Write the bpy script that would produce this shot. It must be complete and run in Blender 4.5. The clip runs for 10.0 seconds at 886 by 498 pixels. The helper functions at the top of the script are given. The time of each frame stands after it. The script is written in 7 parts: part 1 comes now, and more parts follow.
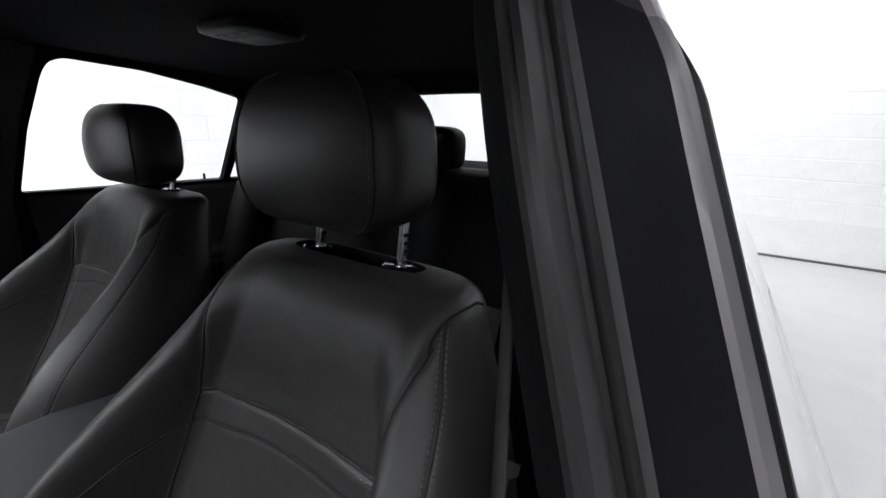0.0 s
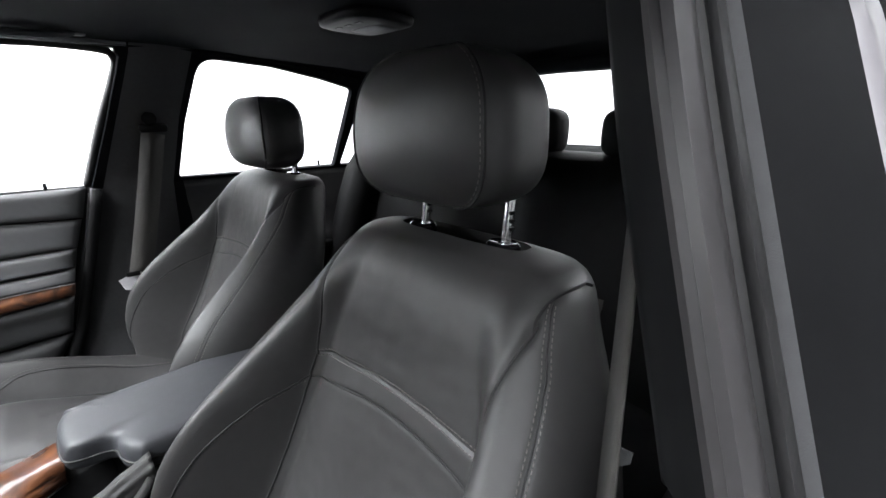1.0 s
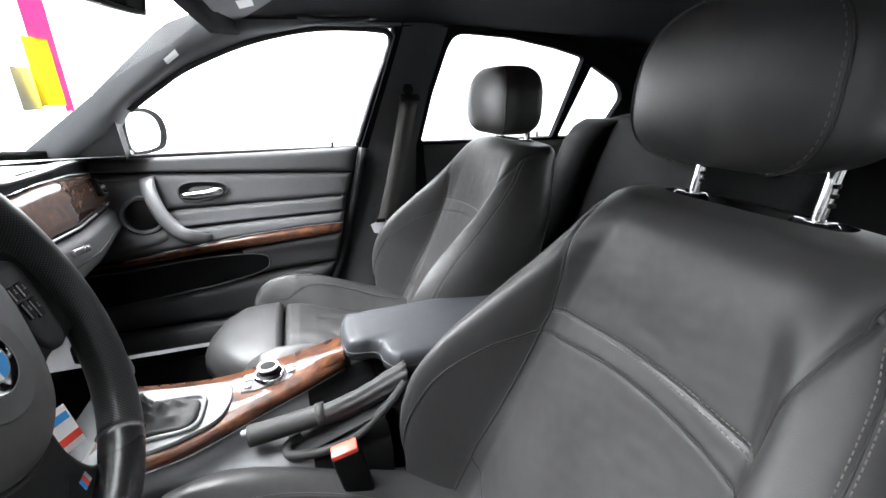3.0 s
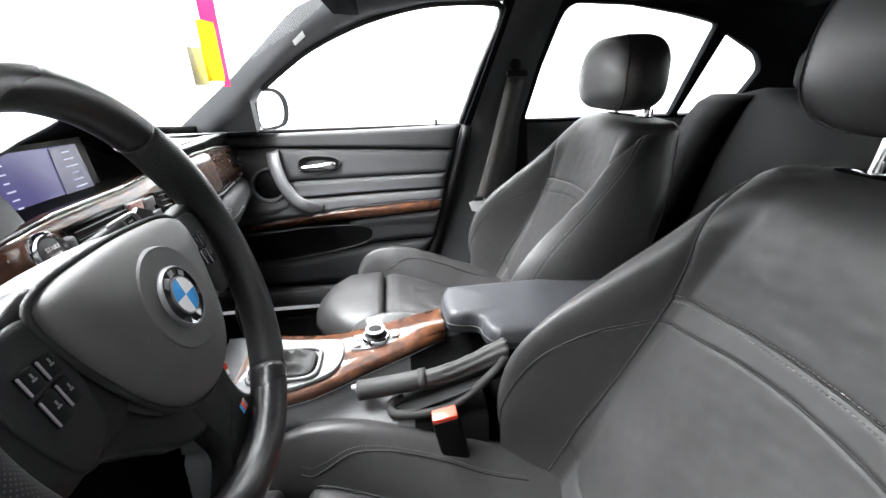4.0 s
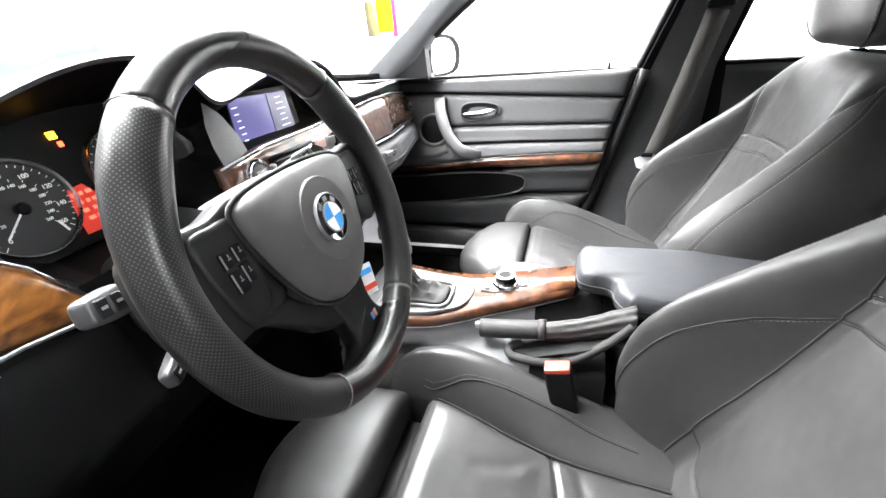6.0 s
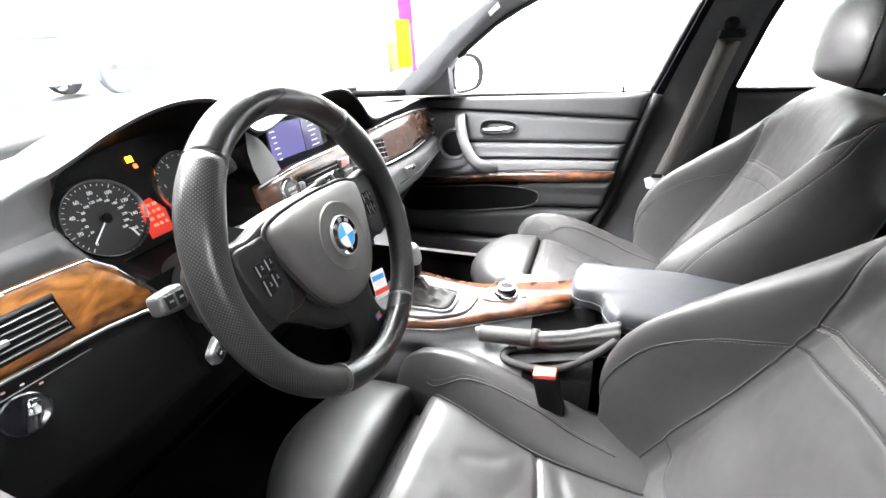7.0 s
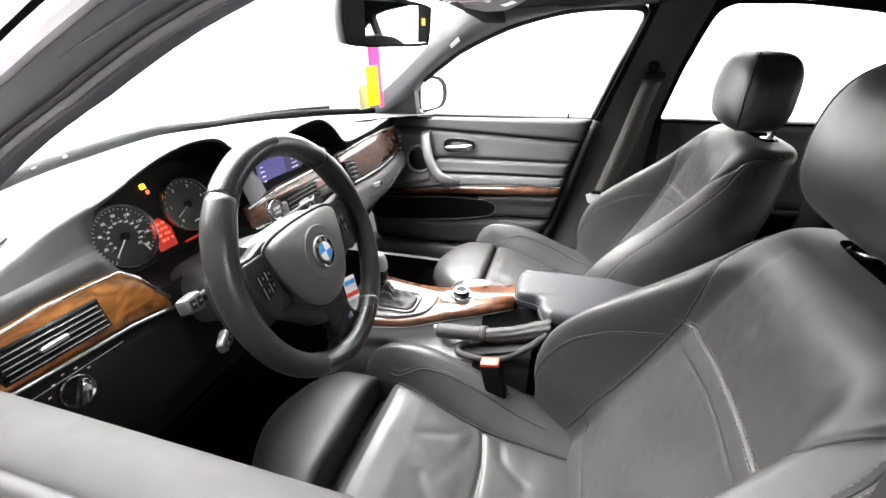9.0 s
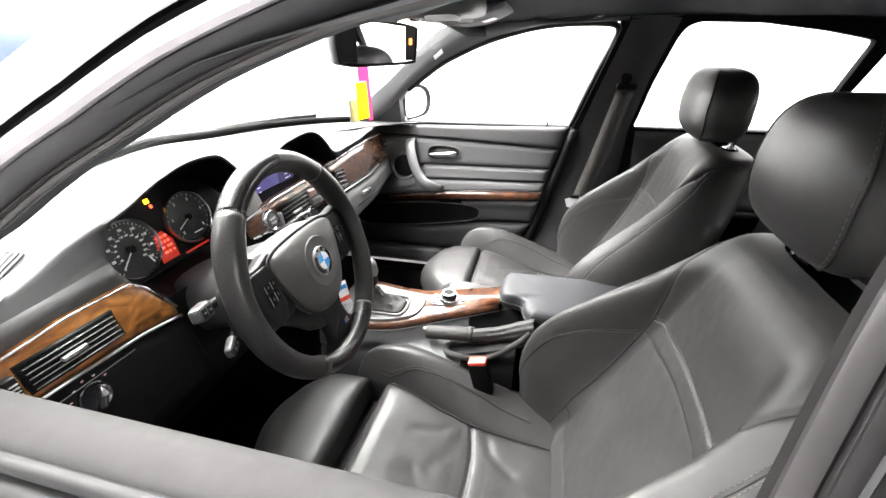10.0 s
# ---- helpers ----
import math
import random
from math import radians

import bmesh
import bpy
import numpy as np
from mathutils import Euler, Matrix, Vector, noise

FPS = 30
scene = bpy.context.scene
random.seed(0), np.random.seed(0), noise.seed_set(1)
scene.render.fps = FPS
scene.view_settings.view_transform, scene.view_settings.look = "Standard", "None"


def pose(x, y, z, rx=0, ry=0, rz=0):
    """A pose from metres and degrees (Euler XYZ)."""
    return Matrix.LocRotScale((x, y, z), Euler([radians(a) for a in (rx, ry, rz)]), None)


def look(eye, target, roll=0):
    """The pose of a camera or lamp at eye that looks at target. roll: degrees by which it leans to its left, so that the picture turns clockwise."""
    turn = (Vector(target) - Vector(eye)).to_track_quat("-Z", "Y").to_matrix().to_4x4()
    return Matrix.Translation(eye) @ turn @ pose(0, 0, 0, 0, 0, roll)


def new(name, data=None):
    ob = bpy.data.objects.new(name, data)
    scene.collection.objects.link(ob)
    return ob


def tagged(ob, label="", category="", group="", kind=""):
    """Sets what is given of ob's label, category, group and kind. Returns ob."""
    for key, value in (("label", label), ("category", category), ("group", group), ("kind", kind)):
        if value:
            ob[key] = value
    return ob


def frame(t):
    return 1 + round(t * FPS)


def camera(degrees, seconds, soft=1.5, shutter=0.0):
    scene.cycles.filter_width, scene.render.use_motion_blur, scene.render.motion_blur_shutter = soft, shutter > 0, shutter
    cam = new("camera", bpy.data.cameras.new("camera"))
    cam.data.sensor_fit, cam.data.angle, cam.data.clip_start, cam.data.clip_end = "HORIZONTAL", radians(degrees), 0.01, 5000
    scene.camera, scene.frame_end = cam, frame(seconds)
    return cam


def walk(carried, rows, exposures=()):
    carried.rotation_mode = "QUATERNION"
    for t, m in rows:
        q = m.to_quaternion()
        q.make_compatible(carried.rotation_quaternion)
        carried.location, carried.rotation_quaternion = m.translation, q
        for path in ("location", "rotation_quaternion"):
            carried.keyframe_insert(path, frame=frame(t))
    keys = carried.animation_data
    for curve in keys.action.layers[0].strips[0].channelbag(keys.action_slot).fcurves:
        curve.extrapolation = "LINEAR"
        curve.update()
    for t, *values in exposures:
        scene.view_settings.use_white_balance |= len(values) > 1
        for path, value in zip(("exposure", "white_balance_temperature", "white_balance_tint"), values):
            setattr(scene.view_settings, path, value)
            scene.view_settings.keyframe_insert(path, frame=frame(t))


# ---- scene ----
cam = camera(93.9, 10.0)
PATH = [
    (0, (-0.6918, 0.3860, 1.1277), (0.3429, -1.2385, 0.5889), 1.86),
    (0.5, (-0.6895, 0.3890, 1.1198), (0.4780, -1.1306, 0.5473), 0.97),
    (1, (-0.6824, 0.3980, 1.1151), (0.6799, -0.9394, 0.5187), 0.07),
    (1.5, (-0.6691, 0.4250, 1.1086), (0.8659, -0.6991, 0.4920), 0.82),
    (2, (-0.6640, 0.4560, 1.1058), (0.9768, -0.4823, 0.4520), 0.53),
    (3.5, (-0.6474, 0.5050, 1.0904), (1.1713, 0.0790, 0.3757), -0.75),
    (4, (-0.6452, 0.5260, 1.0855), (1.1921, 0.3160, 0.3236), -1.47),
    (4.5, (-0.6398, 0.5320, 1.0767), (1.1821, 0.5480, 0.2520), -2.48),
    (5, (-0.6426, 0.5260, 1.0705), (1.1291, 0.7610, 0.1729), -2.77),
    (5.5, (-0.6487, 0.5070, 1.0733), (1.0673, 0.9252, 0.1350), -4.10),
    (7, (-0.7082, 0.4280, 1.1361), (0.9391, 1.0909, 0.2158), -3.86),
    (7.5, (-0.7370, 0.4040, 1.1560), (0.8973, 1.0589, 0.2072), -3.05),
    (8, (-0.7679, 0.3870, 1.1798), (0.8947, 0.9949, 0.2492), -2.33),
    (8.5, (-0.7876, 0.3800, 1.1971), (0.8935, 0.9502, 0.2757), -1.89),
    (9, (-0.8041, 0.3710, 1.2115), (0.8909, 0.8991, 0.2906), -1.45),
    (9.5, (-0.8209, 0.3740, 1.2308), (0.8833, 0.8742, 0.3112), -1.19),
    (10, (-0.8423, 0.3710, 1.2420), (0.8768, 0.8202, 0.3240), -1.06),
]
walk(cam, [(t, look(eye, target, roll)) for t, eye, target, roll in PATH],
     [(0, -1.40, 6420, 10), (0.5, -1.1, 6400, 10), (1, 0.10, 6350, 10), (1.5, 0.58, 6330, 10), (2, 0.66, 6330, 10), (3.5, 0.72, 6420, 10), (4.5, 0.84, 6500, 10),
      (5.5, 1.36, 6550, 10), (7, 1.88, 6620, 11), (7.5, 1.80, 6620, 11), (9, 1.22, 6750, 11), (10, 1.12, 6850, 11)])

# ---- light and exposure ----
world = bpy.data.worlds.new("world")
scene.world = world
world.use_nodes = True
world.node_tree.nodes["Background"].inputs[0].default_value = (0.9, 0.95, 1.0, 1)
world.node_tree.nodes["Background"].inputs[1].default_value = 0.02


def added_lamp(x, y, sx, sy, watts):
    la = bpy.data.lights.new("added_light_panel", "AREA")
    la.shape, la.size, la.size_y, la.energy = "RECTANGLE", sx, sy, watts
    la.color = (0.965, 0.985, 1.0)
    ob = new("added_light_panel", la)
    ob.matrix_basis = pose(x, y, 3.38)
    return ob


# Assumed sources, out of view, placed to send light in through the car's windows.
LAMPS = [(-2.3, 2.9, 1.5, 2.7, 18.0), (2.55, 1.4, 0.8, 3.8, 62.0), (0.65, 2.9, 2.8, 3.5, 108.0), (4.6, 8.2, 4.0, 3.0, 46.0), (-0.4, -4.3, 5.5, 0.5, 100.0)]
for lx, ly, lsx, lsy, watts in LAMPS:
    added_lamp(lx, ly, lsx, lsy, watts * lsx * lsy)

# ---- materials ----


def material(name, color, rough=0.5, metal=0.0, var=0.12, scale=40.0, bump=0.0, bump_scale=300.0, coat=0.0, emit=None,
             spec=0.5, second=None, detail_scale=6.0):
    m = bpy.data.materials.new(name)
    m.use_nodes = True
    nt = m.node_tree
    b = nt.nodes["Principled BSDF"]
    b.inputs["Roughness"].default_value = rough
    b.inputs["Metallic"].default_value = metal
    b.inputs["Coat Weight"].default_value = coat
    b.inputs["Coat Roughness"].default_value = 0.06
    b.inputs["Specular IOR Level"].default_value = spec
    tc = nt.nodes.new("ShaderNodeTexCoord")
    if var > 0:
        fine = nt.nodes.new("ShaderNodeTexNoise")
        fine.inputs["Scale"].default_value = scale
        fine.inputs["Detail"].default_value = 4
        broad = nt.nodes.new("ShaderNodeTexNoise")
        broad.inputs["Scale"].default_value = detail_scale
        broad.inputs["Detail"].default_value = 3
        nt.links.new(tc.outputs["Object"], fine.inputs["Vector"])
        nt.links.new(tc.outputs["Object"], broad.inputs["Vector"])
        mixn = nt.nodes.new("ShaderNodeMath")
        mixn.operation = "ADD"
        nt.links.new(fine.outputs["Fac"], mixn.inputs[0])
        nt.links.new(broad.outputs["Fac"], mixn.inputs[1])
        ramp = nt.nodes.new("ShaderNodeMapRange")
        ramp.inputs["From Min"].default_value, ramp.inputs["From Max"].default_value = 0.6, 1.4
        nt.links.new(mixn.outputs[0], ramp.inputs["Value"])
        mix = nt.nodes.new("ShaderNodeMix")
        mix.data_type = "RGBA"
        a = tuple(c * (1 - var) for c in color)
        z = tuple(min(1, c * (1 + var)) for c in color) if second is None else second
        mix.inputs[6].default_value = (*a, 1)
        mix.inputs[7].default_value = (*z, 1)
        nt.links.new(ramp.outputs[0], mix.inputs[0])
        nt.links.new(mix.outputs[2], b.inputs["Base Color"])
        rr = nt.nodes.new("ShaderNodeMapRange")
        rr.inputs["From Min"].default_value, rr.inputs["From Max"].default_value = 0.3, 0.7
        rr.inputs["To Min"].default_value = max(0.02, rough - 0.07)
        rr.inputs["To Max"].default_value = min(1, rough + 0.07)
        nt.links.new(broad.outputs["Fac"], rr.inputs["Value"])
        nt.links.new(rr.outputs[0], b.inputs["Roughness"])
    else:
        b.inputs["Base Color"].default_value = (*color, 1)
    if bump > 0:
        tex = nt.nodes.new("ShaderNodeTexVoronoi")
        tex.inputs["Scale"].default_value = bump_scale
        bp = nt.nodes.new("ShaderNodeBump")
        bp.inputs["Strength"].default_value = bump
        bp.inputs["Distance"].default_value = 0.001
        nt.links.new(tc.outputs["Object"], tex.inputs["Vector"])
        nt.links.new(tex.outputs["Distance"], bp.inputs["Height"])
        nt.links.new(bp.outputs[0], b.inputs["Normal"])
    if emit:
        b.inputs["Emission Color"].default_value = (*emit[0], 1)
        b.inputs["Emission Strength"].default_value = emit[1]
    return m


def wood_material(name, dark, middle, light):
    m = bpy.data.materials.new(name)
    m.use_nodes = True
    nt = m.node_tree
    b = nt.nodes["Principled BSDF"]
    tc = nt.nodes.new("ShaderNodeTexCoord")
    warp = nt.nodes.new("ShaderNodeTexNoise")
    warp.inputs["Scale"].default_value = 34
    warp.inputs["Detail"].default_value = 9
    warp.inputs["Distortion"].default_value = 1.6
    grain = nt.nodes.new("ShaderNodeMapping")
    grain.inputs["Scale"].default_value = (0.55, 0.6, 1.1)
    nt.links.new(tc.outputs["Object"], grain.inputs["Vector"])
    nt.links.new(grain.outputs[0], warp.inputs["Vector"])
    wave = nt.nodes.new("ShaderNodeTexWave")
    wave.bands_direction = "Z"
    wave.inputs["Scale"].default_value = 17
    wave.inputs["Distortion"].default_value = 9
    wave.inputs["Detail"].default_value = 4
    wave.inputs["Detail Scale"].default_value = 1.4
    nt.links.new(tc.outputs["Object"], wave.inputs["Vector"])
    add = nt.nodes.new("ShaderNodeMath")
    add.operation = "MULTIPLY_ADD"
    add.inputs[1].default_value = 0.06
    nt.links.new(wave.outputs["Fac"], add.inputs[0])
    nt.links.new(warp.outputs["Fac"], add.inputs[2])
    ramp = nt.nodes.new("ShaderNodeValToRGB")
    e = ramp.color_ramp.elements
    e[0].position, e[0].color = 0.36, (*dark, 1)
    e[1].position, e[1].color = 0.82, (*light, 1)
    mid = e.new(0.56)
    mid.color = (*middle, 1)
    nt.links.new(add.outputs[0], ramp.inputs[0])
    nt.links.new(ramp.outputs[0], b.inputs["Base Color"])
    b.inputs["Roughness"].default_value = 0.45
    b.inputs["Specular IOR Level"].default_value = 0.2
    b.inputs["Coat Weight"].default_value = 1.0
    b.inputs["Coat Roughness"].default_value = 0.03
    return m


def glass_material(name="car_glass", tint=(1, 1, 1), gloss=0.04):
    m = bpy.data.materials.new(name)
    m.use_nodes = True
    nt = m.node_tree
    nt.nodes.remove(nt.nodes["Principled BSDF"])
    tr = nt.nodes.new("ShaderNodeBsdfTransparent")
    tr.inputs[0].default_value = (*tint, 1)
    gl = nt.nodes.new("ShaderNodeBsdfGlossy")
    gl.inputs["Roughness"].default_value = 0.03
    mx = nt.nodes.new("ShaderNodeMixShader")
    mx.inputs[0].default_value = gloss
    nt.links.new(tr.outputs[0], mx.inputs[1])
    nt.links.new(gl.outputs[0], mx.inputs[2])
    nt.links.new(mx.outputs[0], nt.nodes["Material Output"].inputs[0])
    return m


def perforated_material(name, color, rough):
    """Leather with rows of punched holes, their glints painted in as lighter colour."""
    m = material(name, color, rough, var=0.15, scale=60)
    nt = m.node_tree
    b = nt.nodes["Principled BSDF"]
    at = nt.nodes.new("ShaderNodeAttribute")
    at.attribute_name = "punch"
    vo = nt.nodes.new("ShaderNodeTexVoronoi")
    vo.voronoi_dimensions = "2D"
    vo.inputs["Scale"].default_value = 1.0
    vo.inputs["Randomness"].default_value = 0.0
    nt.links.new(at.outputs["Vector"], vo.inputs["Vector"])
    st = nt.nodes.new("ShaderNodeMapRange")
    st.inputs["From Min"].default_value, st.inputs["From Max"].default_value = 0.10, 0.30
    nt.links.new(vo.outputs["Distance"], st.inputs["Value"])
    bp = nt.nodes.new("ShaderNodeBump")
    bp.inputs["Strength"].default_value = 0.25
    bp.inputs["Distance"].default_value = 0.0005
    nt.links.new(st.outputs[0], bp.inputs["Height"])
    src = b.inputs["Base Color"].links[0].from_socket
    hole_glint = nt.nodes.new("ShaderNodeMix")
    hole_glint.data_type = "RGBA"
    # Lighter than the leather: a painted glint in each hole.
    hole_glint.inputs[6].default_value = (0.055, 0.054, 0.055, 1)
    nt.links.new(st.outputs[0], hole_glint.inputs[0])
    nt.links.new(src, hole_glint.inputs[7])
    nt.links.new(hole_glint.outputs[2], b.inputs["Base Color"])
    gloss = nt.nodes.new("ShaderNodeMath")
    gloss.operation = "MULTIPLY_ADD"
    gloss.inputs[1].default_value = -0.2
    gloss.inputs[2].default_value = 0.5
    nt.links.new(st.outputs[0], gloss.inputs[0])
    nt.links.new(gloss.outputs[0], b.inputs["Specular IOR Level"])
    return m


def thin_paper(name, color, clear):
    """Coloured paper that lets part of the light through."""
    m = material(name, color, 0.6, var=0.04)
    nt = m.node_tree
    b = nt.nodes["Principled BSDF"]
    tl = nt.nodes.new("ShaderNodeBsdfTranslucent")
    tl.inputs[0].default_value = (*color, 1)
    mx = nt.nodes.new("ShaderNodeMixShader")
    mx.inputs[0].default_value = clear
    nt.links.new(b.outputs[0], mx.inputs[1])
    nt.links.new(tl.outputs[0], mx.inputs[2])
    nt.links.new(mx.outputs[0], nt.nodes["Material Output"].inputs[0])
    return m


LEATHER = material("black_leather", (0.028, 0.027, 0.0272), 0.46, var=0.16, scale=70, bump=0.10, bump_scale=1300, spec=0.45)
# The seat leather again, darkened: the shade over the rear bench is in its colour.
SHADEDLEATHER = material("shaded_rear_leather", (0.0055, 0.0054, 0.0056), 0.6, var=0.18, scale=70, bump=0.08, bump_scale=1300, spec=0.06)
THREAD = material("grey_thread", (0.115, 0.105, 0.10), 0.7, var=0.2)
SEAM = material("seam_shadow", (0.008, 0.008, 0.008), 0.7, var=0)
TRIMDARK = material("satin_moulding", (0.26, 0.245, 0.26), 0.36, 0.1, var=0.08)
# Darker copies of rubber and moulding, with the centre pillar's shade in the colour.
POSTRUBBER = material("shaded_post_rubber", (0.034, 0.032, 0.033), 0.42, var=0.2, scale=50, spec=0.45)
POSTTRIM = material("shaded_post_moulding", (0.12, 0.114, 0.12), 0.36, 0.1, var=0.08)
COWLGREY = material("column_cowl_plastic", (0.045, 0.045, 0.046), 0.6, var=0.12, scale=120, bump=0.15, bump_scale=900, spec=0.2)
SURROUND = material("matt_black_surround", (0.018, 0.0175, 0.020), 0.5, var=0.1, spec=0.25)
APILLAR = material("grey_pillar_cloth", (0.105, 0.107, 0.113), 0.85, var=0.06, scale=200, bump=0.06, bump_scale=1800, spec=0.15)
CHROME = material("chrome", (0.85, 0.85, 0.86), 0.12, 1.0, var=0.05)
ALU = material("brushed_aluminium", (0.62, 0.62, 0.63), 0.3, 1.0, var=0.08, scale=120)
SATIN = material("satin_silver_paint", (0.21, 0.21, 0.215), 0.38, 0.35, var=0.06)
LEDGEVINYL = material("ledge_vinyl", (0.042, 0.041, 0.0415), 0.72, var=0.1, scale=60, bump=0.06, bump_scale=1500, spec=0.12)
PILLARPLASTIC = material("pillar_plastic", (0.045, 0.045, 0.047), 0.6, var=0.12, scale=120, bump=0.1, bump_scale=1500, spec=0.2)
STALKGREY = material("stalk_satin_grey", (0.055, 0.055, 0.057), 0.35, 0.2, var=0.08)
PLASTIC = material("dark_grey_soft_plastic", (0.052, 0.053, 0.055), 0.55, var=0.15, scale=120, bump=0.25, bump_scale=900)
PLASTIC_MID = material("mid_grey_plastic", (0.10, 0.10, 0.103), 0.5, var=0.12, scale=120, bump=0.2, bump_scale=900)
GREYVINYL = material("charcoal_vinyl", (0.058, 0.058, 0.060), 0.6, var=0.10, scale=80, bump=0.10, bump_scale=1500, spec=0.26)
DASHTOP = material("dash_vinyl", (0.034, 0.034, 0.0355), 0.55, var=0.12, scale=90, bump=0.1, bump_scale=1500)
# Near-black: the shade of footwell and hood recess is put into this colour.
LOWERBLACK = material("shade_darkened_black_plastic", (0.0045, 0.0045, 0.0047), 0.55, var=0.15, scale=120, bump=0.1, bump_scale=1200, spec=0.06)
BLACK = material("matt_black_plastic", (0.005, 0.005, 0.0053), 0.5, var=0.2, spec=0.14)
PIANO = material("gloss_black", (0.01, 0.01, 0.012), 0.12, var=0.1, coat=0.6)
RUBBER = material("black_rubber", (0.014, 0.0135, 0.014), 0.6, var=0.25, scale=60, spec=0.3)
RUBBER_GREY = material("weathered_rubber", (0.040, 0.037, 0.037), 0.5, var=0.25, scale=50, spec=0.35)
SHADOWBLACK = material("shade_black_trim", (0.007, 0.007, 0.0076), 0.5, var=0.15, spec=0.06)
WHEELLEATHER = material("wheel_leather", (0.010, 0.0097, 0.0098), 0.26, var=0.2, scale=60, bump=0.08, bump_scale=1400)
SPOKEBLACK = material("spoke_plastic", (0.008, 0.0079, 0.008), 0.46, spec=0.28, var=0.12, scale=80, bump=0.10, bump_scale=1400)
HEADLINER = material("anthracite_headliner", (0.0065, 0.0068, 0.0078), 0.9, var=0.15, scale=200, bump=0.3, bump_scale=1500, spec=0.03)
PILLAR = material("pillar_cloth", (0.044, 0.046, 0.051), 0.85, var=0.12, scale=200, bump=0.25, bump_scale=1500, spec=0.12)
CARPET = material("black_carpet", (0.0045, 0.0045, 0.0045), 0.95, var=0.4, scale=300, bump=0.9, bump_scale=700, spec=0.03)
BELT = material("seat_belt_webbing", (0.046, 0.043, 0.040), 0.8, var=0.15, scale=300, bump=0.5, bump_scale=1200)
PALEPINK = material("pale_pink_key", (0.55, 0.33, 0.31), 0.45, var=0.05)
RED = material("red_plastic", (0.75, 0.06, 0.035), 0.4, var=0.08)
PAINT = material("silver_white_paint", (0.72, 0.72, 0.73), 0.25, 0.15, var=0.0, coat=1.0)
WHITEWALL = material("white_painted_block", (0.82, 0.825, 0.82), 0.7, var=0.03, scale=12, bump=0.2, bump_scale=120)
MORTAR = material("painted_mortar", (0.80, 0.805, 0.80), 0.8, var=0.05)
FLOORPAINT = material("grey_white_floor_paint", (0.50, 0.495, 0.50), 0.4, var=0.06, scale=5)
CEILPAINT = material("white_ceiling_paint", (0.8, 0.8, 0.8), 0.8, var=0.03)
LAMPGLOW = material("added_lamp_glow", (0.9, 0.9, 0.9), 0.5, var=0, emit=((0.965, 0.985, 1.0), 5.0))
GREYWALL = material("grey_wall_paint", (0.10, 0.10, 0.10), 0.8, var=0.06)
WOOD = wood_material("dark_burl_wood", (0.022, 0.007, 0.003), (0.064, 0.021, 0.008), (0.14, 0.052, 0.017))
# Brighter copy of the burl wood: the light on the driver's trim is in its colour.
LITWOOD = wood_material("lit_burl_wood", (0.055, 0.018, 0.005), (0.19, 0.070, 0.015), (0.36, 0.155, 0.036))
BRIGHTPLATE = material("bright_plate", (0.62, 0.62, 0.64), 0.4, 0.3, var=0.05)
GLASS = glass_material()
WIND = glass_material("windscreen_glass", (0.98, 1.0, 0.99), 0.05)
DROPS = glass_material("water", (0.92, 0.94, 0.97), 0.25)
MIRROR = material("mirror", (0.9, 0.92, 0.93), 0.02, 1.0, var=0)
PERF = perforated_material("perforated_leather", (0.011, 0.0106, 0.0107), 0.33)
WHEELPAD = material("wheel_pad_vinyl", (0.066, 0.0635, 0.063), 0.52, var=0.12, scale=80, bump=0.12, bump_scale=1500)
WHITE = material("white_print", (0.8, 0.8, 0.8), 0.5, var=0)
BLUE = material("blue_enamel", (0.05, 0.32, 0.75), 0.25, var=0, coat=0.8)
DIAL = material("dial_black", (0.015, 0.015, 0.016), 0.45, var=0.1)
# Faint emission added to brighten the white gauge print.
DIALMARK = material("brightened_dial_marks", (0.5, 0.5, 0.5), 0.5, var=0, emit=((1, 1, 1), 0.10))
REDLIT = material("red_lit_display", (0.06, 0.005, 0.004), 0.4, var=0, emit=((1.0, 0.05, 0.02), 0.20))
REDTEXT = material("red_lit_segments", (0.7, 0.05, 0.03), 0.4, var=0, emit=((1.0, 0.09, 0.05), 1.2))
AMBER = material("amber_lamp", (0.9, 0.5, 0.02), 0.4, var=0, emit=((1.0, 0.55, 0.02), 2.6))
ORANGE = material("orange_lamp", (0.9, 0.25, 0.03), 0.4, var=0, emit=((1.0, 0.22, 0.03), 2.4))
REDLAMP = material("red_lamp", (0.9, 0.1, 0.05), 0.4, var=0, emit=((1.0, 0.08, 0.03), 2.2))
SCREEN = material("lcd_screen", (0.03, 0.03, 0.1), 0.15, var=0, emit=((0.20, 0.185, 0.50), 0.24))
SCREEN2 = material("lcd_screen_dark", (0.03, 0.03, 0.06), 0.15, var=0, emit=((0.15, 0.14, 0.34), 0.17))
SCREENTEXT = material("lcd_text", (0.6, 0.6, 0.8), 0.3, var=0, emit=((0.75, 0.78, 1.0), 0.32))
PINK = thin_paper("pink_paper", (0.92, 0.16, 0.38), 0.45)
YELLOW = thin_paper("yellow_paper", (0.95, 0.82, 0.08), 0.5)
PAPER = material("white_paper", (0.85, 0.85, 0.85), 0.7, var=0.02)
DARKGLASS = material("dark_glass", (0.03, 0.035, 0.04), 0.08, var=0)
ARMVINYL = material("armrest_vinyl", (0.034, 0.035, 0.039), 0.5, var=0.12, scale=80, bump=0.08, bump_scale=1500, spec=0.3)
BOOT = material("soft_gaiter_leather", (0.034, 0.033, 0.033), 0.62, var=0.15, scale=90, bump=0.12, bump_scale=1200, spec=0.2)
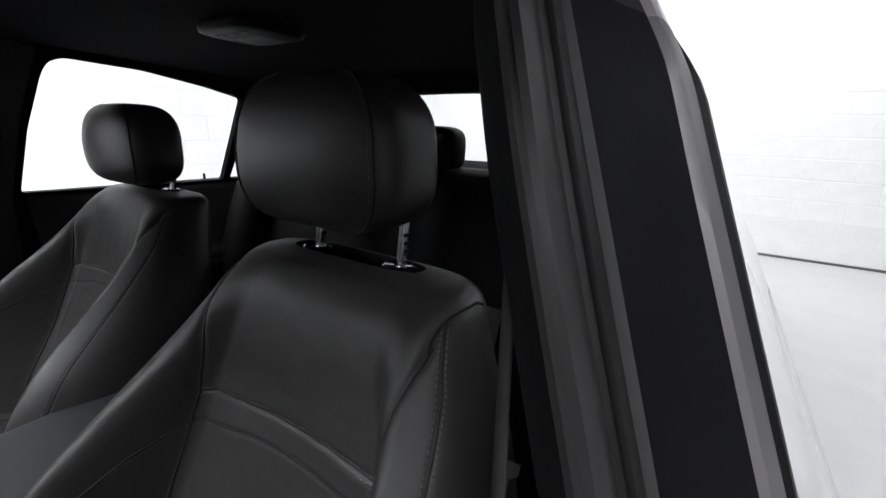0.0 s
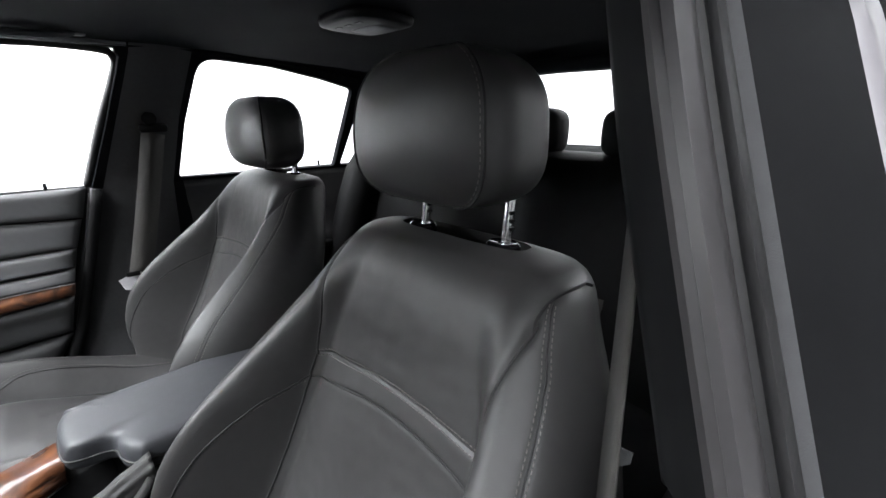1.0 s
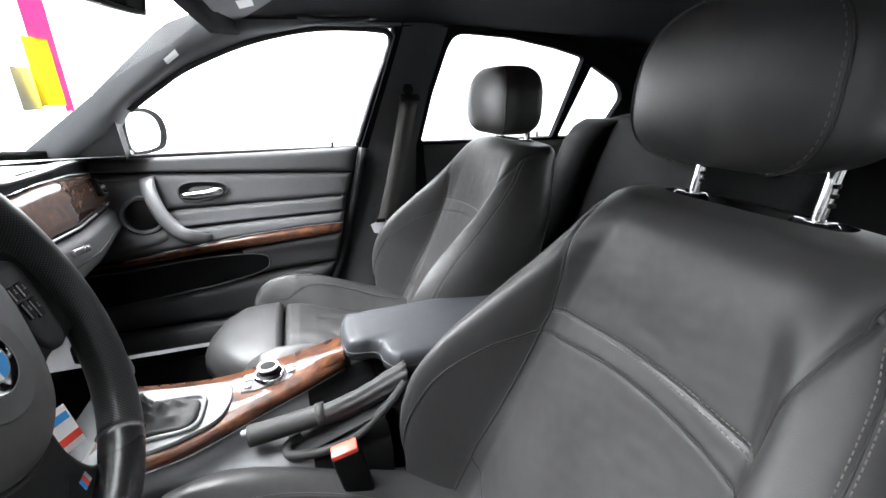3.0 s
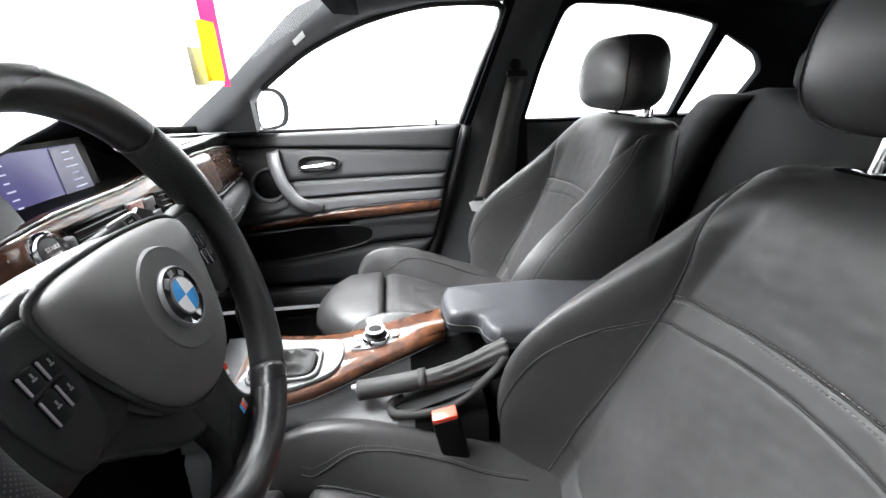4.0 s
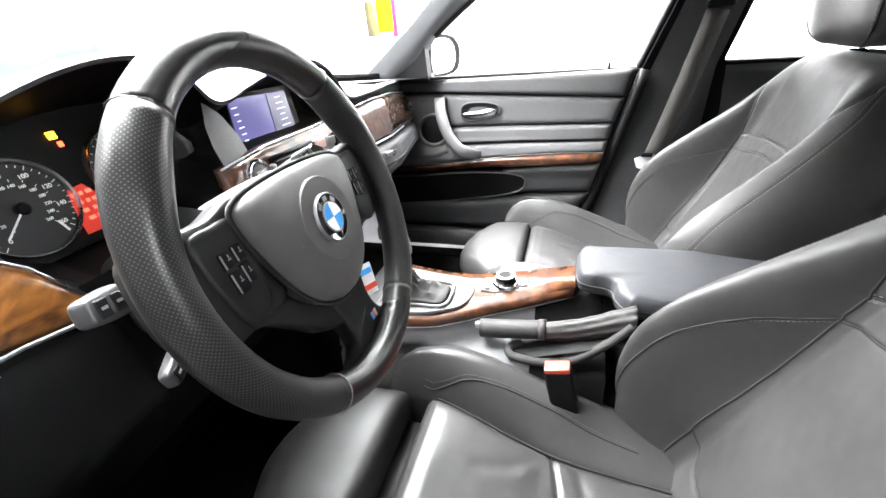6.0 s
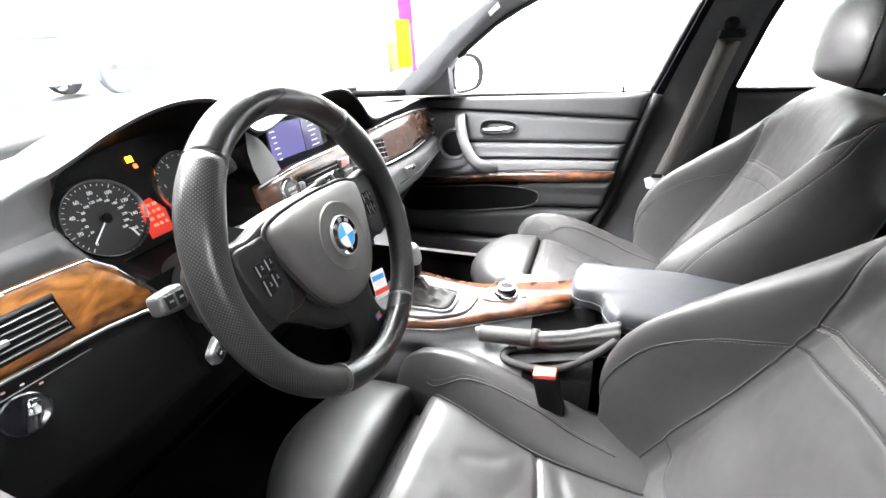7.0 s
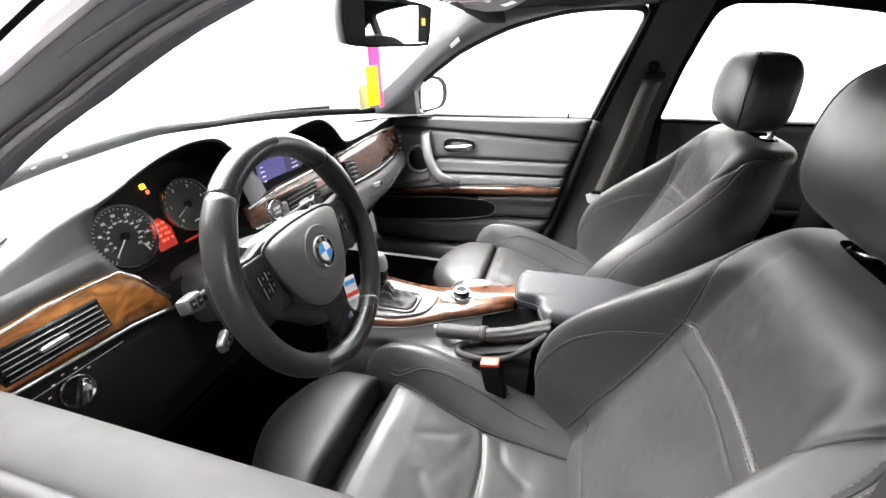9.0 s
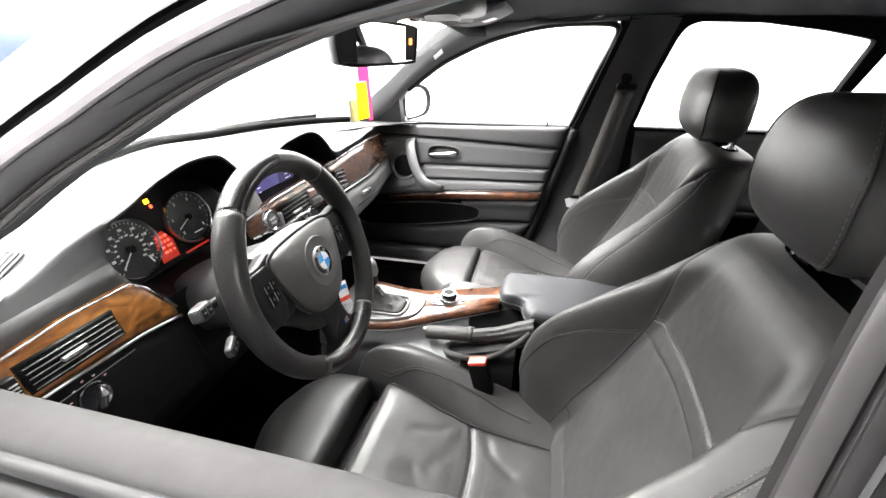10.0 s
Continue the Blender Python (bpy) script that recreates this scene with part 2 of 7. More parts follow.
GRIPSATIN = material("satin_grip_paint", (0.13, 0.13, 0.133), 0.42, 0.3, var=0.06)
PLATEGREY = material("satin_grey_plate", (0.16, 0.16, 0.163), 0.5, 0.1, var=0.06, scale=90, bump=0.05, bump_scale=1500, spec=0.3)
# Parked car colours, blue paint and tyre, paled to imitate haze through the windscreen.
PARKPAINT = material("blue_car_paint", (0.050, 0.065, 0.105), 0.45, var=0.03, spec=0.2)
HAZEDTYRE = material("haze_paled_tyre", (0.04, 0.045, 0.055), 0.9, var=0.2)
TYRE = material("tyre_rubber", (0.02, 0.02, 0.02), 0.8, var=0.2)

# ---- building helpers ----


def as_mesh(name, verts, faces, sharp=None):
    me = bpy.data.meshes.new(name)
    me.from_pydata([tuple(v) for v in verts], [], faces)
    bm = bmesh.new()
    bm.from_mesh(me)
    bmesh.ops.remove_doubles(bm, verts=bm.verts, dist=1e-6)
    bmesh.ops.recalc_face_normals(bm, faces=bm.faces)
    bm.to_mesh(me)
    bm.free()
    me.shade_smooth()
    if sharp:
        me.set_sharp_from_angle(angle=radians(sharp))
    return me


def from_bm(name, bm, sharp=35):
    me = bpy.data.meshes.new(name)
    bmesh.ops.recalc_face_normals(bm, faces=bm.faces)
    bm.to_mesh(me)
    bm.free()
    me.shade_smooth()
    if sharp:
        me.set_sharp_from_angle(angle=radians(sharp))
    return me


def thing(name, label, category, at=(0, 0, 0), group="", kind=""):
    ob = new(name)
    ob.empty_display_size = 0.05
    ob.location = at
    return tagged(ob, label, category, group, kind)


def part(name, me, mat, parent=None, label="", m=None):
    """Links a mesh in world coordinates (or posed by m) as one object under a thing or a part."""
    ob = new(name, me)
    me.materials.clear()
    me.materials.append(mat)
    if m is not None:
        ob.matrix_basis = m
    if parent is not None:
        ob.parent = parent
        ob.matrix_parent_inverse = parent.matrix_basis.inverted()
    if label:
        ob["label"] = label
    return ob


def box(cx, cy, cz, sx, sy, sz, bevel=0.004, seg=2, turn=None, name="box"):
    bm = bmesh.new()
    bmesh.ops.create_cube(bm, size=1)
    bmesh.ops.scale(bm, vec=(sx, sy, sz), verts=bm.verts)
    if bevel > 0:
        bmesh.ops.bevel(bm, geom=bm.edges[:], offset=min(bevel, 0.49 * min(sx, sy, sz)), segments=seg, profile=0.5, affect="EDGES")
    if turn is not None:
        bmesh.ops.transform(bm, matrix=turn, verts=bm.verts)
    bmesh.ops.translate(bm, vec=(cx, cy, cz), verts=bm.verts)
    return from_bm(name, bm)


def rings(rows, closed=True, caps=True, name="loft", sharp=None, loop=False):
    """A skin over rows of points; closed: each row is a closed ring."""
    n = len(rows[0])
    verts = [p for row in rows for p in row]
    faces = []
    last = len(rows) if loop else len(rows) - 1
    for i in range(last):
        a, b = i * n, ((i + 1) % len(rows)) * n
        for j in range(n if closed else n - 1):
            k = (j + 1) % n
            faces.append((a + j, a + k, b + k, b + j))
    if caps and closed and not loop:
        faces.append(tuple(range(n)))
        faces.append(tuple(range((len(rows) - 1) * n, len(rows) * n)))
    return as_mesh(name, verts, faces, sharp)


def lerp_curve(pts, u):
    """The point at the share u of a polyline, by its length."""
    P = np.array(pts, float)
    d = np.r_[0, np.cumsum(np.linalg.norm(np.diff(P, axis=0), axis=1))]
    s = u * d[-1]
    return np.array([np.interp(s, d, P[:, k]) for k in range(P.shape[1])])


def smooth_curve(pts, n, closed=False):
    """Catmull-Rom through pts, n points."""
    P = np.array(pts, float)
    out = []
    m = len(P) if closed else len(P) - 1
    for i in range(n):
        f = i / (n if closed else n - 1) * m
        k = min(int(f), m - 1) if not closed else int(f) % m
        t = f - k if not closed else f - int(f)
        g = (lambda q: P[q % len(P)]) if closed else (lambda q: P[min(max(q, 0), len(P) - 1)])
        a, b, c, d = g(k - 1), g(k), g(k + 1), g(k + 2)
        out.append(0.5 * (2 * b + (c - a) * t + (2 * a - 5 * b + 4 * c - d) * t * t + (3 * b - a - 3 * c + d) * t ** 3))
    return np.array(out)


def sweep(path, profile, ref, closed=False, name="sweep", ring=True, sharp=None, caps=True):
    """Carries a profile of (a, b) along a path; a runs along ref made square to the path, b along path x ref."""
    P = [Vector(p) for p in path]
    n = len(P)
    rows = []
    for i in range(n):
        q = P[(i + 1) % n] if (closed or i < n - 1) else P[i]
        r = P[i - 1] if (closed or i > 0) else P[i]
        t = (q - r).normalized()
        u = Vector(ref(i)) if callable(ref) else Vector(ref)
        u = (u - t * u.dot(t)).normalized()
        w = t.cross(u)
        rows.append([P[i] + u * a + w * b for a, b in profile])
    return rings(rows, closed=ring, caps=caps and ring, name=name, sharp=sharp, loop=closed)


def tube(path, r, n=8, closed=False, name="tube"):
    P = [Vector(p) for p in path]
    d = (P[-1] - P[0]) if not closed else (P[len(P) // 2] - P[0])
    ref = Vector((0.31, 0.17, 0.93)) if abs(d.normalized().z) < 0.8 else Vector((0.9, 0.3, 0.1))
    return sweep(path, [(r * math.cos(2 * math.pi * k / n), r * math.sin(2 * math.pi * k / n)) for k in range(n)], ref, closed, name)


def lathe(profile, m=None, n=28, name="lathe", sharp=40):
    """Turns (radius, height) pairs about z; a narrow end is closed, a wide one stays open."""
    profile = ([(1e-5, profile[0][1])] if profile[0][0] < 0.0065 else []) + list(profile) + ([(1e-5, profile[-1][1])] if profile[-1][0] < 0.0065 else [])
    rows = [[Vector((r * math.cos(2 * math.pi * k / n), r * math.sin(2 * math.pi * k / n), h)) for k in range(n)] for r, h in profile]
    if m is not None:
        rows = [[m @ v for v in row] for row in rows]
    return rings(rows, caps=False, name=name, sharp=sharp)


def pad(top, bot, onto, bulge=0.004, depth=0.012, nu=36, nv=9, soft=0.10, name="pad", sharp=None):
    """A padded strip between two curves in (a, b), laid on a surface: onto(a, b, off) -> point."""
    us = [0, 0] + [i / (nu - 1) for i in range(1, nu - 1)] + [1, 1]
    vs = [0, 0] + [j / (nv - 1) for j in range(1, nv - 1)] + [1, 1]
    rows = []
    for i, u in enumerate(us):
        tp, bt = lerp_curve(top, u), lerp_curve(bot, u)
        row = []
        for j, v in enumerate(vs):
            p = tp + (bt - tp) * v
            edge = i in (0, len(us) - 1) or j in (0, len(vs) - 1)
            e = min(1, min(v, 1 - v) / soft) if soft > 0 else 1
            f = min(1, min(u, 1 - u) / (soft * 0.35)) if soft > 0 else 1
            h = math.sqrt(max(0, 1 - (1 - e) ** 2)) * math.sqrt(max(0, 1 - (1 - f) ** 2))
            off = -depth if edge else bulge * h
            row.append(onto(p[0], p[1], off))
        rows.append(row)
    return rings(rows, closed=False, name=name, sharp=sharp)


def disc_plate(outline, m, thick=0.004, dome=0.0, name="plate", steps=(1, 0.985, 0.9, 0.7, 0.4), bevel=0.0015, sharp=50):
    """A flat or domed plate with a rounded rim: outline (x, y) round its centre, posed by m, its face along +z."""
    P = np.array(outline, float)
    c = P.mean(axis=0)
    rows = []
    rows.append([m @ Vector((*p, -thick)) for p in P])
    rows.append([m @ Vector((*p, -bevel)) for p in P])
    for s in steps[1:]:
        rows.append([m @ Vector((*(c + (p - c) * s), dome * (1 - s ** 2))) for p in P])
    return rings(rows, name=name, sharp=sharp)


def superball(cx, cy, cz, ax, ay, az, e1=0.5, e2=0.5, nu=28, nv=18, shape=None, name="cushion"):
    """A rounded block; shape(p) may deform its unit points."""
    def sp(c, e):
        return math.copysign(abs(c) ** e, c)
    rows = []
    for j in range(nv + 1):
        ph = -math.pi / 2 + math.pi * (0.02 + 0.96 * j / nv)
        row = []
        for i in range(nu):
            th = 2 * math.pi * i / nu
            p = Vector((sp(math.cos(ph), e1) * sp(math.cos(th), e2), sp(math.cos(ph), e1) * sp(math.sin(th), e2), sp(math.sin(ph), e1)))
            if shape:
                p = shape(p)
            row.append(Vector((cx + p.x * ax, cy + p.y * ay, cz + p.z * az)))
        rows.append(row)
    return rings(rows, name=name)


def text_mesh(body, size, m, name="lettering", depth=0.0003):
    cu = bpy.data.curves.new(name, "FONT")
    cu.body, cu.size, cu.align_x, cu.align_y, cu.extrude = body, size, "CENTER", "CENTER", depth
    ob = bpy.data.objects.new(name, cu)
    me = bpy.data.meshes.new_from_object(ob)
    bpy.data.objects.remove(ob)
    me.transform(m)
    return me


def frame_at(p, normal, up=(0, 0, 1)):
    """A pose at p whose z axis is normal and whose y axis is near up."""
    z = Vector(normal).normalized()
    x = Vector(up).cross(z).normalized()
    y = z.cross(x)
    return Matrix(((x.x, y.x, z.x, p[0]), (x.y, y.y, z.y, p[1]), (x.z, y.z, z.z, p[2]), (0, 0, 0, 1)))


def joined(meshes, name="joined"):
    bm = bmesh.new()
    for me in meshes:
        bm.from_mesh(me)
    return from_bm(name, bm)

# ---- the car's planes ----
# x to the passenger's side, y forward, z up from the floor of the room; the car stands on the y axis.


def glass_x(z):
    return 0.70 - 0.38 * (z - 0.95)


def on_side(side):
    return lambda y, z, off=0.0: Vector((side * (glass_x(z) - off), y, z))


FRONT_TOP = [(0.985, 0.938), (0.93, 1.005), (0.875, 1.072), (0.80, 1.122), (0.715, 1.172), (0.57, 1.229), (0.41, 1.263), (0.25, 1.266), (0.212, 1.248)]
FRONT_WINDOW = FRONT_TOP + [(0.22, 1.21), (0.255, 1.108), (0.307, 0.955)]
REAR_WINDOW = [(0.108, 0.960), (0.084, 1.107), (0.053, 1.224), (0.040, 1.250), (0.010, 1.263), (-0.145, 1.257), (-0.30, 1.235), (-0.413, 1.212), (-0.379, 0.958)]
QUARTER = [(-0.453, 1.190), (-0.402, 0.958), (-0.568, 0.957), (-0.600, 1.02), (-0.622, 1.082), (-0.612, 1.105), (-0.58, 1.135)]
HEAD_PTS = [(0.66, 1.296), (0.45, 1.308), (0.2, 1.314), (0.0, 1.312), (-0.3, 1.300), (-0.55, 1.285), (-0.72, 1.268)]


def head_z(x, y):
    ys = [p[0] for p in HEAD_PTS][::-1]
    zs = [p[1] for p in HEAD_PTS][::-1]
    return float(np.interp(y, ys, zs)) - 0.036 * (abs(x) / 0.56) ** 2.5


def poly_plate(outline, holes, side, thick, lift, name):
    """A plate in the side's plane with openings, cut by a filled curve."""
    cu = bpy.data.curves.new(name, "CURVE")
    cu.dimensions, cu.fill_mode, cu.extrude = "2D", "BOTH", thick / 2
    cu.bevel_depth, cu.bevel_resolution, cu.offset = 0.0025, 1, -0.0025
    for loop in [outline] + holes:
        sp = cu.splines.new("POLY")
        sp.points.add(len(loop) - 1)
        for p, q in zip(sp.points, loop):
            p.co = (q[0], q[1], 0, 1)
        sp.use_cyclic_u = True
    ob = bpy.data.objects.new(name, cu)
    me = bpy.data.meshes.new_from_object(ob)
    bpy.data.objects.remove(ob)
    for v in me.vertices:
        y, z, w = v.co
        v.co = Vector((side * (glass_x(z) - lift - w), y, z))
    bm = bmesh.new()
    bm.from_mesh(me)
    return from_bm(name, bm)


def outline_round(pts, n=64):
    """A closed outline with softened corners."""
    P = np.array(pts, float)
    out = []
    for i in range(len(P)):
        a, b, c = P[i - 1], P[i], P[(i + 1) % len(P)]
        la, lc = np.linalg.norm(a - b), np.linalg.norm(c - b)
        r = min(0.012, 0.4 * la, 0.4 * lc)
        p, q = b + (a - b) / la * r, b + (c - b) / lc * r
        for t in (0, 0.33, 0.67, 1):
            out.append((1 - t) ** 2 * p + 2 * t * (1 - t) * b + t * t * q)
    return [tuple(o) for o in out]


# ---- the room ----
floor = part("floor", box(2.2, 3.8, -0.05, 13.8, 17.8, 0.1, 0), FLOORPAINT)
tagged(floor, "pale grey-white painted concrete floor of the photo bay", "floor", kind="structure")
WALLS = [("wall_east", 3.06, -0.5, 0.12, 9.0, MORTAR, "white painted concrete block wall beside the car"),
         # West wall is out of view; its dark grey keeps bounce off the driver's side.
         ("wall_west", -4.56, 3.8, 0.12, 17.6, GREYWALL, "unseen wall, dark grey to cut light bounced into the car"),
         ("wall_south", -0.75, -5.01, 7.5, 0.12, MORTAR, "white painted concrete block wall behind the car"),
         ("wall_north", 2.2, 12.6, 13.4, 0.12, WHITEWALL, "plain white wall of the hall"),
         ("wall_far_east", 8.96, 8.3, 0.12, 8.6, WHITEWALL, "plain white wall of the hall"),
         ("wall_corner", 6.0, 4.06, 5.8, 0.12, WHITEWALL, "plain white wall of the hall")]
wall_obs = {}
for wn, wx, wy, wsx, wsy, wmat, wlab in WALLS:
    wall_obs[wn] = part(wn, box(wx, wy, 1.72, wsx, wsy, 3.44, 0), wmat)
    tagged(wall_obs[wn], wlab, "wall", kind="structure")
base = part("baseboard", box(-0.75, -4.94, 0.012, 7.4, 0.014, 0.024, 0.002, 1), GREYWALL)
tagged(base, "thin grey joint strip along the foot of the block wall", "baseboard", kind="structure")
ceiling = part("ceiling", box(2.2, 3.8, 3.49, 13.8, 17.8, 0.1, 0), CEILPAINT)
tagged(ceiling, "plain white ceiling with added light panels", "ceiling", kind="structure")
# Visible bodies for the added lamps; their diffusers glow as well.
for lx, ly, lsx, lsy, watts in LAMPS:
    fx = thing("added_ceiling_light", "unseen white light panel added on the ceiling", "ceiling light", (lx, ly, 3.43), group="ceiling lights")
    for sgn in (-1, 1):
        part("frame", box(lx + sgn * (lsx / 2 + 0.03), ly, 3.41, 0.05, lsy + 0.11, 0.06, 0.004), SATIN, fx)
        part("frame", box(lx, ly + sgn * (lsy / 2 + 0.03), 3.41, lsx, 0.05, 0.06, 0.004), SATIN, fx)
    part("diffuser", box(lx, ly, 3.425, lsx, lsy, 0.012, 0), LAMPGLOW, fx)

# ---- the car's shell ----
shell = thing("car_body", "silver saloon car body with black pillars and dark headliner", "car body", (0, 0.2, 0.3))

# headliner and outer roof
rows, outer = [], []
for i in range(25):
    y = 0.66 - i * (0.66 + 0.72) / 24
    half = 0.575 - 0.03 * max(0, (y - 0.2) / 0.46) - 0.035 * max(0, (-y - 0.1) / 0.6)
    xs = [half * (-1 + 2 * k / 24) for k in range(25)]
    rows.append([Vector((x, y, head_z(x, y))) for x in xs])
    outer.append([Vector((x * 1.03, y + 0.02, head_z(x, y) + 0.055 - 0.03 * (abs(x) / half) ** 4)) for x in xs])
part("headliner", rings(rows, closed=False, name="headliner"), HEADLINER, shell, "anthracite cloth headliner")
part("roof", rings(outer, closed=False, name="roof"), PAINT, shell)

for side, nm in ((1, "passenger"), (-1, "driver")):
    # side frame plates round the rear openings, on the glass plane
    bk = 0.075 if side < 0 else 0.0
    outer_loop = [(0.307 - bk, 0.925), (0.300 - bk, 0.955), (0.25 - bk, 1.108), (0.205 - bk, 1.25), (0.215, 1.285), (0.0, 1.292), (-0.30, 1.272), (-0.55, 1.235),
                  (-0.74, 1.12), (-0.80, 0.99), (-0.80, 0.925)]
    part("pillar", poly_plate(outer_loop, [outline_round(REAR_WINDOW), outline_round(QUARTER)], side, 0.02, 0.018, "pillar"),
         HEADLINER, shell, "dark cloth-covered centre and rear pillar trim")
    # roof rail over the front window
    rail = []
    for i in range(28):
        a = lerp_curve([(1.06, 0.93)] + [(y + 0.002, z + 0.004) for y, z in FRONT_TOP[1:-1]] + [(0.19, 1.272)], i / 27)
        rail.append(a)
    lower = [on_side(side)(a[0], a[1], 0.012) for a in rail]
    upper = []
    for i, a in enumerate(rail):
        e = lerp_curve([(0.652, 1.085, 0.958), (0.60, 0.90, 1.085), (0.548, 0.715, 1.232), (0.525, 0.62, 1.266), (0.54, 0.45, 1.276), (0.545, 0.19, 1.284)], i / 27)
        upper.append(Vector((side * e[0], e[1], e[2])))
    rows = []
    for v in range(7):
        f = v / 6
        rows.append([lower[i].lerp(upper[i], f) + Vector((-side * 0.012 * math.sin(math.pi * f), 0, -0.006 * math.sin(math.pi * f))) for i in range(28)])
    rows = [[p + Vector((side * 0.035, 0, 0)) for p in rows[0]]] + rows + [[p + Vector((0, 0.03, 0.02)) for p in rows[-1]]]
    ia = min(range(27), key=lambda q: abs(rail[q][0] - 0.735))
    quad = []
    for di in (0.0, 0.25, 0.5, 0.75, 1.0):
        lo, up = lower[ia].lerp(lower[ia + 1], di), upper[ia].lerp(upper[ia + 1], di)
        quad.append([lo.lerp(up, f) + Vector((-side * (0.012 * math.sin(math.pi * f) + 0.002), -0.0005, -0.006 * math.sin(math.pi * f) - 0.0015)) for f in (0.56, 0.64, 0.72, 0.80)])
    part("airbag_label", rings(quad, closed=False, name="airbag_label"), PAPER, shell, "small white label on the pillar")
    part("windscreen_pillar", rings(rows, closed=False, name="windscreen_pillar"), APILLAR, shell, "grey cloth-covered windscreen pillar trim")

for side in (1, -1):
    rows = []
    for k in range(26):
        y = 0.33 - 0.95 * k / 25
        half = 0.575 - 0.03 * max(0, (y - 0.2) / 0.46) - 0.035 * max(0, (-y - 0.1) / 0.6)
        zt = float(np.interp(y, [-0.62, -0.55, -0.30, 0.0, 0.215, 0.26], [1.20, 1.235, 1.272, 1.292, 1.285, 1.285]))
        a = Vector((side * (half - 0.05), y, head_z(half - 0.05, y) + 0.003))
        b = Vector((side * (half - 0.006), y, head_z(half, y) - 0.004))
        c = on_side(side)(y, zt - 0.012, 0.036)
        d = on_side(side)(y, zt - 0.012, 0.0)
        rows.append([a, b.lerp(a, 0.3), b.lerp(c, 0.55) + Vector((-side * 0.004, 0, -0.004)), c, d])
    part("roof_rail", rings(rows, closed=False, name="roof_rail"), HEADLINER, shell, "dark cloth roof edge trim")

# windscreen
rows = []
for i in range(15):
    f = i / 14
    row = []
    for k in range(21):
        g = -1 + 2 * k / 20
        xb, yb, zb = 0.655 * g, 1.30 - 0.215 * g * g, 1.005 - 0.045 * g * g
        xt, yt, zt = 0.53 * g, 0.675 - 0.05 * g * g, 1.306 - 0.043 * g * g
        row.append(Vector((xb + (xt - xb) * f, yb + (yt - yb) * f, zb + (zt - zb) * f + 0.02 * math.sin(math.pi * f))))
    rows.append(row)
ws = part("windscreen", rings(rows, closed=False, name="windscreen"), WIND, shell, "clear windscreen with water drops")
ws.visible_shadow = False
part("header_rail", sweep([(0.55 * g, 0.665 - 0.05 * g * g, 1.308 - 0.052 * g * g) for g in [(-1 + k / 10) for k in range(21)]],
                          [(-0.02, -0.03), (0.02, -0.03), (0.02, 0.03), (-0.02, 0.03)], (0, 0, 1), name="header_rail"), HEADLINER, shell)
def foot_z(x):
    """The height of the windscreen's foot, a little higher on the driver's side."""
    u = (x / 0.655) ** 2
    k = min(1.0, max(0.0, (0.15 - x) / 0.25))
    return 1.0 - 0.045 * u + (0.020 + 0.033 * u) * k * k * (3 - 2 * k)


part("frit_band", sweep([(0.648 * g, 1.288 - 0.212 * g * g, 0.014 + foot_z(0.648 * g)) for g in [(-1 + k / 12) for k in range(25)]], [(-0.014, -0.006), (0.007, -0.006), (0.007, 0.006), (-0.014, 0.006)], (0, 0, 1), name="frit_band"), BLACK, shell, "black band along the foot of the windscreen")
drops = []
for k in range(170):
    g, f = random.uniform(-0.95, 0.25), random.uniform(0.22, 0.80) ** 1.3
    xb, yb, zb = 0.655 * g, 1.30 - 0.215 * g * g, 1.005 - 0.045 * g * g
    xt, yt, zt = 0.53 * g, 0.675 - 0.05 * g * g, 1.278 - 0.015 * g * g
    c = Vector((xb + (xt - xb) * f, yb + (yt - yb) * f + 0.004, zb + (zt - zb) * f + 0.02 * math.sin(math.pi * f) + 0.004))
    r = random.uniform(0.0015, 0.0045)
    drops.append(lathe([(r, 0), (r * 0.85, r * 0.35), (r * 0.4, r * 0.6), (r * 0.05, r * 0.65)], frame_at(c, (0, 0.4, 1), (0, 1, 0)), 8))
wd = part("dew", joined(drops, "dew"), DROPS, shell, "scattered water drops on the glass")
tagged(wd, kind="stuff")
# rear screen
rows = []
for i in range(9):
    f = i / 8
    row = []
    for k in range(17):
        g = -1 + 2 * k / 16
        row.append(Vector(((0.60 - 0.10 * f) * g, -1.08 + 0.08 * g * g + (0.40 - 0.02 * g * g) * f, 1.02 + 0.245 * f - 0.02 * g * g * f + 0.015 * math.sin(math.pi * f))))
    rows.append(row)
rs = part("rear_screen", rings(rows, closed=False, name="rear_screen"), GLASS, shell)
rs.visible_shadow = False
# trims between the rear screen and the side windows
for side in (1, -1):
    rows = []
    for f in [k / 10 for k in range(11)]:
        sx, sy, sz = 0.60 - 0.10 * f, -1.0 + 0.38 * f, 1.02 + 0.225 * f + 0.015 * math.sin(math.pi * f)
        py, pz = lerp_curve([(-0.80, 0.96), (-0.745, 1.10), (-0.55, 1.228), (-0.45, 1.25)], f)
        a = Vector((side * (sx - 0.09 + 0.03 * f), sy - 0.012, sz + 0.004))
        b = Vector((side * (sx - 0.02), sy + 0.02, sz - 0.006))
        c = on_side(side)(py + 0.02, pz - 0.01, 0.02)
        rows.append([a, b, b.lerp(c, 0.5) + Vector((-side * 0.012, 0.01, 0)), c])
    part("rear_pillar", rings(rows, closed=False, name="rear_pillar"), HEADLINER, shell, "dark cloth trim beside the rear screen")
part("parcel_shelf", box(0, -0.86, 1.012, 1.28, 0.46, 0.03, 0.008), HEADLINER, shell, "black carpeted parcel shelf")
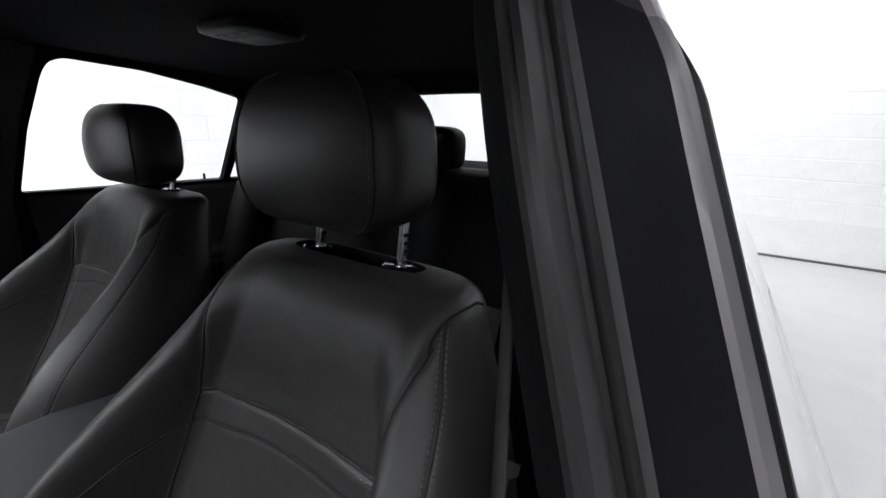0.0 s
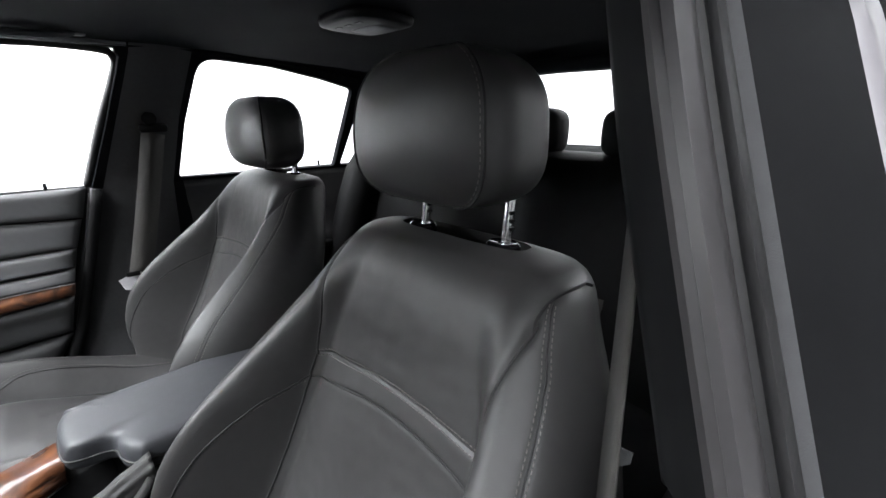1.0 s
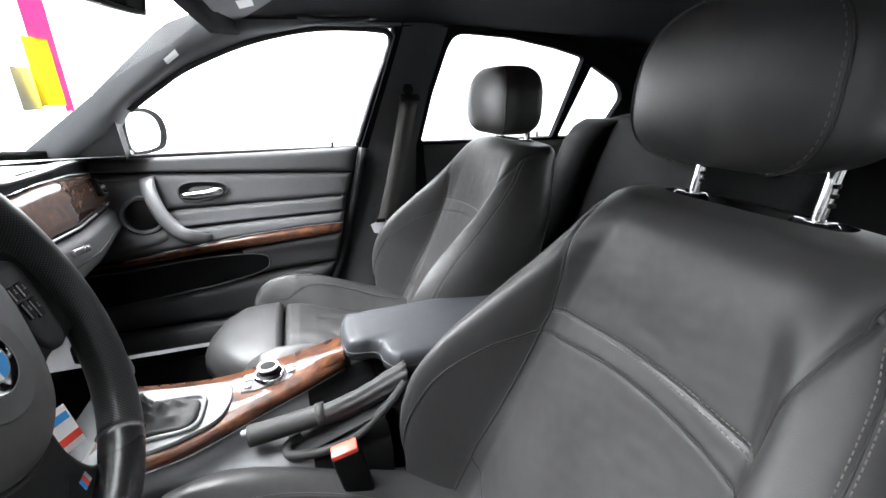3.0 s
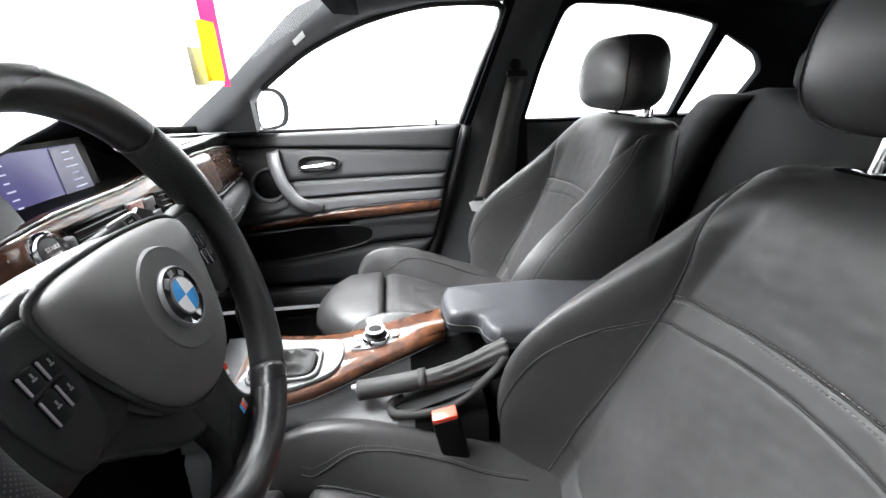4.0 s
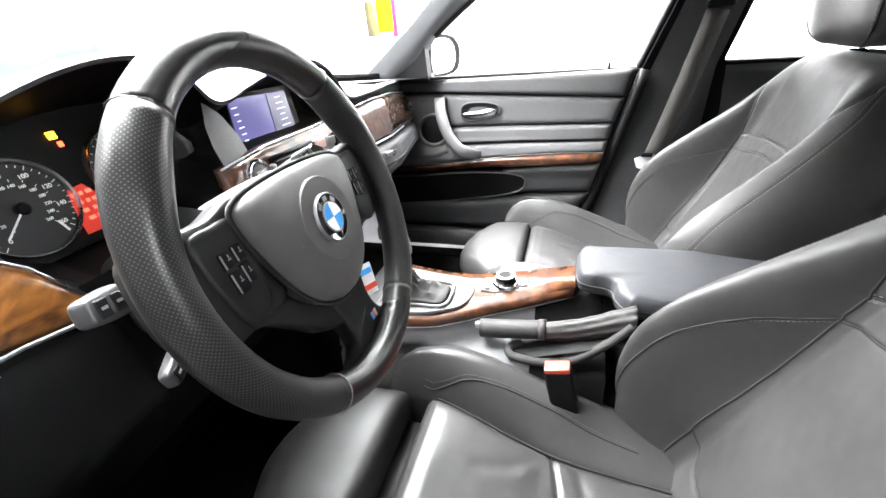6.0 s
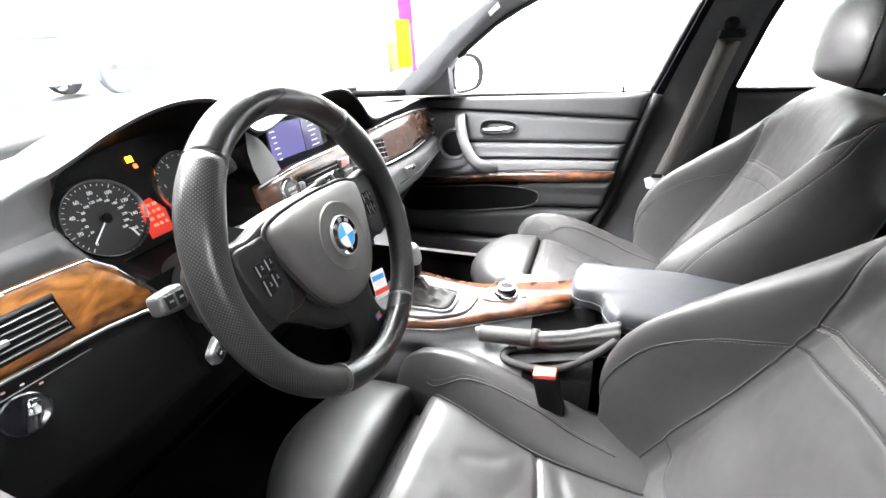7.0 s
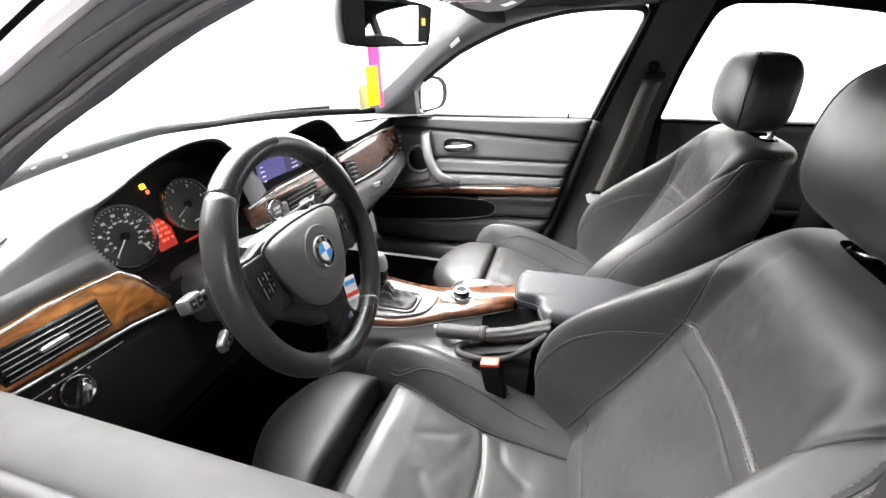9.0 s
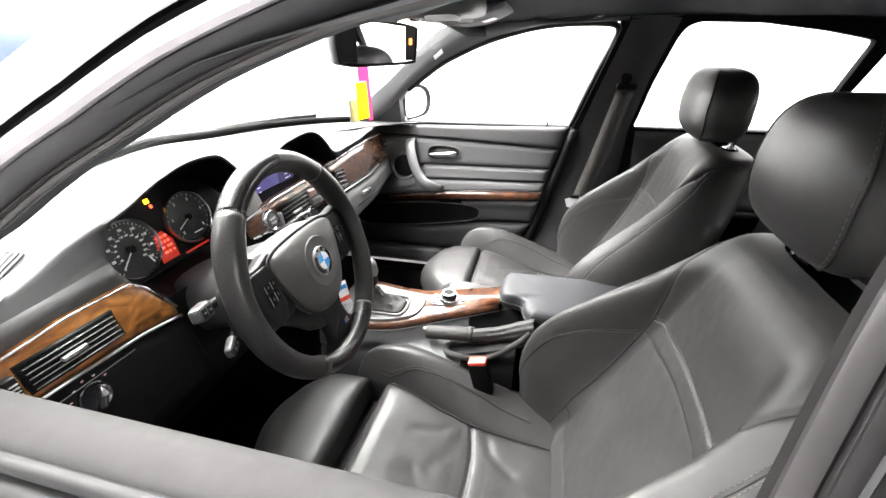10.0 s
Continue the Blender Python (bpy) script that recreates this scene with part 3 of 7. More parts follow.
part("rear_header", sweep([(0.56 * g, -0.70, 1.266 - 0.02 * g * g) for g in (-1, -0.6, -0.3, 0, 0.3, 0.6, 1)],
                          [(-0.025, -0.03), (0.02, -0.03), (0.02, 0.03), (-0.025, 0.03)], (0, 0, 1), name="rear_header"), HEADLINER, shell)
# floor tub, tunnel, sills, firewall
part("floor_pan", box(0, 0.25, 0.32, 1.36, 2.5, 0.06, 0.01), CARPET, shell, "black carpeted cabin floor")
part("firewall", box(0, 1.33, 0.63, 1.36, 0.06, 0.68, 0.01), BLACK, shell)
part("tunnel", rings([[Vector((x, y, z)) for x, z in ((-0.16, 0.33), (-0.14, 0.44), (-0.09, 0.52), (0, 0.53), (0.09, 0.52), (0.14, 0.44), (0.16, 0.33))]
                      for y in (-0.45, 0.2, 0.8, 1.3)], closed=False, name="tunnel"), CARPET, shell)
part("rear_bulkhead", box(0, -0.93, 0.68, 1.36, 0.05, 0.66, 0.01), BLACK, shell)
for side in (1, -1):
    # Same plate on both sides; the driver's is blackened to stand for shade.
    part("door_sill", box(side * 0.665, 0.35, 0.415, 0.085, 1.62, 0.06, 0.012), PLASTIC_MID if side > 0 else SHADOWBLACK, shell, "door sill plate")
# bonnet, cowl and wings
rows = []
for i in range(13):
    f = i / 12
    rows.append([Vector((0.74 * g * (1 - 0.06 * f), 1.36 + 1.15 * f - 0.21 * g * g, 0.985 - 0.05 * f - 0.12 * f ** 3 - 0.07 * g ** 4 + 0.012 * math.cos(3 * g))) for g in [(-1 + k / 10) for k in range(21)]])
part("bonnet", rings(rows, closed=False, name="bonnet"), PAINT, shell, "silver painted bonnet")
part("cowl", sweep([(0.66 * g, 1.335 - 0.215 * g * g, foot_z(0.66 * g) - 0.015) for g in [(-1 + k / 10) for k in range(21)]],
                   [(-0.016, -0.045), (0.014, -0.045), (0.018, 0.03), (-0.016, 0.045)], (0, 0, 1), name="cowl"), RUBBER, shell, "black cowl below the windscreen")
for wx0, wx1, dy in ((-0.45, 0.10, 0.0), (0.02, 0.50, -0.02)):
    part("wiper", tube([(wx0 + (wx1 - wx0) * t, 1.315 - 0.215 * ((wx0 + (wx1 - wx0) * t) / 0.66) ** 2 + dy, 1.018 - 0.03 * ((wx0 + (wx1 - wx0) * t) / 0.66) ** 2) for t in [k / 10 for k in range(11)]], 0.007, name="wiper"), RUBBER, shell, "black wiper blade")
# outer skin below the windows
for side in (1, -1):
    rows = []
    for y in [-2.0 + 0.15 * k for k in range(32)]:
        pull = 0.06 * max(0, (y - 1.3) / 1.3) + 0.05 * max(0, (-y - 1.0) / 1.0)
        rows.append([Vector((side * (x - pull), y, z)) for x, z in ((0.742, 0.938), (0.772, 0.925), (0.80, 0.90), (0.815, 0.86), (0.825, 0.78), (0.822, 0.70), (0.818, 0.6), (0.825, 0.5), (0.82, 0.36), (0.80, 0.22))])
    part("side_skin", rings(rows, closed=False, name="side_skin"), PAINT, shell, "silver painted body side")
    part("sill_seal", sweep([(side * 0.734, y, 0.941) for y in ((-0.62, -0.2, 0.2, 0.6, 1.0) if side > 0 else (0.28, 0.5, 0.7, 0.85, 1.0))], [(-0.008, -0.012), (0.006, -0.012), (0.01, 0.0), (0.006, 0.012), (-0.008, 0.012)], (0, 0, 1), name="sill_seal"), RUBBER, shell)
# boot and tail so that the body is closed
rows = []
for i in range(8):
    f = i / 7
    rows.append([Vector((0.70 * g, -1.10 - 0.9 * f, 1.0 - 0.03 * f - 0.25 * f ** 4 - 0.05 * g ** 4)) for g in [(-1 + k / 8) for k in range(17)]])
part("boot_lid", rings(rows, closed=False, name="boot_lid"), PAINT, shell)
for nm, y0, sg, zt, lab in (("front_bumper", 2.50, 1, 0.815, "plain silver nose panel"), ("rear_bumper", -2.0, -1, 0.72, "plain silver tail panel")):
    rows = []
    for z, d in ((zt, 0.0), (zt - 0.06, 0.07), (0.6, 0.12), (0.5, 0.14), (0.4, 0.14), (0.3, 0.10), (0.22, 0.0)):
        rows.append([Vector((0.745 * g, y0 + sg * (d - 0.20 * g * g), z - 0.03 * g ** 4)) for g in [(-1 + k / 8) for k in range(17)]])
    part(nm, rings(rows, closed=False, name=nm), PAINT, shell, lab)
for wx, wy in ((0.74, 1.75), (-0.74, 1.75), (0.74, -1.15), (-0.74, -1.15)):
    wm = Matrix.Translation((wx, wy, 0.31)) @ Matrix.Rotation(math.pi / 2 * (1 if wx > 0 else -1), 4, "Y")
    wh = part("wheel", lathe([(0.20, -0.1), (0.30, -0.1), (0.315, -0.07), (0.315, 0.07), (0.30, 0.1), (0.21, 0.1)], wm, name="wheel"), TYRE, shell)
    part("rim", lathe([(0.02, 0.06), (0.05, 0.075), (0.17, 0.06), (0.205, 0.095), (0.21, 0.08), (0.21, -0.08)], wm, name="rim"), ALU, wh)

# ---- the driver's door: the camera looks in through its lowered window ----
ddoor = thing("driver_door", "closed driver's door with its window lowered", "car door", (-0.7, 0.6, 0.9))
loop = smooth_curve([(0.955, 0.952)] + [(y, z) for y, z in FRONT_TOP[2:-2]] + [(0.25, 1.266), (0.185, 1.258), (0.166, 1.235), (0.176, 1.19), (0.205, 1.108), (0.244, 0.958)], 70)
on_d = on_side(-1)
mid = np.array([0.58, 1.10])


def frame_strip(top, post, name, mat, label="", start=0, end=70, pillar=None):
    """(away from the opening, out of the car) pairs carried round the window: top over the roof side, post along the centre pillar."""
    rows = []
    for i in range(start, end):
        a = loop[min(i + 1, 69)] - loop[max(i - 1, 0)]
        nrm = np.array([-a[1], a[0]]) / np.linalg.norm(a)
        if nrm @ (loop[i] - mid) < 0:
            nrm = -nrm
        k = min(1.0, max(0.0, (i - 48) / 9))
        k = k * k * (3 - 2 * k)
        inset = float(np.interp(i, [17, 21, 24, 28, 36, 46], [-0.008, -0.005, 0.002, 0.008, 0.008, 0.004]))
        rows.append([on_d(*(loop[i] + nrm * ((d + inset) * (1 - k) + e * k)), -(w * (1 - k) + v * k)) for (d, w), (e, v) in zip(top, post)])
    if pillar is None:
        part(name, rings(rows, closed=False, name=name, sharp=50), mat, ddoor, label)
    else:
        part(name, rings(rows[:55], closed=False, name=name, sharp=50), mat, ddoor, label)
        # The pillar stretch takes a darker copy, its weak light put into the colour.
        part(name, rings(rows[54:], closed=False, name=name, sharp=50), pillar, ddoor, "stretch along the centre pillar, darkened for its shade")


frame_strip([(0.034, -0.030), (-0.003, -0.028), (-0.008, -0.022), (-0.0085, -0.014), (-0.008, -0.006)], [(0.055, -0.064), (0.036, -0.058), (0.028, -0.052), (0.013, -0.038), (-0.002, -0.024)], "inner_trim", PILLAR, "dark grey inner window trim", pillar=SHADOWBLACK)
frame_strip([(-0.008, -0.006), (-0.006, -0.005), (-0.006, -0.003), (-0.0085, -0.001), (-0.009, 0.002), (-0.0075, 0.004), (-0.006, 0.005)], [(-0.002, -0.024), (0.004, -0.023), (0.004, -0.018), (-0.002, -0.016), (-0.004, -0.010), (0.0, -0.006), (0.008, -0.005)], "inner_seal", RUBBER_GREY, "weathered grey rubber window seal", pillar=POSTRUBBER)
frame_strip([(-0.006, 0.005), (-0.005, 0.004), (-0.0045, 0.006), (-0.006, 0.008), (-0.0065, 0.010), (-0.0055, 0.012), (-0.0045, 0.012)], [(0.008, -0.005), (0.012, -0.008), (0.014, -0.003), (0.009, 0.0), (0.008, 0.003), (0.012, 0.005), (0.020, 0.004)], "glass_channel", RUBBER_GREY, "ribbed rubber glass channel", pillar=RUBBER)
frame_strip([(-0.0045, 0.012), (-0.004, 0.011), (-0.004, 0.014)], [(0.020, 0.004), (0.026, 0.0), (0.030, 0.004)], "channel_gap", RUBBER)
frame_strip([(-0.004, 0.014), (-0.003, 0.017), (0.0095, 0.027), (0.011, 0.025)], [(0.030, 0.004), (0.032, 0.008), (0.076, 0.042), (0.079, 0.041)], "window_surround", SURROUND, "satin black window surround", pillar=SHADOWBLACK)
frame_strip([(0.011, 0.025), (0.0105, 0.033), (0.014, 0.0365), (0.024, 0.034), (0.025, 0.026)], [(0.079, 0.041), (0.080, 0.047), (0.084, 0.049), (0.094, 0.053), (0.096, 0.050)], "drip_moulding", TRIMDARK, "satin metal drip moulding", pillar=POSTTRIM)
frame_strip([(0.025, 0.026), (0.027, 0.020), (0.033, 0.022), (0.034, 0.028)], [(0.096, 0.050), (0.098, 0.057), (0.104, 0.058), (0.108, 0.030)], "roof_seal", BLACK, "black rubber roof seal")
frame_strip([(0.034, 0.028), (0.038, 0.036), (0.055, 0.033), (0.075, 0.015)], [(0.034, 0.028), (0.038, 0.036), (0.055, 0.033), (0.075, 0.015)], "roof_edge", PAINT, "wet silver roof edge", 0, 50)
frame_strip([(0.075, 0.015), (0.085, 0.005), (0.10, -0.015)], [(0.075, 0.015), (0.085, 0.005), (0.10, -0.015)], "roof_edge", PAINT, "wet silver roof edge", 22, 50)
# window ledge
part("window_ledge", sweep([(-0.70, y, 0.95) for y in np.linspace(0.29, 1.05, 20)],
                           [(-0.030, -0.020), (0.012, -0.0235), (0.020, -0.016), (0.024, 0.006), (0.018, 0.022), (0.006, 0.030), (-0.03, 0.036), (-0.09, 0.038)],
                           (0, 0, 1), name="window_ledge", ring=False), LEDGEVINYL, ddoor, "grey vinyl window ledge")
part("window_seal", tube([(-0.727, y, 0.962) for y in np.linspace(0.29, 1.05, 12)], 0.007, name="window_seal"), RUBBER, ddoor, "black rubber window slot seal")
part("inner_panel", rings([[Vector((-x, y, z)) for x, z in ((0.672, 0.945), (0.665, 0.90), (0.655, 0.84), (0.63, 0.74), (0.64, 0.6), (0.655, 0.42))] for y in (0.32, 0.6, 0.9, 1.1)], closed=False, name="inner_panel"), GREYVINYL, ddoor)
part("mirror_corner", rings([[on_d(y, z, o) for y, z in ((0.985, 0.94), (0.90, 0.945), (0.885, 1.06))] for o in (0.02, -0.03)], name="mirror_corner", sharp=30), PLASTIC, ddoor)

# ---- the passenger's door ----
pdoor = thing("passenger_door", "closed passenger door, charcoal vinyl with burl wood strip", "car door", (0.66, 0.7, 0.42))
DZ = [0.42, 0.5, 0.6, 0.66, 0.70, 0.72, 0.75, 0.78, 0.84, 0.90, 0.95]
DX = [0.66, 0.65, 0.632, 0.622, 0.603, 0.60, 0.61, 0.628, 0.645, 0.66, 0.672]


def on_door(y, z, off=0.0):
    return Vector((float(np.interp(z, DZ, DX)) - off, y, z))


def rear_y(z):
    return float(np.interp(z, [0.45, 0.49, 0.6, 0.71, 0.83, 0.945], [0.50, 0.455, 0.405, 0.375, 0.340, 0.308]))


part("backing", rings([[on_door(rear_y(z) + (1.12 - rear_y(z)) * k / 20, z, -0.012) for k in range(21)] for z in np.linspace(0.44, 0.95, 22)], closed=False, name="backing"), BLACK, pdoor)
pads = [("upper_panel", [(1.12, 0.944), (0.6, 0.948), (0.312, 0.953)], [(1.12, 0.922), (0.991, 0.915), (0.642, 0.898), (0.333, 0.882)], 0.012, GREYVINYL, "charcoal soft upper door panel"),
        ("door_pad", [(1.10, 0.915), (0.991, 0.911), (0.642, 0.894), (0.336, 0.878)], [(1.10, 0.80), (0.80, 0.811), (0.602, 0.813), (0.358, 0.815)], 0.008, GREYVINYL, ""),
        ("door_pad", [(1.10, 0.797), (0.80, 0.808), (0.602, 0.810), (0.360, 0.812)], [(1.10, 0.752), (0.779, 0.762), (0.598, 0.767), (0.371, 0.770)], 0.014, GREYVINYL, ""),
        ("door_pad", [(1.10, 0.748), (0.779, 0.759), (0.598, 0.764), (0.373, 0.767)], [(1.10, 0.68), (0.959, 0.688), (0.719, 0.722), (0.513, 0.737), (0.380, 0.739)], 0.012, GREYVINYL, ""),
        ("wood_strip", [(1.05, 0.676), (0.959, 0.685), (0.719, 0.721), (0.513, 0.736), (0.380, 0.738)], [(1.05, 0.660), (0.959, 0.666), (0.720, 0.687), (0.593, 0.692), (0.386, 0.708)], 0.014, WOOD, "glossy brown burl wood strip"),
        ("armrest_lower", [(0.675, 0.680), (0.62, 0.687), (0.5, 0.698), (0.388, 0.705)], [(0.690, 0.592), (0.62, 0.597), (0.5, 0.604), (0.408, 0.607)], 0.014, GREYVINYL, ""),
        ("pocket_front", [(1.12, 0.556), (0.95, 0.553), (0.85, 0.558), (0.72, 0.578), (0.60, 0.592), (0.408, 0.602)], [(1.12, 0.46), (0.9, 0.455), (0.7, 0.455), (0.52, 0.462), (0.47, 0.488)], 0.016, GREYVINYL, "bulged map pocket front")]
for nm, tp, bt, bl, mt, lb in pads:
    part(nm, pad(tp, bt, on_door, bl, 0.014, 48, 11, 0.22 if nm != "wood_strip" else 0.35, name=nm), mt, pdoor, lb)
mouth = [(0.605, 0.640), (0.612, 0.655), (0.64, 0.666), (0.70, 0.672), (0.80, 0.670), (0.95, 0.655), (1.10, 0.642), (1.10, 0.552), (0.95, 0.556), (0.80, 0.572), (0.70, 0.588), (0.64, 0.602), (0.612, 0.618)]
mouth = [tuple(p) for p in smooth_curve(mouth, 60, True)]
# No cavity here: a flat black plate gives the pocket mouth its shade.
part("pocket_shade_plate", rings([[on_door(y, z, o) for y, z in mouth] for o in (-0.012, 0.0158)], name="pocket_shade_plate", sharp=40), BLACK, pdoor, "black plate standing in for the shaded map pocket opening")
part("wood_line", tube([on_door(y, z, 0.013) for y, z in smooth_curve([(0.959, 0.6865), (0.719, 0.7225), (0.513, 0.7375), (0.382, 0.7395)], 24)], 0.0008, name="wood_line"), SATIN, pdoor)
# speaker
part("speaker_panel", pad([(1.10, 0.905), (0.99, 0.902), (0.905, 0.896), (0.875, 0.888)], [(1.10, 0.70), (0.97, 0.702), (0.88, 0.715), (0.835, 0.735)], on_door, 0.016, 0.016, 24, 16, 0.08, name="speaker_panel"), GREYVINYL, pdoor, "plain panel round the loudspeaker")
sm = frame_at(on_door(0.893, 0.806, 0.030), (-1, -0.06, 0.1))
spk = part("speaker", lathe([(0.052, -0.014), (0.0515, 0.002), (0.048, 0.006), (0.043, 0.004), (0.0405, -0.003)], sm, 40, name="speaker"), PLASTIC, pdoor, "round door loudspeaker with a raised ring")
part("grille", lathe([(0.0415, -0.004), (0.03, -0.001), (0.004, 0.001)], sm, 36, name="grille"), BLACK, spk)
# grip
gp = smooth_curve([(0.876, 0.899), (0.868, 0.862), (0.846, 0.806), (0.812, 0.764), (0.772, 0.742), (0.742, 0.7345)], 28)
rows = []
for i, (y, z) in enumerate(gp):
    f = i / 27
    wd = 0.0185 - 0.010 * max(0, (f - 0.72) / 0.28) ** 2
    lift = 0.014 + 0.034 * math.sin(math.pi * min(1, f * 1.02)) ** 0.7
    t = Vector((0, *(gp[min(i + 1, 27)] - gp[max(i - 1, 0)]))).normalized()
    n = Vector((1, 0, 0)).cross(t)
    c = on_door(y, z, lift)
    rows.append([c + n * (wd * math.copysign(abs(math.cos(a)) ** 0.7, math.cos(a))) + Vector((-1, 0, 0)) * (0.009 * math.sin(a)) for a in [2 * math.pi * k / 16 for k in range(16)]])
part("grip", rings(rows, name="grip"), GRIPSATIN, pdoor, "curved satin grey pull handle")
# release lever in its bowl
hm = frame_at(on_door(0.748, 0.856, 0.014), (-1, 0, 0.15))


def bowl_outline(k):
    """A rounded bowl, higher towards the front, where the fingers reach in."""
    out = []
    for a in [2 * math.pi * q / 40 for q in range(40)]:
        x, y = math.copysign(abs(math.cos(a)) ** 0.75, math.cos(a)), math.copysign(abs(math.sin(a)) ** 0.75, math.sin(a))
        out.append((0.060 * k * x, (0.0245 - 0.0045 * x) * k * y + 0.002 * x))
    return out


part("handle_bowl", disc_plate(bowl_outline(1.0), hm, 0.012, -0.010, name="handle_bowl", steps=(1, 0.97, 0.86, 0.6, 0.3)), BLACK, pdoor, "dark recessed handle bowl")
part("bowl_rim", tube([hm @ Vector((x, y, 0.0)) for x, y in bowl_outline(1.02)], 0.0022, 6, closed=True, name="bowl_rim"), GREYVINYL, pdoor)
part("release_lever", rings([[hm @ Vector((x, zc + wd * math.cos(a), h + 0.005 * math.sin(a))) for a in [2 * math.pi * k / 14 for k in range(14)]] for x, zc, wd, h in ((-0.058, -0.009, 0.003, 0.0), (-0.054, -0.009, 0.006, 0.003), (-0.03, -0.009, 0.0075, 0.006), (0.0, -0.008, 0.008, 0.007), (0.022, -0.006, 0.010, 0.007), (0.038, -0.004, 0.011, 0.006), (0.047, -0.003, 0.008, 0.004), (0.050, -0.003, 0.003, 0.001))], name="release_lever"), CHROME, pdoor, "chrome door release lever")
part("lock_pin", lathe([(0.004, 0), (0.004, 0.018), (0.003, 0.021), (0.001, 0.022)], Matrix.Translation((0.688, 0.385, 0.948)), 10, name="lock_pin"), BLACK, pdoor)
part("small_button", box(0.603, 0.925, 0.70, 0.006, 0.012, 0.006, 0.001), CHROME, pdoor)
# window frame and glass
part("window_seal", sweep([on_side(1)(y, z, 0.004) for y, z in smooth_curve(FRONT_TOP[2:] + [(0.222, 1.20), (0.257, 1.108), (0.307, 0.955)], 50)], [(-0.012, -0.006), (0.008, -0.008), (0.012, 0.0), (0.008, 0.008), (-0.012, 0.006)], (1, 0, 0.38), name="window_seal"), RUBBER, pdoor, "black rubber window seal")
part("rear_edge", sweep([(0.655, rear_y(z) - 0.012, z) for z in np.linspace(0.46, 0.95, 14)], [(-0.03, -0.012), (0.022, -0.012), (0.022, 0.01), (-0.03, 0.01)], (1, 0, 0), name="rear_edge"), BLACK, pdoor, "black rubber seal on the door edge")
gl = part("window_pane", rings([[on_side(1)(y, z, -0.004) for y, z in outline_round([(0.93, 0.94)] + FRONT_WINDOW[2:])], [on_side(1)(y, z, -0.008) for y, z in outline_round([(0.93, 0.94)] + FRONT_WINDOW[2:])]], name="window_pane"), GLASS, pdoor, "clear side window")
gl.visible_shadow = False
part("pocket_lip", tube([on_door(y, z, 0.0155) for y, z in mouth], 0.0022, 6, closed=True, name="pocket_lip"), GREYVINYL, pdoor)
part("mirror_corner", rings([[on_side(1)(y, z, o) for y, z in ((1.08, 0.925), (0.918, 0.940), (0.908, 1.074), (0.925, 1.066), (1.04, 0.962))] for o in (0.03, 0.022, -0.01)], name="mirror_corner", sharp=30), PILLARPLASTIC, pdoor, "dark triangular mirror corner trim")
part("ledge_lip", tube([(0.690, y, 0.951) for y in np.linspace(0.31, 0.99, 10)], 0.005, name="ledge_lip"), RUBBER, pdoor)

# ---- rear passenger door and centre pillar ----
for side in (1, -1):
    rd = thing("rear_door", "closed rear door, its trim darkened for shade", "car door", (side * 0.66, -0.2, 0.42), group="rear doors")
    # Panel and armrest are near-black because the unlit rear is put into their colour.
    part("ledge", rings([[Vector((side * x, y, z)) for x, z in ((0.705, 0.953), (0.69, 0.962), (0.672, 0.958), (0.662, 0.93), (0.66, 0.89), (0.648, 0.87), (0.64, 0.82), (0.62, 0.74), (0.60, 0.72), (0.62, 0.69), (0.64, 0.5), (0.65, 0.42))] for y in np.linspace(0.10, -0.66, 12)], closed=False, name="ledge"), RUBBER, rd, "rear door panel, near-black with its shade in the colour")
    part("lock_pin", lathe([(0.004, 0), (0.004, 0.018), (0.001, 0.022)], Matrix.Translation((side * 0.688, -0.33, 0.958)), 10, name="lock_pin"), BLACK, rd)
    for nm, lp in (("window_pane", REAR_WINDOW), ("quarter_pane", QUARTER)):
        g2 = part(nm, rings([[on_side(side)(y, z, -0.004) for y, z in lp], [on_side(side)(y, z, -0.008) for y, z in lp]], name=nm), GLASS, rd)
        g2.visible_shadow = False
    part("armrest", box(side * 0.61, -0.25, 0.70, 0.06, 0.36, 0.035, 0.014, 3), BLACK, rd)
    part("pillar_trim", rings([[Vector((side * (glass_x(max(z, 0.95)) - 0.02 - o - (0.95 - min(z, 0.95)) * 0.05), y, z)) for y, o in ((yf - (0.07 if side < 0 else 0) + 0.006, -0.03), (yf - (0.07 if side < 0 else 0), 0.0), (yf - (0.07 if side < 0 else 0) - 0.02, 0.012), ((yf + yb) / 2 - (0.03 if side < 0 else 0), 0.02), (yb + 0.012, 0.012), (yb - 0.005, -0.03))]
                                    for z, yf, yb in ((0.43, 0.50, 0.16), (0.5, 0.44, 0.15), (0.6, 0.39, 0.14), (0.72, 0.352, 0.128), (0.83, 0.325, 0.12), (0.95, 0.296, 0.112), (1.04, 0.270, 0.098), (1.12, 0.246, 0.086), (1.2, 0.222, 0.066), (1.26, 0.205, 0.05), (1.30, 0.20, 0.04))], closed=False, name="pillar_trim"), PILLARPLASTIC, shell, "dark grey centre pillar trim")

# ---- front seats ----
BZ = [0.44, 0.50, 0.55, 0.60, 0.65, 0.70, 0.75, 0.80, 0.85, 0.89, 0.92, 0.945, 0.962, 0.974, 0.981, 0.984]
B_W = [0.235, 0.25, 0.258, 0.264, 0.268, 0.267, 0.260, 0.247, 0.228, 0.208, 0.192, 0.181, 0.172, 0.158, 0.138, 0.10]
B_F = [0.335, 0.300, 0.273, 0.249, 0.225, 0.202, 0.181, 0.162, 0.146, 0.135, 0.126, 0.116, 0.103, 0.090, 0.076, 0.06]
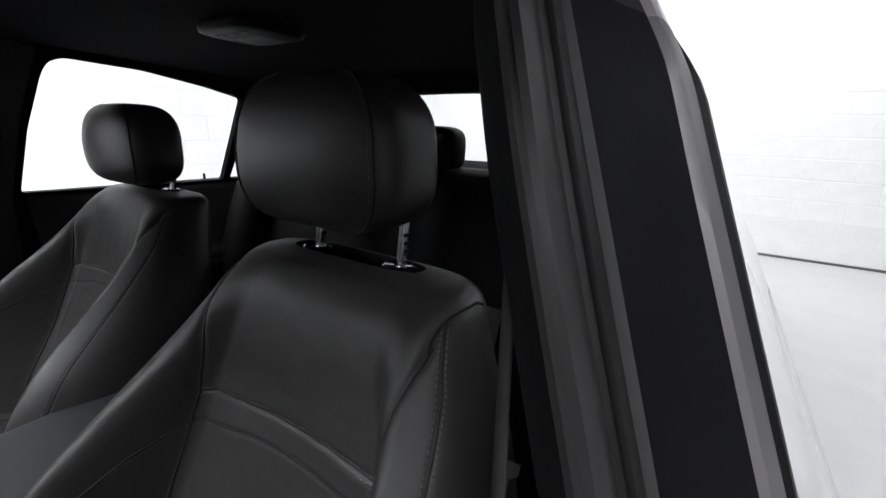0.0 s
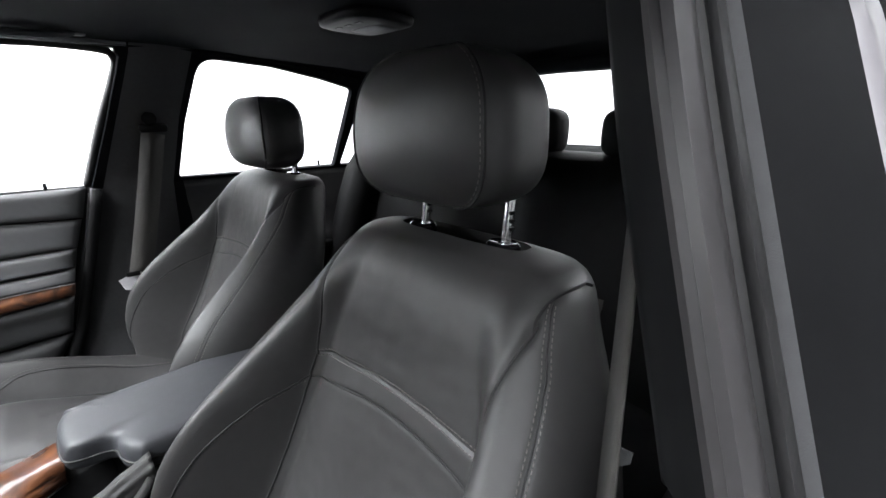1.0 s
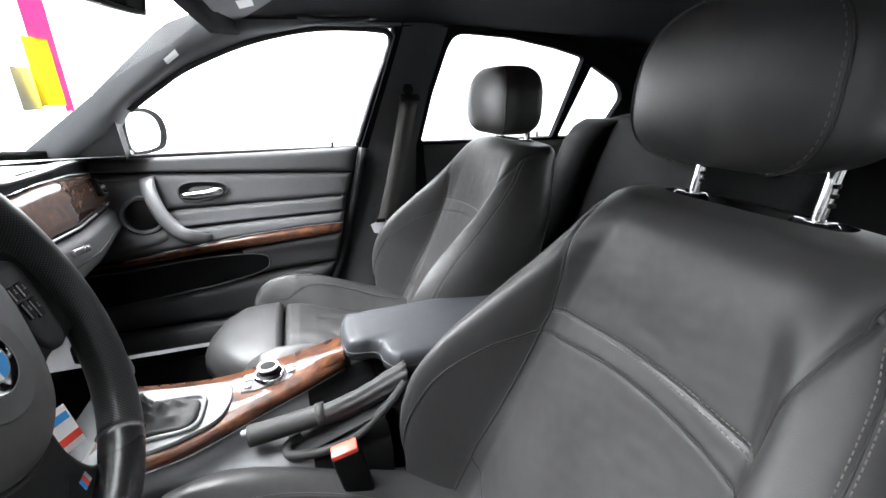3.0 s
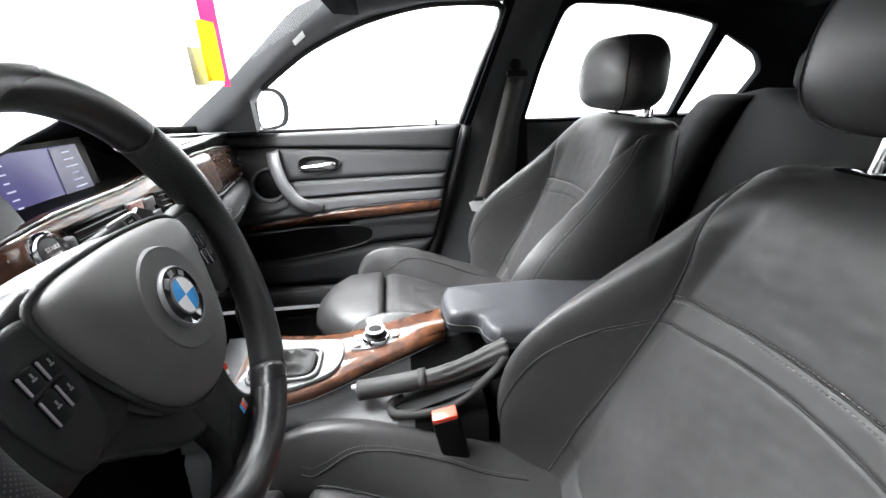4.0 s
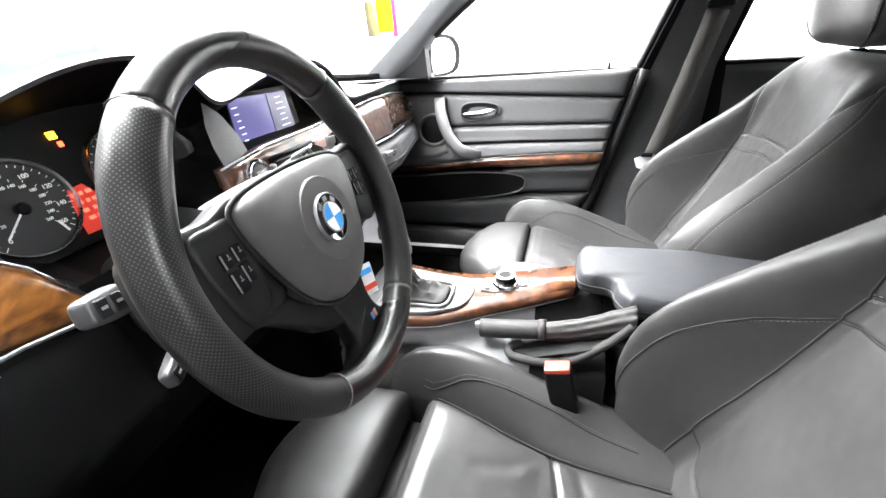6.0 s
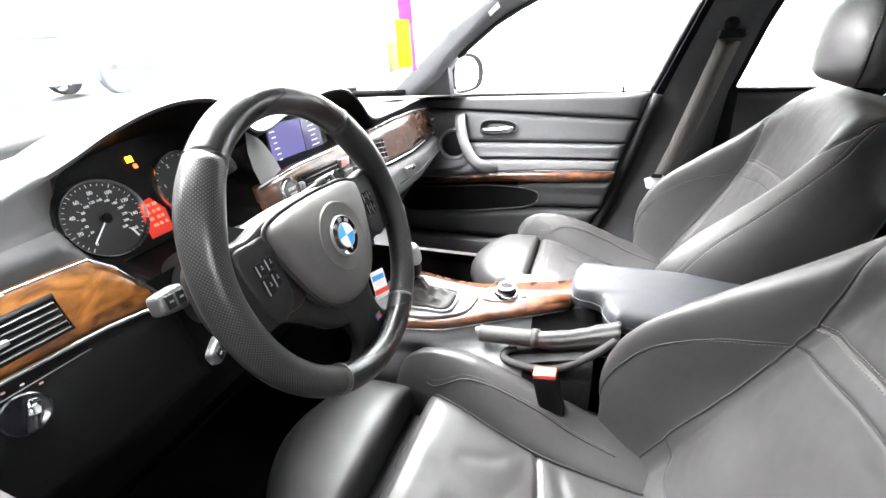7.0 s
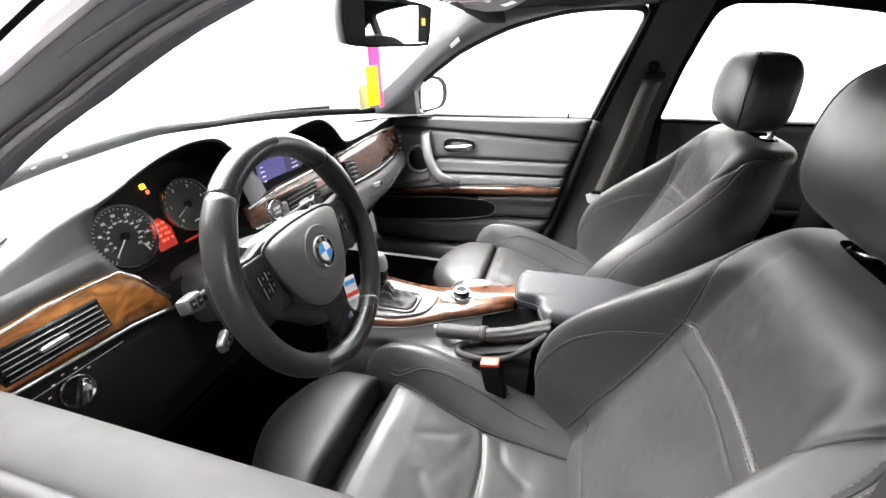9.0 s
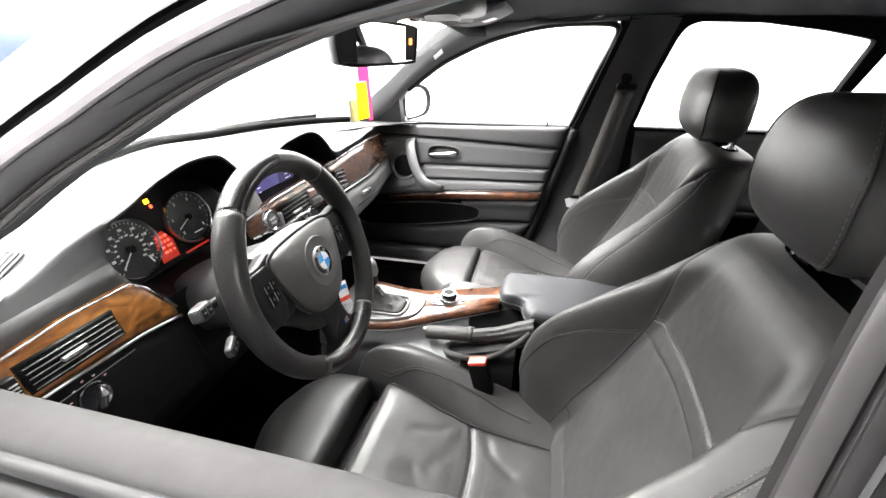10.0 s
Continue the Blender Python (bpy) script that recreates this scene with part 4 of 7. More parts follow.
B_B = [0.20, 0.17, 0.15, 0.13, 0.11, 0.09, 0.07, 0.05, 0.03, 0.016, 0.005, -0.002, -0.005, -0.002, 0.006, 0.02]
B_H = [0.06, 0.105, 0.14, 0.172, 0.192, 0.194, 0.172, 0.128, 0.078, 0.046, 0.028, 0.014, 0.006, 0, 0, 0]


ZD = np.linspace(0.44, 0.984, 80)


def dense(vals):
    c = smooth_curve(list(zip(BZ, vals)), 400)
    return np.interp(ZD, c[:, 0], c[:, 1])


B_W, B_F, B_B, B_H = dense(B_W), dense(B_F), dense(B_B), dense(B_H)


def back_front(x, z, back=False):
    """The front (or back) of the backrest at a place across and a height."""
    w, f, b, h = (float(np.interp(z, ZD, q)) for q in (B_W, B_F, B_B, B_H))
    c = min(1.0, abs(x) / w) ** 2
    py = math.sqrt(max(0, 1 - c * c)) ** 0.62
    s = min(1, max(0, (abs(x) / w - 0.53) / 0.27))
    s = s * s * (3 - 2 * s)
    return (f + b) / 2 - py * (f - b) / 2 if back else (f + b) / 2 + py * (f - b) / 2 + h * s * py


def sheet(P, name, closed=False):
    """A skin over a grid of points, an array of rows x columns x 3."""
    r, c = P.shape[:2]
    I = np.arange(r * c).reshape(r, c)
    if closed:
        I = np.concatenate([I, I[:, :1]], axis=1)
    F = np.stack([I[:-1, :-1], I[:-1, 1:], I[1:, 1:], I[1:, :-1]], axis=-1).reshape(-1, 4)
    return as_mesh(name, P.reshape(-1, 3).tolist(), F.tolist())


def near_line(X, Y, pts, n=60):
    """The distance of each place of a grid from a smooth line."""
    C = smooth_curve(pts, n)
    best = np.full(X.shape, 9.0)
    for a, b in zip(C[:-1], C[1:]):
        d = b - a
        t = np.clip(((X - a[0]) * d[0] + (Y - a[1]) * d[1]) / max(1e-9, d @ d), 0, 1)
        best = np.minimum(best, np.hypot(X - a[0] - t * d[0], Y - a[1] - t * d[1]))
    return best


def rumple(X, Y, seed, amp, freq):
    """Soft unevenness of stretched leather."""
    rg = np.random.default_rng(seed)
    out = np.zeros(X.shape)
    for k in range(7):
        a, f, p = rg.uniform(0, 2 * math.pi), freq * rg.uniform(0.6, 1.7), rg.uniform(0, 6.3)
        out += np.sin(f * (X * math.cos(a) + Y * math.sin(a)) + p + 1.5 * np.sin(0.6 * f * (X * math.sin(a) - Y * math.cos(a))))
    return amp * out / 7


def stitches(pts, nm, parent, label="", length=0.0034, gap=0.0018, w=0.0007):
    """A row of short threads along points on a surface."""
    P = np.array([tuple(p) for p in pts], float)
    d = np.r_[0, np.cumsum(np.linalg.norm(np.diff(P, axis=0), axis=1))]
    V, F = [], []
    s = 0.0
    while s + length < d[-1]:
        a, b = (np.array([np.interp(q, d, P[:, k]) for k in range(3)]) for q in (s, s + length))
        t = (b - a) / np.linalg.norm(b - a)
        u = np.cross(t, (0.2, 0.7, 0.68))
        u /= np.linalg.norm(u)
        v = np.cross(t, u)
        n = len(V)
        for e in (a, b):
            V += [e + u * w, e + v * w, e - u * w, e - v * w]
        F += [(n, n + 1, n + 5, n + 4), (n + 1, n + 2, n + 6, n + 5), (n + 2, n + 3, n + 7, n + 6), (n + 3, n, n + 4, n + 7), (n, n + 1, n + 2, n + 3), (n + 4, n + 5, n + 6, n + 7)]
        s += length + gap
    return part(nm, as_mesh(nm, V, F), THREAD, parent, label)


MAIN_R = [(0.170, 0.966), (0.153, 0.92), (0.145, 0.876), (0.146, 0.83), (0.148, 0.796), (0.151, 0.772), (0.155, 0.70), (0.157, 0.635), (0.157, 0.55), (0.152, 0.45)]
MAIN_L = [(-0.160, 0.940), (-0.152, 0.90), (-0.146, 0.86), (-0.148, 0.80), (-0.151, 0.772), (-0.155, 0.70), (-0.157, 0.635), (-0.157, 0.55), (-0.152, 0.45)]
ARCH = [(0.146, 0.8075), (0.12, 0.8105), (0.08, 0.8150), (0.04, 0.8190), (0.0, 0.8210), (-0.04, 0.8210), (-0.08, 0.8190), (-0.12, 0.8145), (-0.146, 0.8105)]
INSERT = [(0.151, 0.771), (0.125, 0.774), (0.10, 0.778), (0.06, 0.7855), (0.02, 0.7905), (-0.03, 0.7925), (-0.075, 0.7900), (-0.115, 0.7835), (-0.151, 0.772)]
LOW = [(0.157, 0.556), (0.135, 0.533), (0.108, 0.520), (0.05, 0.5205), (0.0, 0.522), (-0.05, 0.5205), (-0.108, 0.520), (-0.135, 0.533), (-0.157, 0.556)]
PIPE_R = [(0.151, 0.774), (0.160, 0.763), (0.1735, 0.746), (0.189, 0.704), (0.1965, 0.65), (0.201, 0.58), (0.202, 0.52)]
PIPE_L = [(-x, z) for x, z in PIPE_R]
WELT_L = [(-0.176, 0.966), (-0.166, 0.965), (-0.159, 0.958), (-0.157, 0.945), (-0.159, 0.932)]
WELT_R = [(-x, z) for x, z in WELT_L]


def edge_in(z):
    """How far the stitched edge lies inside the backrest's outline."""
    return float(np.interp(z, [0.5, 0.75, 0.85, 0.91, 0.96], [0.03, 0.028, 0.024, 0.0135, 0.0125]))


EDGE_R = [(float(np.interp(z, ZD, B_W)) - edge_in(z), z) for z in np.linspace(0.55, 0.958, 26)]
EDGE_L = [(-x, z) for x, z in EDGE_R]


def back_grid(X, Z):
    w, f, b, h = (np.interp(Z, ZD, q) for q in (B_W, B_F, B_B, B_H))
    c = np.minimum(1.0, np.abs(X) / w) ** 2
    py = np.sqrt(np.maximum(0, 1 - c * c)) ** 0.62
    s = np.clip((np.abs(X) / w - 0.53) / 0.27, 0, 1)
    s = s * s * (3 - 2 * s)
    Y = (f + b) / 2 + py * (f - b) / 2 + h * s * py
    for line, deep, wide, fall in ((MAIN_R, 0.0050, 0.0034, 0.0024), (MAIN_L, 0.0050, 0.0034, 0.0024), (ARCH, 0.0030, 0.0030, 0.0006), (INSERT, 0.0018, 0.0024, 0.0), (LOW, 0.0020, 0.0026, 0.0015),
                                   (PIPE_R, 0.0016, 0.0024, 0.001), (PIPE_L, 0.0016, 0.0024, 0.001), (EDGE_R, 0.0012, 0.0022, 0.0008), (EDGE_L, 0.0012, 0.0022, 0.0008), (WELT_R, 0.0035, 0.004, 0.001), (WELT_L, 0.0035, 0.004, 0.001)):
        d = near_line(X, Z, line)
        Y = Y - deep * np.exp(-(d / wide) ** 2) - fall * np.exp(-d / 0.012)
    C = smooth_curve(INSERT, 60)[::-1]
    over = Z - np.interp(X, C[:, 0], C[:, 1])
    Y = Y + 0.0014 * np.exp(-np.maximum(over, 0) / 0.020) / (1 + np.exp(-np.clip(over / 0.0011, -40, 40))) * np.clip((0.150 - np.abs(X)) / 0.012, 0, 1)
    return Y + rumple(X, Z, 5, 0.0016, 55) * np.clip((np.abs(X) - 0.10) / 0.05, 0.35, 1) + rumple(X, Z, 8, 0.0005, 160)


CY = [0.27, 0.31, 0.37, 0.43, 0.49, 0.55, 0.60, 0.64, 0.66, 0.672, 0.680, 0.684]
C_Z = [0.480, 0.485, 0.488, 0.492, 0.502, 0.519, 0.533, 0.541, 0.542, 0.538, 0.526, 0.505]
SEAMY, SEAMX = [0.27, 0.353, 0.402, 0.47, 0.555, 0.63, 0.70, 0.78], [0.100, 0.104, 0.107, 0.112, 0.124, 0.140, 0.156, 0.160]
BOLY = [0.27, 0.33, 0.40, 0.45, 0.50, 0.55, 0.60, 0.64, 0.68, 0.71, 0.735, 0.752, 0.762]
BOLZ = [0.500, 0.510, 0.530, 0.548, 0.568, 0.588, 0.604, 0.611, 0.610, 0.602, 0.586, 0.562, 0.53]


def bolster_row(y, sg):
    """The section of a cushion bolster: seam, inner slope, crest, outer side."""
    c, s, t = float(np.interp(y, CY, C_Z)) if y < 0.66 else 0.541, float(np.interp(y, SEAMY, SEAMX)), float(np.interp(y, BOLY, BOLZ))
    nose = max(0.0, (y - 0.715) / 0.047)
    o = 0.246 - 0.03 * nose ** 2
    c = min(c, t - 0.02)
    pts = [(s, 0.40), (s - 0.001, c - 0.03), (s + 0.002, c - 0.004), (s + 0.35 * (0.19 - s), c + 0.45 * (t - c)), (s + 0.68 * (0.19 - s), c + 0.83 * (t - c)), (0.190 - 0.004 * nose, t), (0.217 - 0.012 * nose, t - 0.014), (o - 0.006, t - 0.045), (o, min(0.47, t - 0.07)), (o - 0.004, 0.40)]
    return [Vector((sg * x, y, z)) for x, z in smooth_curve(pts, 40)]


def bolster_z(x, y):
    row = bolster_row(y, 1)
    r = [(p.x, p.z) for p in row[6:27]]
    return float(np.interp(abs(x), [q[0] for q in r], [q[1] for q in r]))


def front_seat(hz, slide=0.0, hw=0.121, back_by=0.0):
    seat = thing("front_seat", "black leather sports seat with grey stitching", "car seat", (0, 0.4, 0.35), group="front seats")
    Zs = np.linspace(0.44, 0.984, 230)
    Ws = np.interp(Zs, ZD, B_W)
    U = np.sin(np.pi / 2 * np.linspace(-1, 1, 171))
    X = Ws[:, None] * U[None, :]
    Z = np.repeat(Zs[:, None], 171, axis=1)
    front = np.stack([X, back_grid(X, Z), Z], axis=-1)
    rear = np.array([[(x, back_front(x, z, True), z) for x in [w * u for u in U[-8:4:-9]]] for z, w in zip(Zs, Ws)])
    grid = np.concatenate([front, rear], axis=1)
    back = part("backrest", sheet(grid, "backrest", True), LEATHER, seat, "black leather backrest with raised side bolsters")

    def lay(pts, off, m=70, dx=0.0, dz=0.0):
        C = smooth_curve(pts, m)
        x, z = C[:, 0] + dx, C[:, 1] + dz
        y = back_grid(x[None, :], z[None, :])[0] + off
        return [Vector(p) for p in zip(x, y, z)]

    def seam(pts, r, nm="seam", mat=SEAM):
        part(nm, tube(lay(pts, 0.0004), r, 6, name=nm), mat, back)

    for line in (MAIN_R, MAIN_L):
        seam(line, 0.0017)
    for line in (INSERT, LOW):
        seam(line, 0.0013)
    for line in (WELT_R, WELT_L):
        seam(line, 0.0016)
    seam(ARCH, 0.0012)
    stitches(lay(ARCH, 0.0006, dz=0.0042), "stitching", back, "fine grey stitch row")
    stitches(lay(ARCH, 0.0006, dz=-0.0042), "stitching", back, "fine grey stitch row")
    for line in (PIPE_R, PIPE_L):
        seam(line, 0.0013)
        stitches(lay(line, 0.0006, dz=-0.0045), "stitching", back, w=0.0004)
    for sg, line in ((1, EDGE_R), (-1, EDGE_L)):
        seam(line, 0.0010)
        for dx in (-0.0026, 0.0026):
            stitches(lay(line, 0.0006, 120, dx=sg * dx), "stitching", back, "fine grey stitch row", 0.0036, 0.0022, 0.0006)

    # cushion: centre panel, two long bolsters, thigh rest
    ys = np.concatenate([np.linspace(0.28, 0.66, 110), np.linspace(0.663, 0.684, 12)])
    sx = np.interp(ys, SEAMY, SEAMX)
    X = sx[:, None] * np.linspace(-1, 1, 81)[None, :]
    Y = np.repeat(ys[:, None], 81, axis=1)
    Z = np.repeat(np.interp(ys, CY, C_Z)[:, None], 81, axis=1) + 0.006
    edge = sx[:, None] - np.abs(X)
    Z = Z - 0.006 * np.exp(-edge / 0.010) - 0.004 * np.exp(-(edge / 0.004) ** 2)
    cross = [(-0.12, 0.474), (-0.06, 0.463), (0, 0.460), (0.06, 0.464), (0.12, 0.477)]
    d = near_line(X, Y, cross)
    Z = Z - 0.005 * np.exp(-(d / 0.0032) ** 2) - 0.004 * np.exp(-d / 0.02)
    for fold, deep, wide in (([(0.10, 0.50), (0.07, 0.53), (0.05, 0.58)], 0.0022, 0.010), ([(0.09, 0.485), (0.04, 0.50), (-0.02, 0.53)], 0.0016, 0.012), ([(0.10, 0.44), (0.05, 0.42), (0.02, 0.38)], 0.0018, 0.010), ([(-0.10, 0.50), (-0.06, 0.54), (-0.03, 0.56)], 0.0018, 0.010), ([(-0.09, 0.44), (-0.05, 0.41), (-0.02, 0.36)], 0.0018, 0.01)):
        Z = Z - deep * np.exp(-(near_line(X, Y, fold, 20) / wide) ** 2)
    Z = Z + rumple(X, Y, 11, 0.0022, 60)
    top = np.stack([X, Y, Z], axis=-1)
    skirt = lambda q, zz: np.stack([q[..., 0], q[..., 1] + 0.001, np.full(q.shape[:-1], zz)], axis=-1)
    cush = part("cushion", sheet(np.concatenate([skirt(top[:1], 0.42), top, skirt(top[-1:], 0.42)], axis=0), "cushion"), LEATHER, seat, "black leather seat cushion, softly creased")
    part("seam", tube([Vector((x, y, 0.4935 + 0.12 * abs(x) * abs(x))) for x, y in smooth_curve(cross, 20)], 0.001, 6, name="seam"), SEAM, cush)
    for sg in (1, -1):
        G = np.array([[tuple(p) for p in bolster_row(y, sg)] for y in np.concatenate([np.linspace(0.28, 0.70, 60), np.linspace(0.705, 0.762, 20)])])
        G[..., 2] += rumple(G[..., 0], G[..., 1], 21 + sg, 0.0016, 50)
        tip = G[-1:] * np.array([0.6, 1, 1]) + np.array([sg * 0.078, 0.004, 0.0])
        tip[..., 2] = 0.4 + (G[-1:, :, 2] - 0.4) * 0.75
        bol = part("side_bolster", sheet(np.concatenate([G, tip], axis=0), "side_bolster", True), LEATHER, cush, "long leather side bolster")
        sl = smooth_curve([(0.160, 0.690), (0.156, 0.672), (0.157, 0.645), (0.163, 0.61), (0.164, 0.55), (0.160, 0.48), (0.150, 0.42), (0.142, 0.35)], 60)
        part("seam", tube([Vector((sg * x, y, bolster_z(x, y) + 0.0006)) for x, y in sl], 0.0013, 6, name="seam"), SEAM, bol)
        stitches([Vector((sg * (x + 0.004), y, bolster_z(x + 0.004, y) + 0.0010)) for x, y in sl], "stitching", bol, w=0.0004)
        part("seam", tube([Vector((sg * (float(np.interp(y, SEAMY, SEAMX)) + 0.0005), y, float(np.interp(y, CY, C_Z)) - 0.001)) for y in np.linspace(0.29, 0.668, 40)], 0.0018, 6, name="seam"), SEAM, cush)
    U = np.sin(np.pi / 2 * np.linspace(-1, 1, 41))
    rows = []
    for y, zt, zb in ((0.702, 0.500, 0.42), (0.7022, 0.546, 0.42), (0.7035, 0.558, 0.42), (0.708, 0.565, 0.42), (0.718, 0.5685, 0.42), (0.75, 0.570, 0.42), (0.775, 0.569, 0.425), (0.80, 0.569, 0.43), (0.825, 0.566, 0.44), (0.848, 0.557, 0.45), (0.865, 0.541, 0.455), (0.876, 0.520, 0.46), (0.879, 0.50, 0.465)):
        xs = 0.152 * U
        k = (y - 0.70) / 0.13
        yy = y + slide - 0.062 * k * (xs / 0.152) ** 2
        zz = zt - 0.030 * np.abs(U) ** 7 + rumple(xs, yy, 31, 0.0016, 60)
        rows.append([Vector(p) for p in zip(xs, yy, zz)] + [Vector((0.148, y + slide - 0.06 * k, zb)), Vector((-0.148, y + slide - 0.06 * k, zb))])
    part("thigh_rest", rings(rows, name="thigh_rest"), LEATHER, seat, "extendable leather thigh rest")
    part("slide_gap", box(0, 0.69, 0.44, 0.27, 0.06, 0.10, 0.004), BLACK, seat, "dark gap before the thigh rest")
    part("seat_base", box(0, 0.47, 0.385, 0.44, 0.46, 0.06, 0.02), BLACK, seat, "black plastic seat base")
    for sg in (1, -1):
        part("rail", box(sg * 0.18, 0.45, 0.353, 0.05, 0.62, 0.026, 0.004), BLACK, seat)

    # headrest
    def shape(p):
        k = 0.91 + 0.09 * (1 - p.z) / 2 - 0.13 * max(0, p.z) ** 2 - 0.03 * max(0, -p.z) ** 3
        q = Vector((p.x * k, p.y, p.z))
        q.y += 0.22 * (1 - (p.x * p.x)) * (1 if p.y > 0 else -0.3) * (1 - 0.5 * abs(p.z)) - 0.02 * p.z - 0.10 * max(0, p.z)
        return q
    head = part("headrest", superball(0, 0.071, hz, hw, 0.051, 0.079, 0.60, 0.50, 64, 40, shape, name="headrest"), LEATHER, seat, "black leather headrest")
    for sg in (1, -1):
        ps = []
        for k in range(49):
            ph = -1.25 + 2.5 * k / 48
            zz = math.copysign(abs(math.sin(ph)) ** 0.60, math.sin(ph))
            cc = abs(math.cos(ph)) ** 0.60
            p = shape(Vector((sg * 0.845 * cc, 0.845 * cc, zz)))
            ps.append(Vector((p.x * (hw + 0.0002), 0.071 + p.y * 0.0515, hz + p.z * 0.0795)))
        part("seam", tube(ps, 0.0014, 6, name="seam"), SEAM, head)
        stitches([p + Vector((-sg * 0.0042, 0.0012, 0)) for p in ps], "stitching", head, "grey stitch row", 0.004, 0.0028, 0.0006)
    for dx in (-0.067, 0.067):
        post = part("headrest_post", lathe([(0.0062, 0.0), (0.0062, 0.09)], Matrix.Translation((dx, 0.038, 0.965)) @ Matrix.Rotation(0.12, 4, "X"), 14, name="headrest_post"), CHROME, seat, "chrome headrest post")
        for k in range(3 if hz > 1.09 else 1):
            part("notch", box(dx - 0.0055, 0.034, 1.0 + 0.009 * k, 0.004, 0.007, 0.004, 0.0005), BLACK, post)
        part("collar", lathe([(0.021, -0.006), (0.021, 0.002), (0.017, 0.005), (0.0075, 0.004)], Matrix.Translation((dx, 0.04, 0.981)) @ Matrix.Diagonal((1.0, 0.75, 1, 1)), 20, name="collar"), PIANO, seat, "black plastic post collar")
    for ob in seat.children:
        if ob.name.split(".")[0] in ("cushion", "thigh_rest", "slide_gap"):
            ob.location.y -= back_by
    return seat


seat_d = front_seat(1.106, 0.016, 0.124)
seat_d.location = (-0.347, 0.4, 0.35)
seat_p = front_seat(1.074, -0.022, 0.139, 0.030)
seat_p.location = (0.325, 0.4 - 0.075, 0.35 + 0.012)
tagged(seat_d, "black leather driver's sports seat with grey stitching")
tagged(seat_p, "black leather passenger sports seat beside the centre armrest")

part("pillar_foot_trim", box(0.676, 0.100, 0.83, 0.012, 0.11, 0.24, 0.004, 2), HEADLINER, shell, "dark trim behind the centre pillar foot")

# ---- rear bench ----
bench = thing("rear_bench", "black leather rear bench with headrests", "rear seat", (0, -0.4, 0.35))
rows = []
for z, yf, yb in ((0.52, -0.38, -0.62), (0.6, -0.40, -0.64), (0.7, -0.425, -0.66), (0.8, -0.455, -0.68), (0.9, -0.49, -0.70), (0.98, -0.525, -0.70), (1.02, -0.555, -0.69), (1.035, -0.60, -0.66)):
    row = []
    for k in range(49):
        x = -0.62 + 1.24 * k / 48
        w = abs(x)
        y = yf + 0.035 * math.exp(-((w - 0.56) / 0.07) ** 2) + 0.02 * math.exp(-((w - 0.12) / 0.05) ** 2) + 0.06 * max(0, (w - 0.55) / 0.07)
        row.append(Vector((x, y, z - 0.03 * max(0, (w - 0.5) / 0.12) ** 2)))
    row += [Vector((0.62, yb, z)), Vector((-0.62, yb, z))]
    rows.append(row)
part("backrest", rings(rows, name="backrest"), SHADEDLEATHER, bench, "black leather rear backrest")
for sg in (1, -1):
    part("side_bolster", rings([[Vector((sg * (0.585 + 0.07 * math.cos(a)), yc + 0.075 * math.sin(a), z)) for a in [2 * math.pi * k / 18 for k in range(18)]] for z, yc in ((0.5, -0.33), (0.7, -0.375), (0.85, -0.42), (0.95, -0.46), (1.0, -0.50), (1.02, -0.54))], name="side_bolster"), SHADEDLEATHER, bench, "leather side bolster beside the door")
part("cushion", box(0, -0.22, 0.48, 1.24, 0.42, 0.15, 0.045, 4), SHADEDLEATHER, bench)
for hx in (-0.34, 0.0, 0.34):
    part("headrest", superball(hx, -0.62, 1.085, 0.13 if hx else 0.10, 0.05, 0.062, 0.5, 0.5, 28, 14, name="headrest"), SHADEDLEATHER, bench, "low black rear headrest")

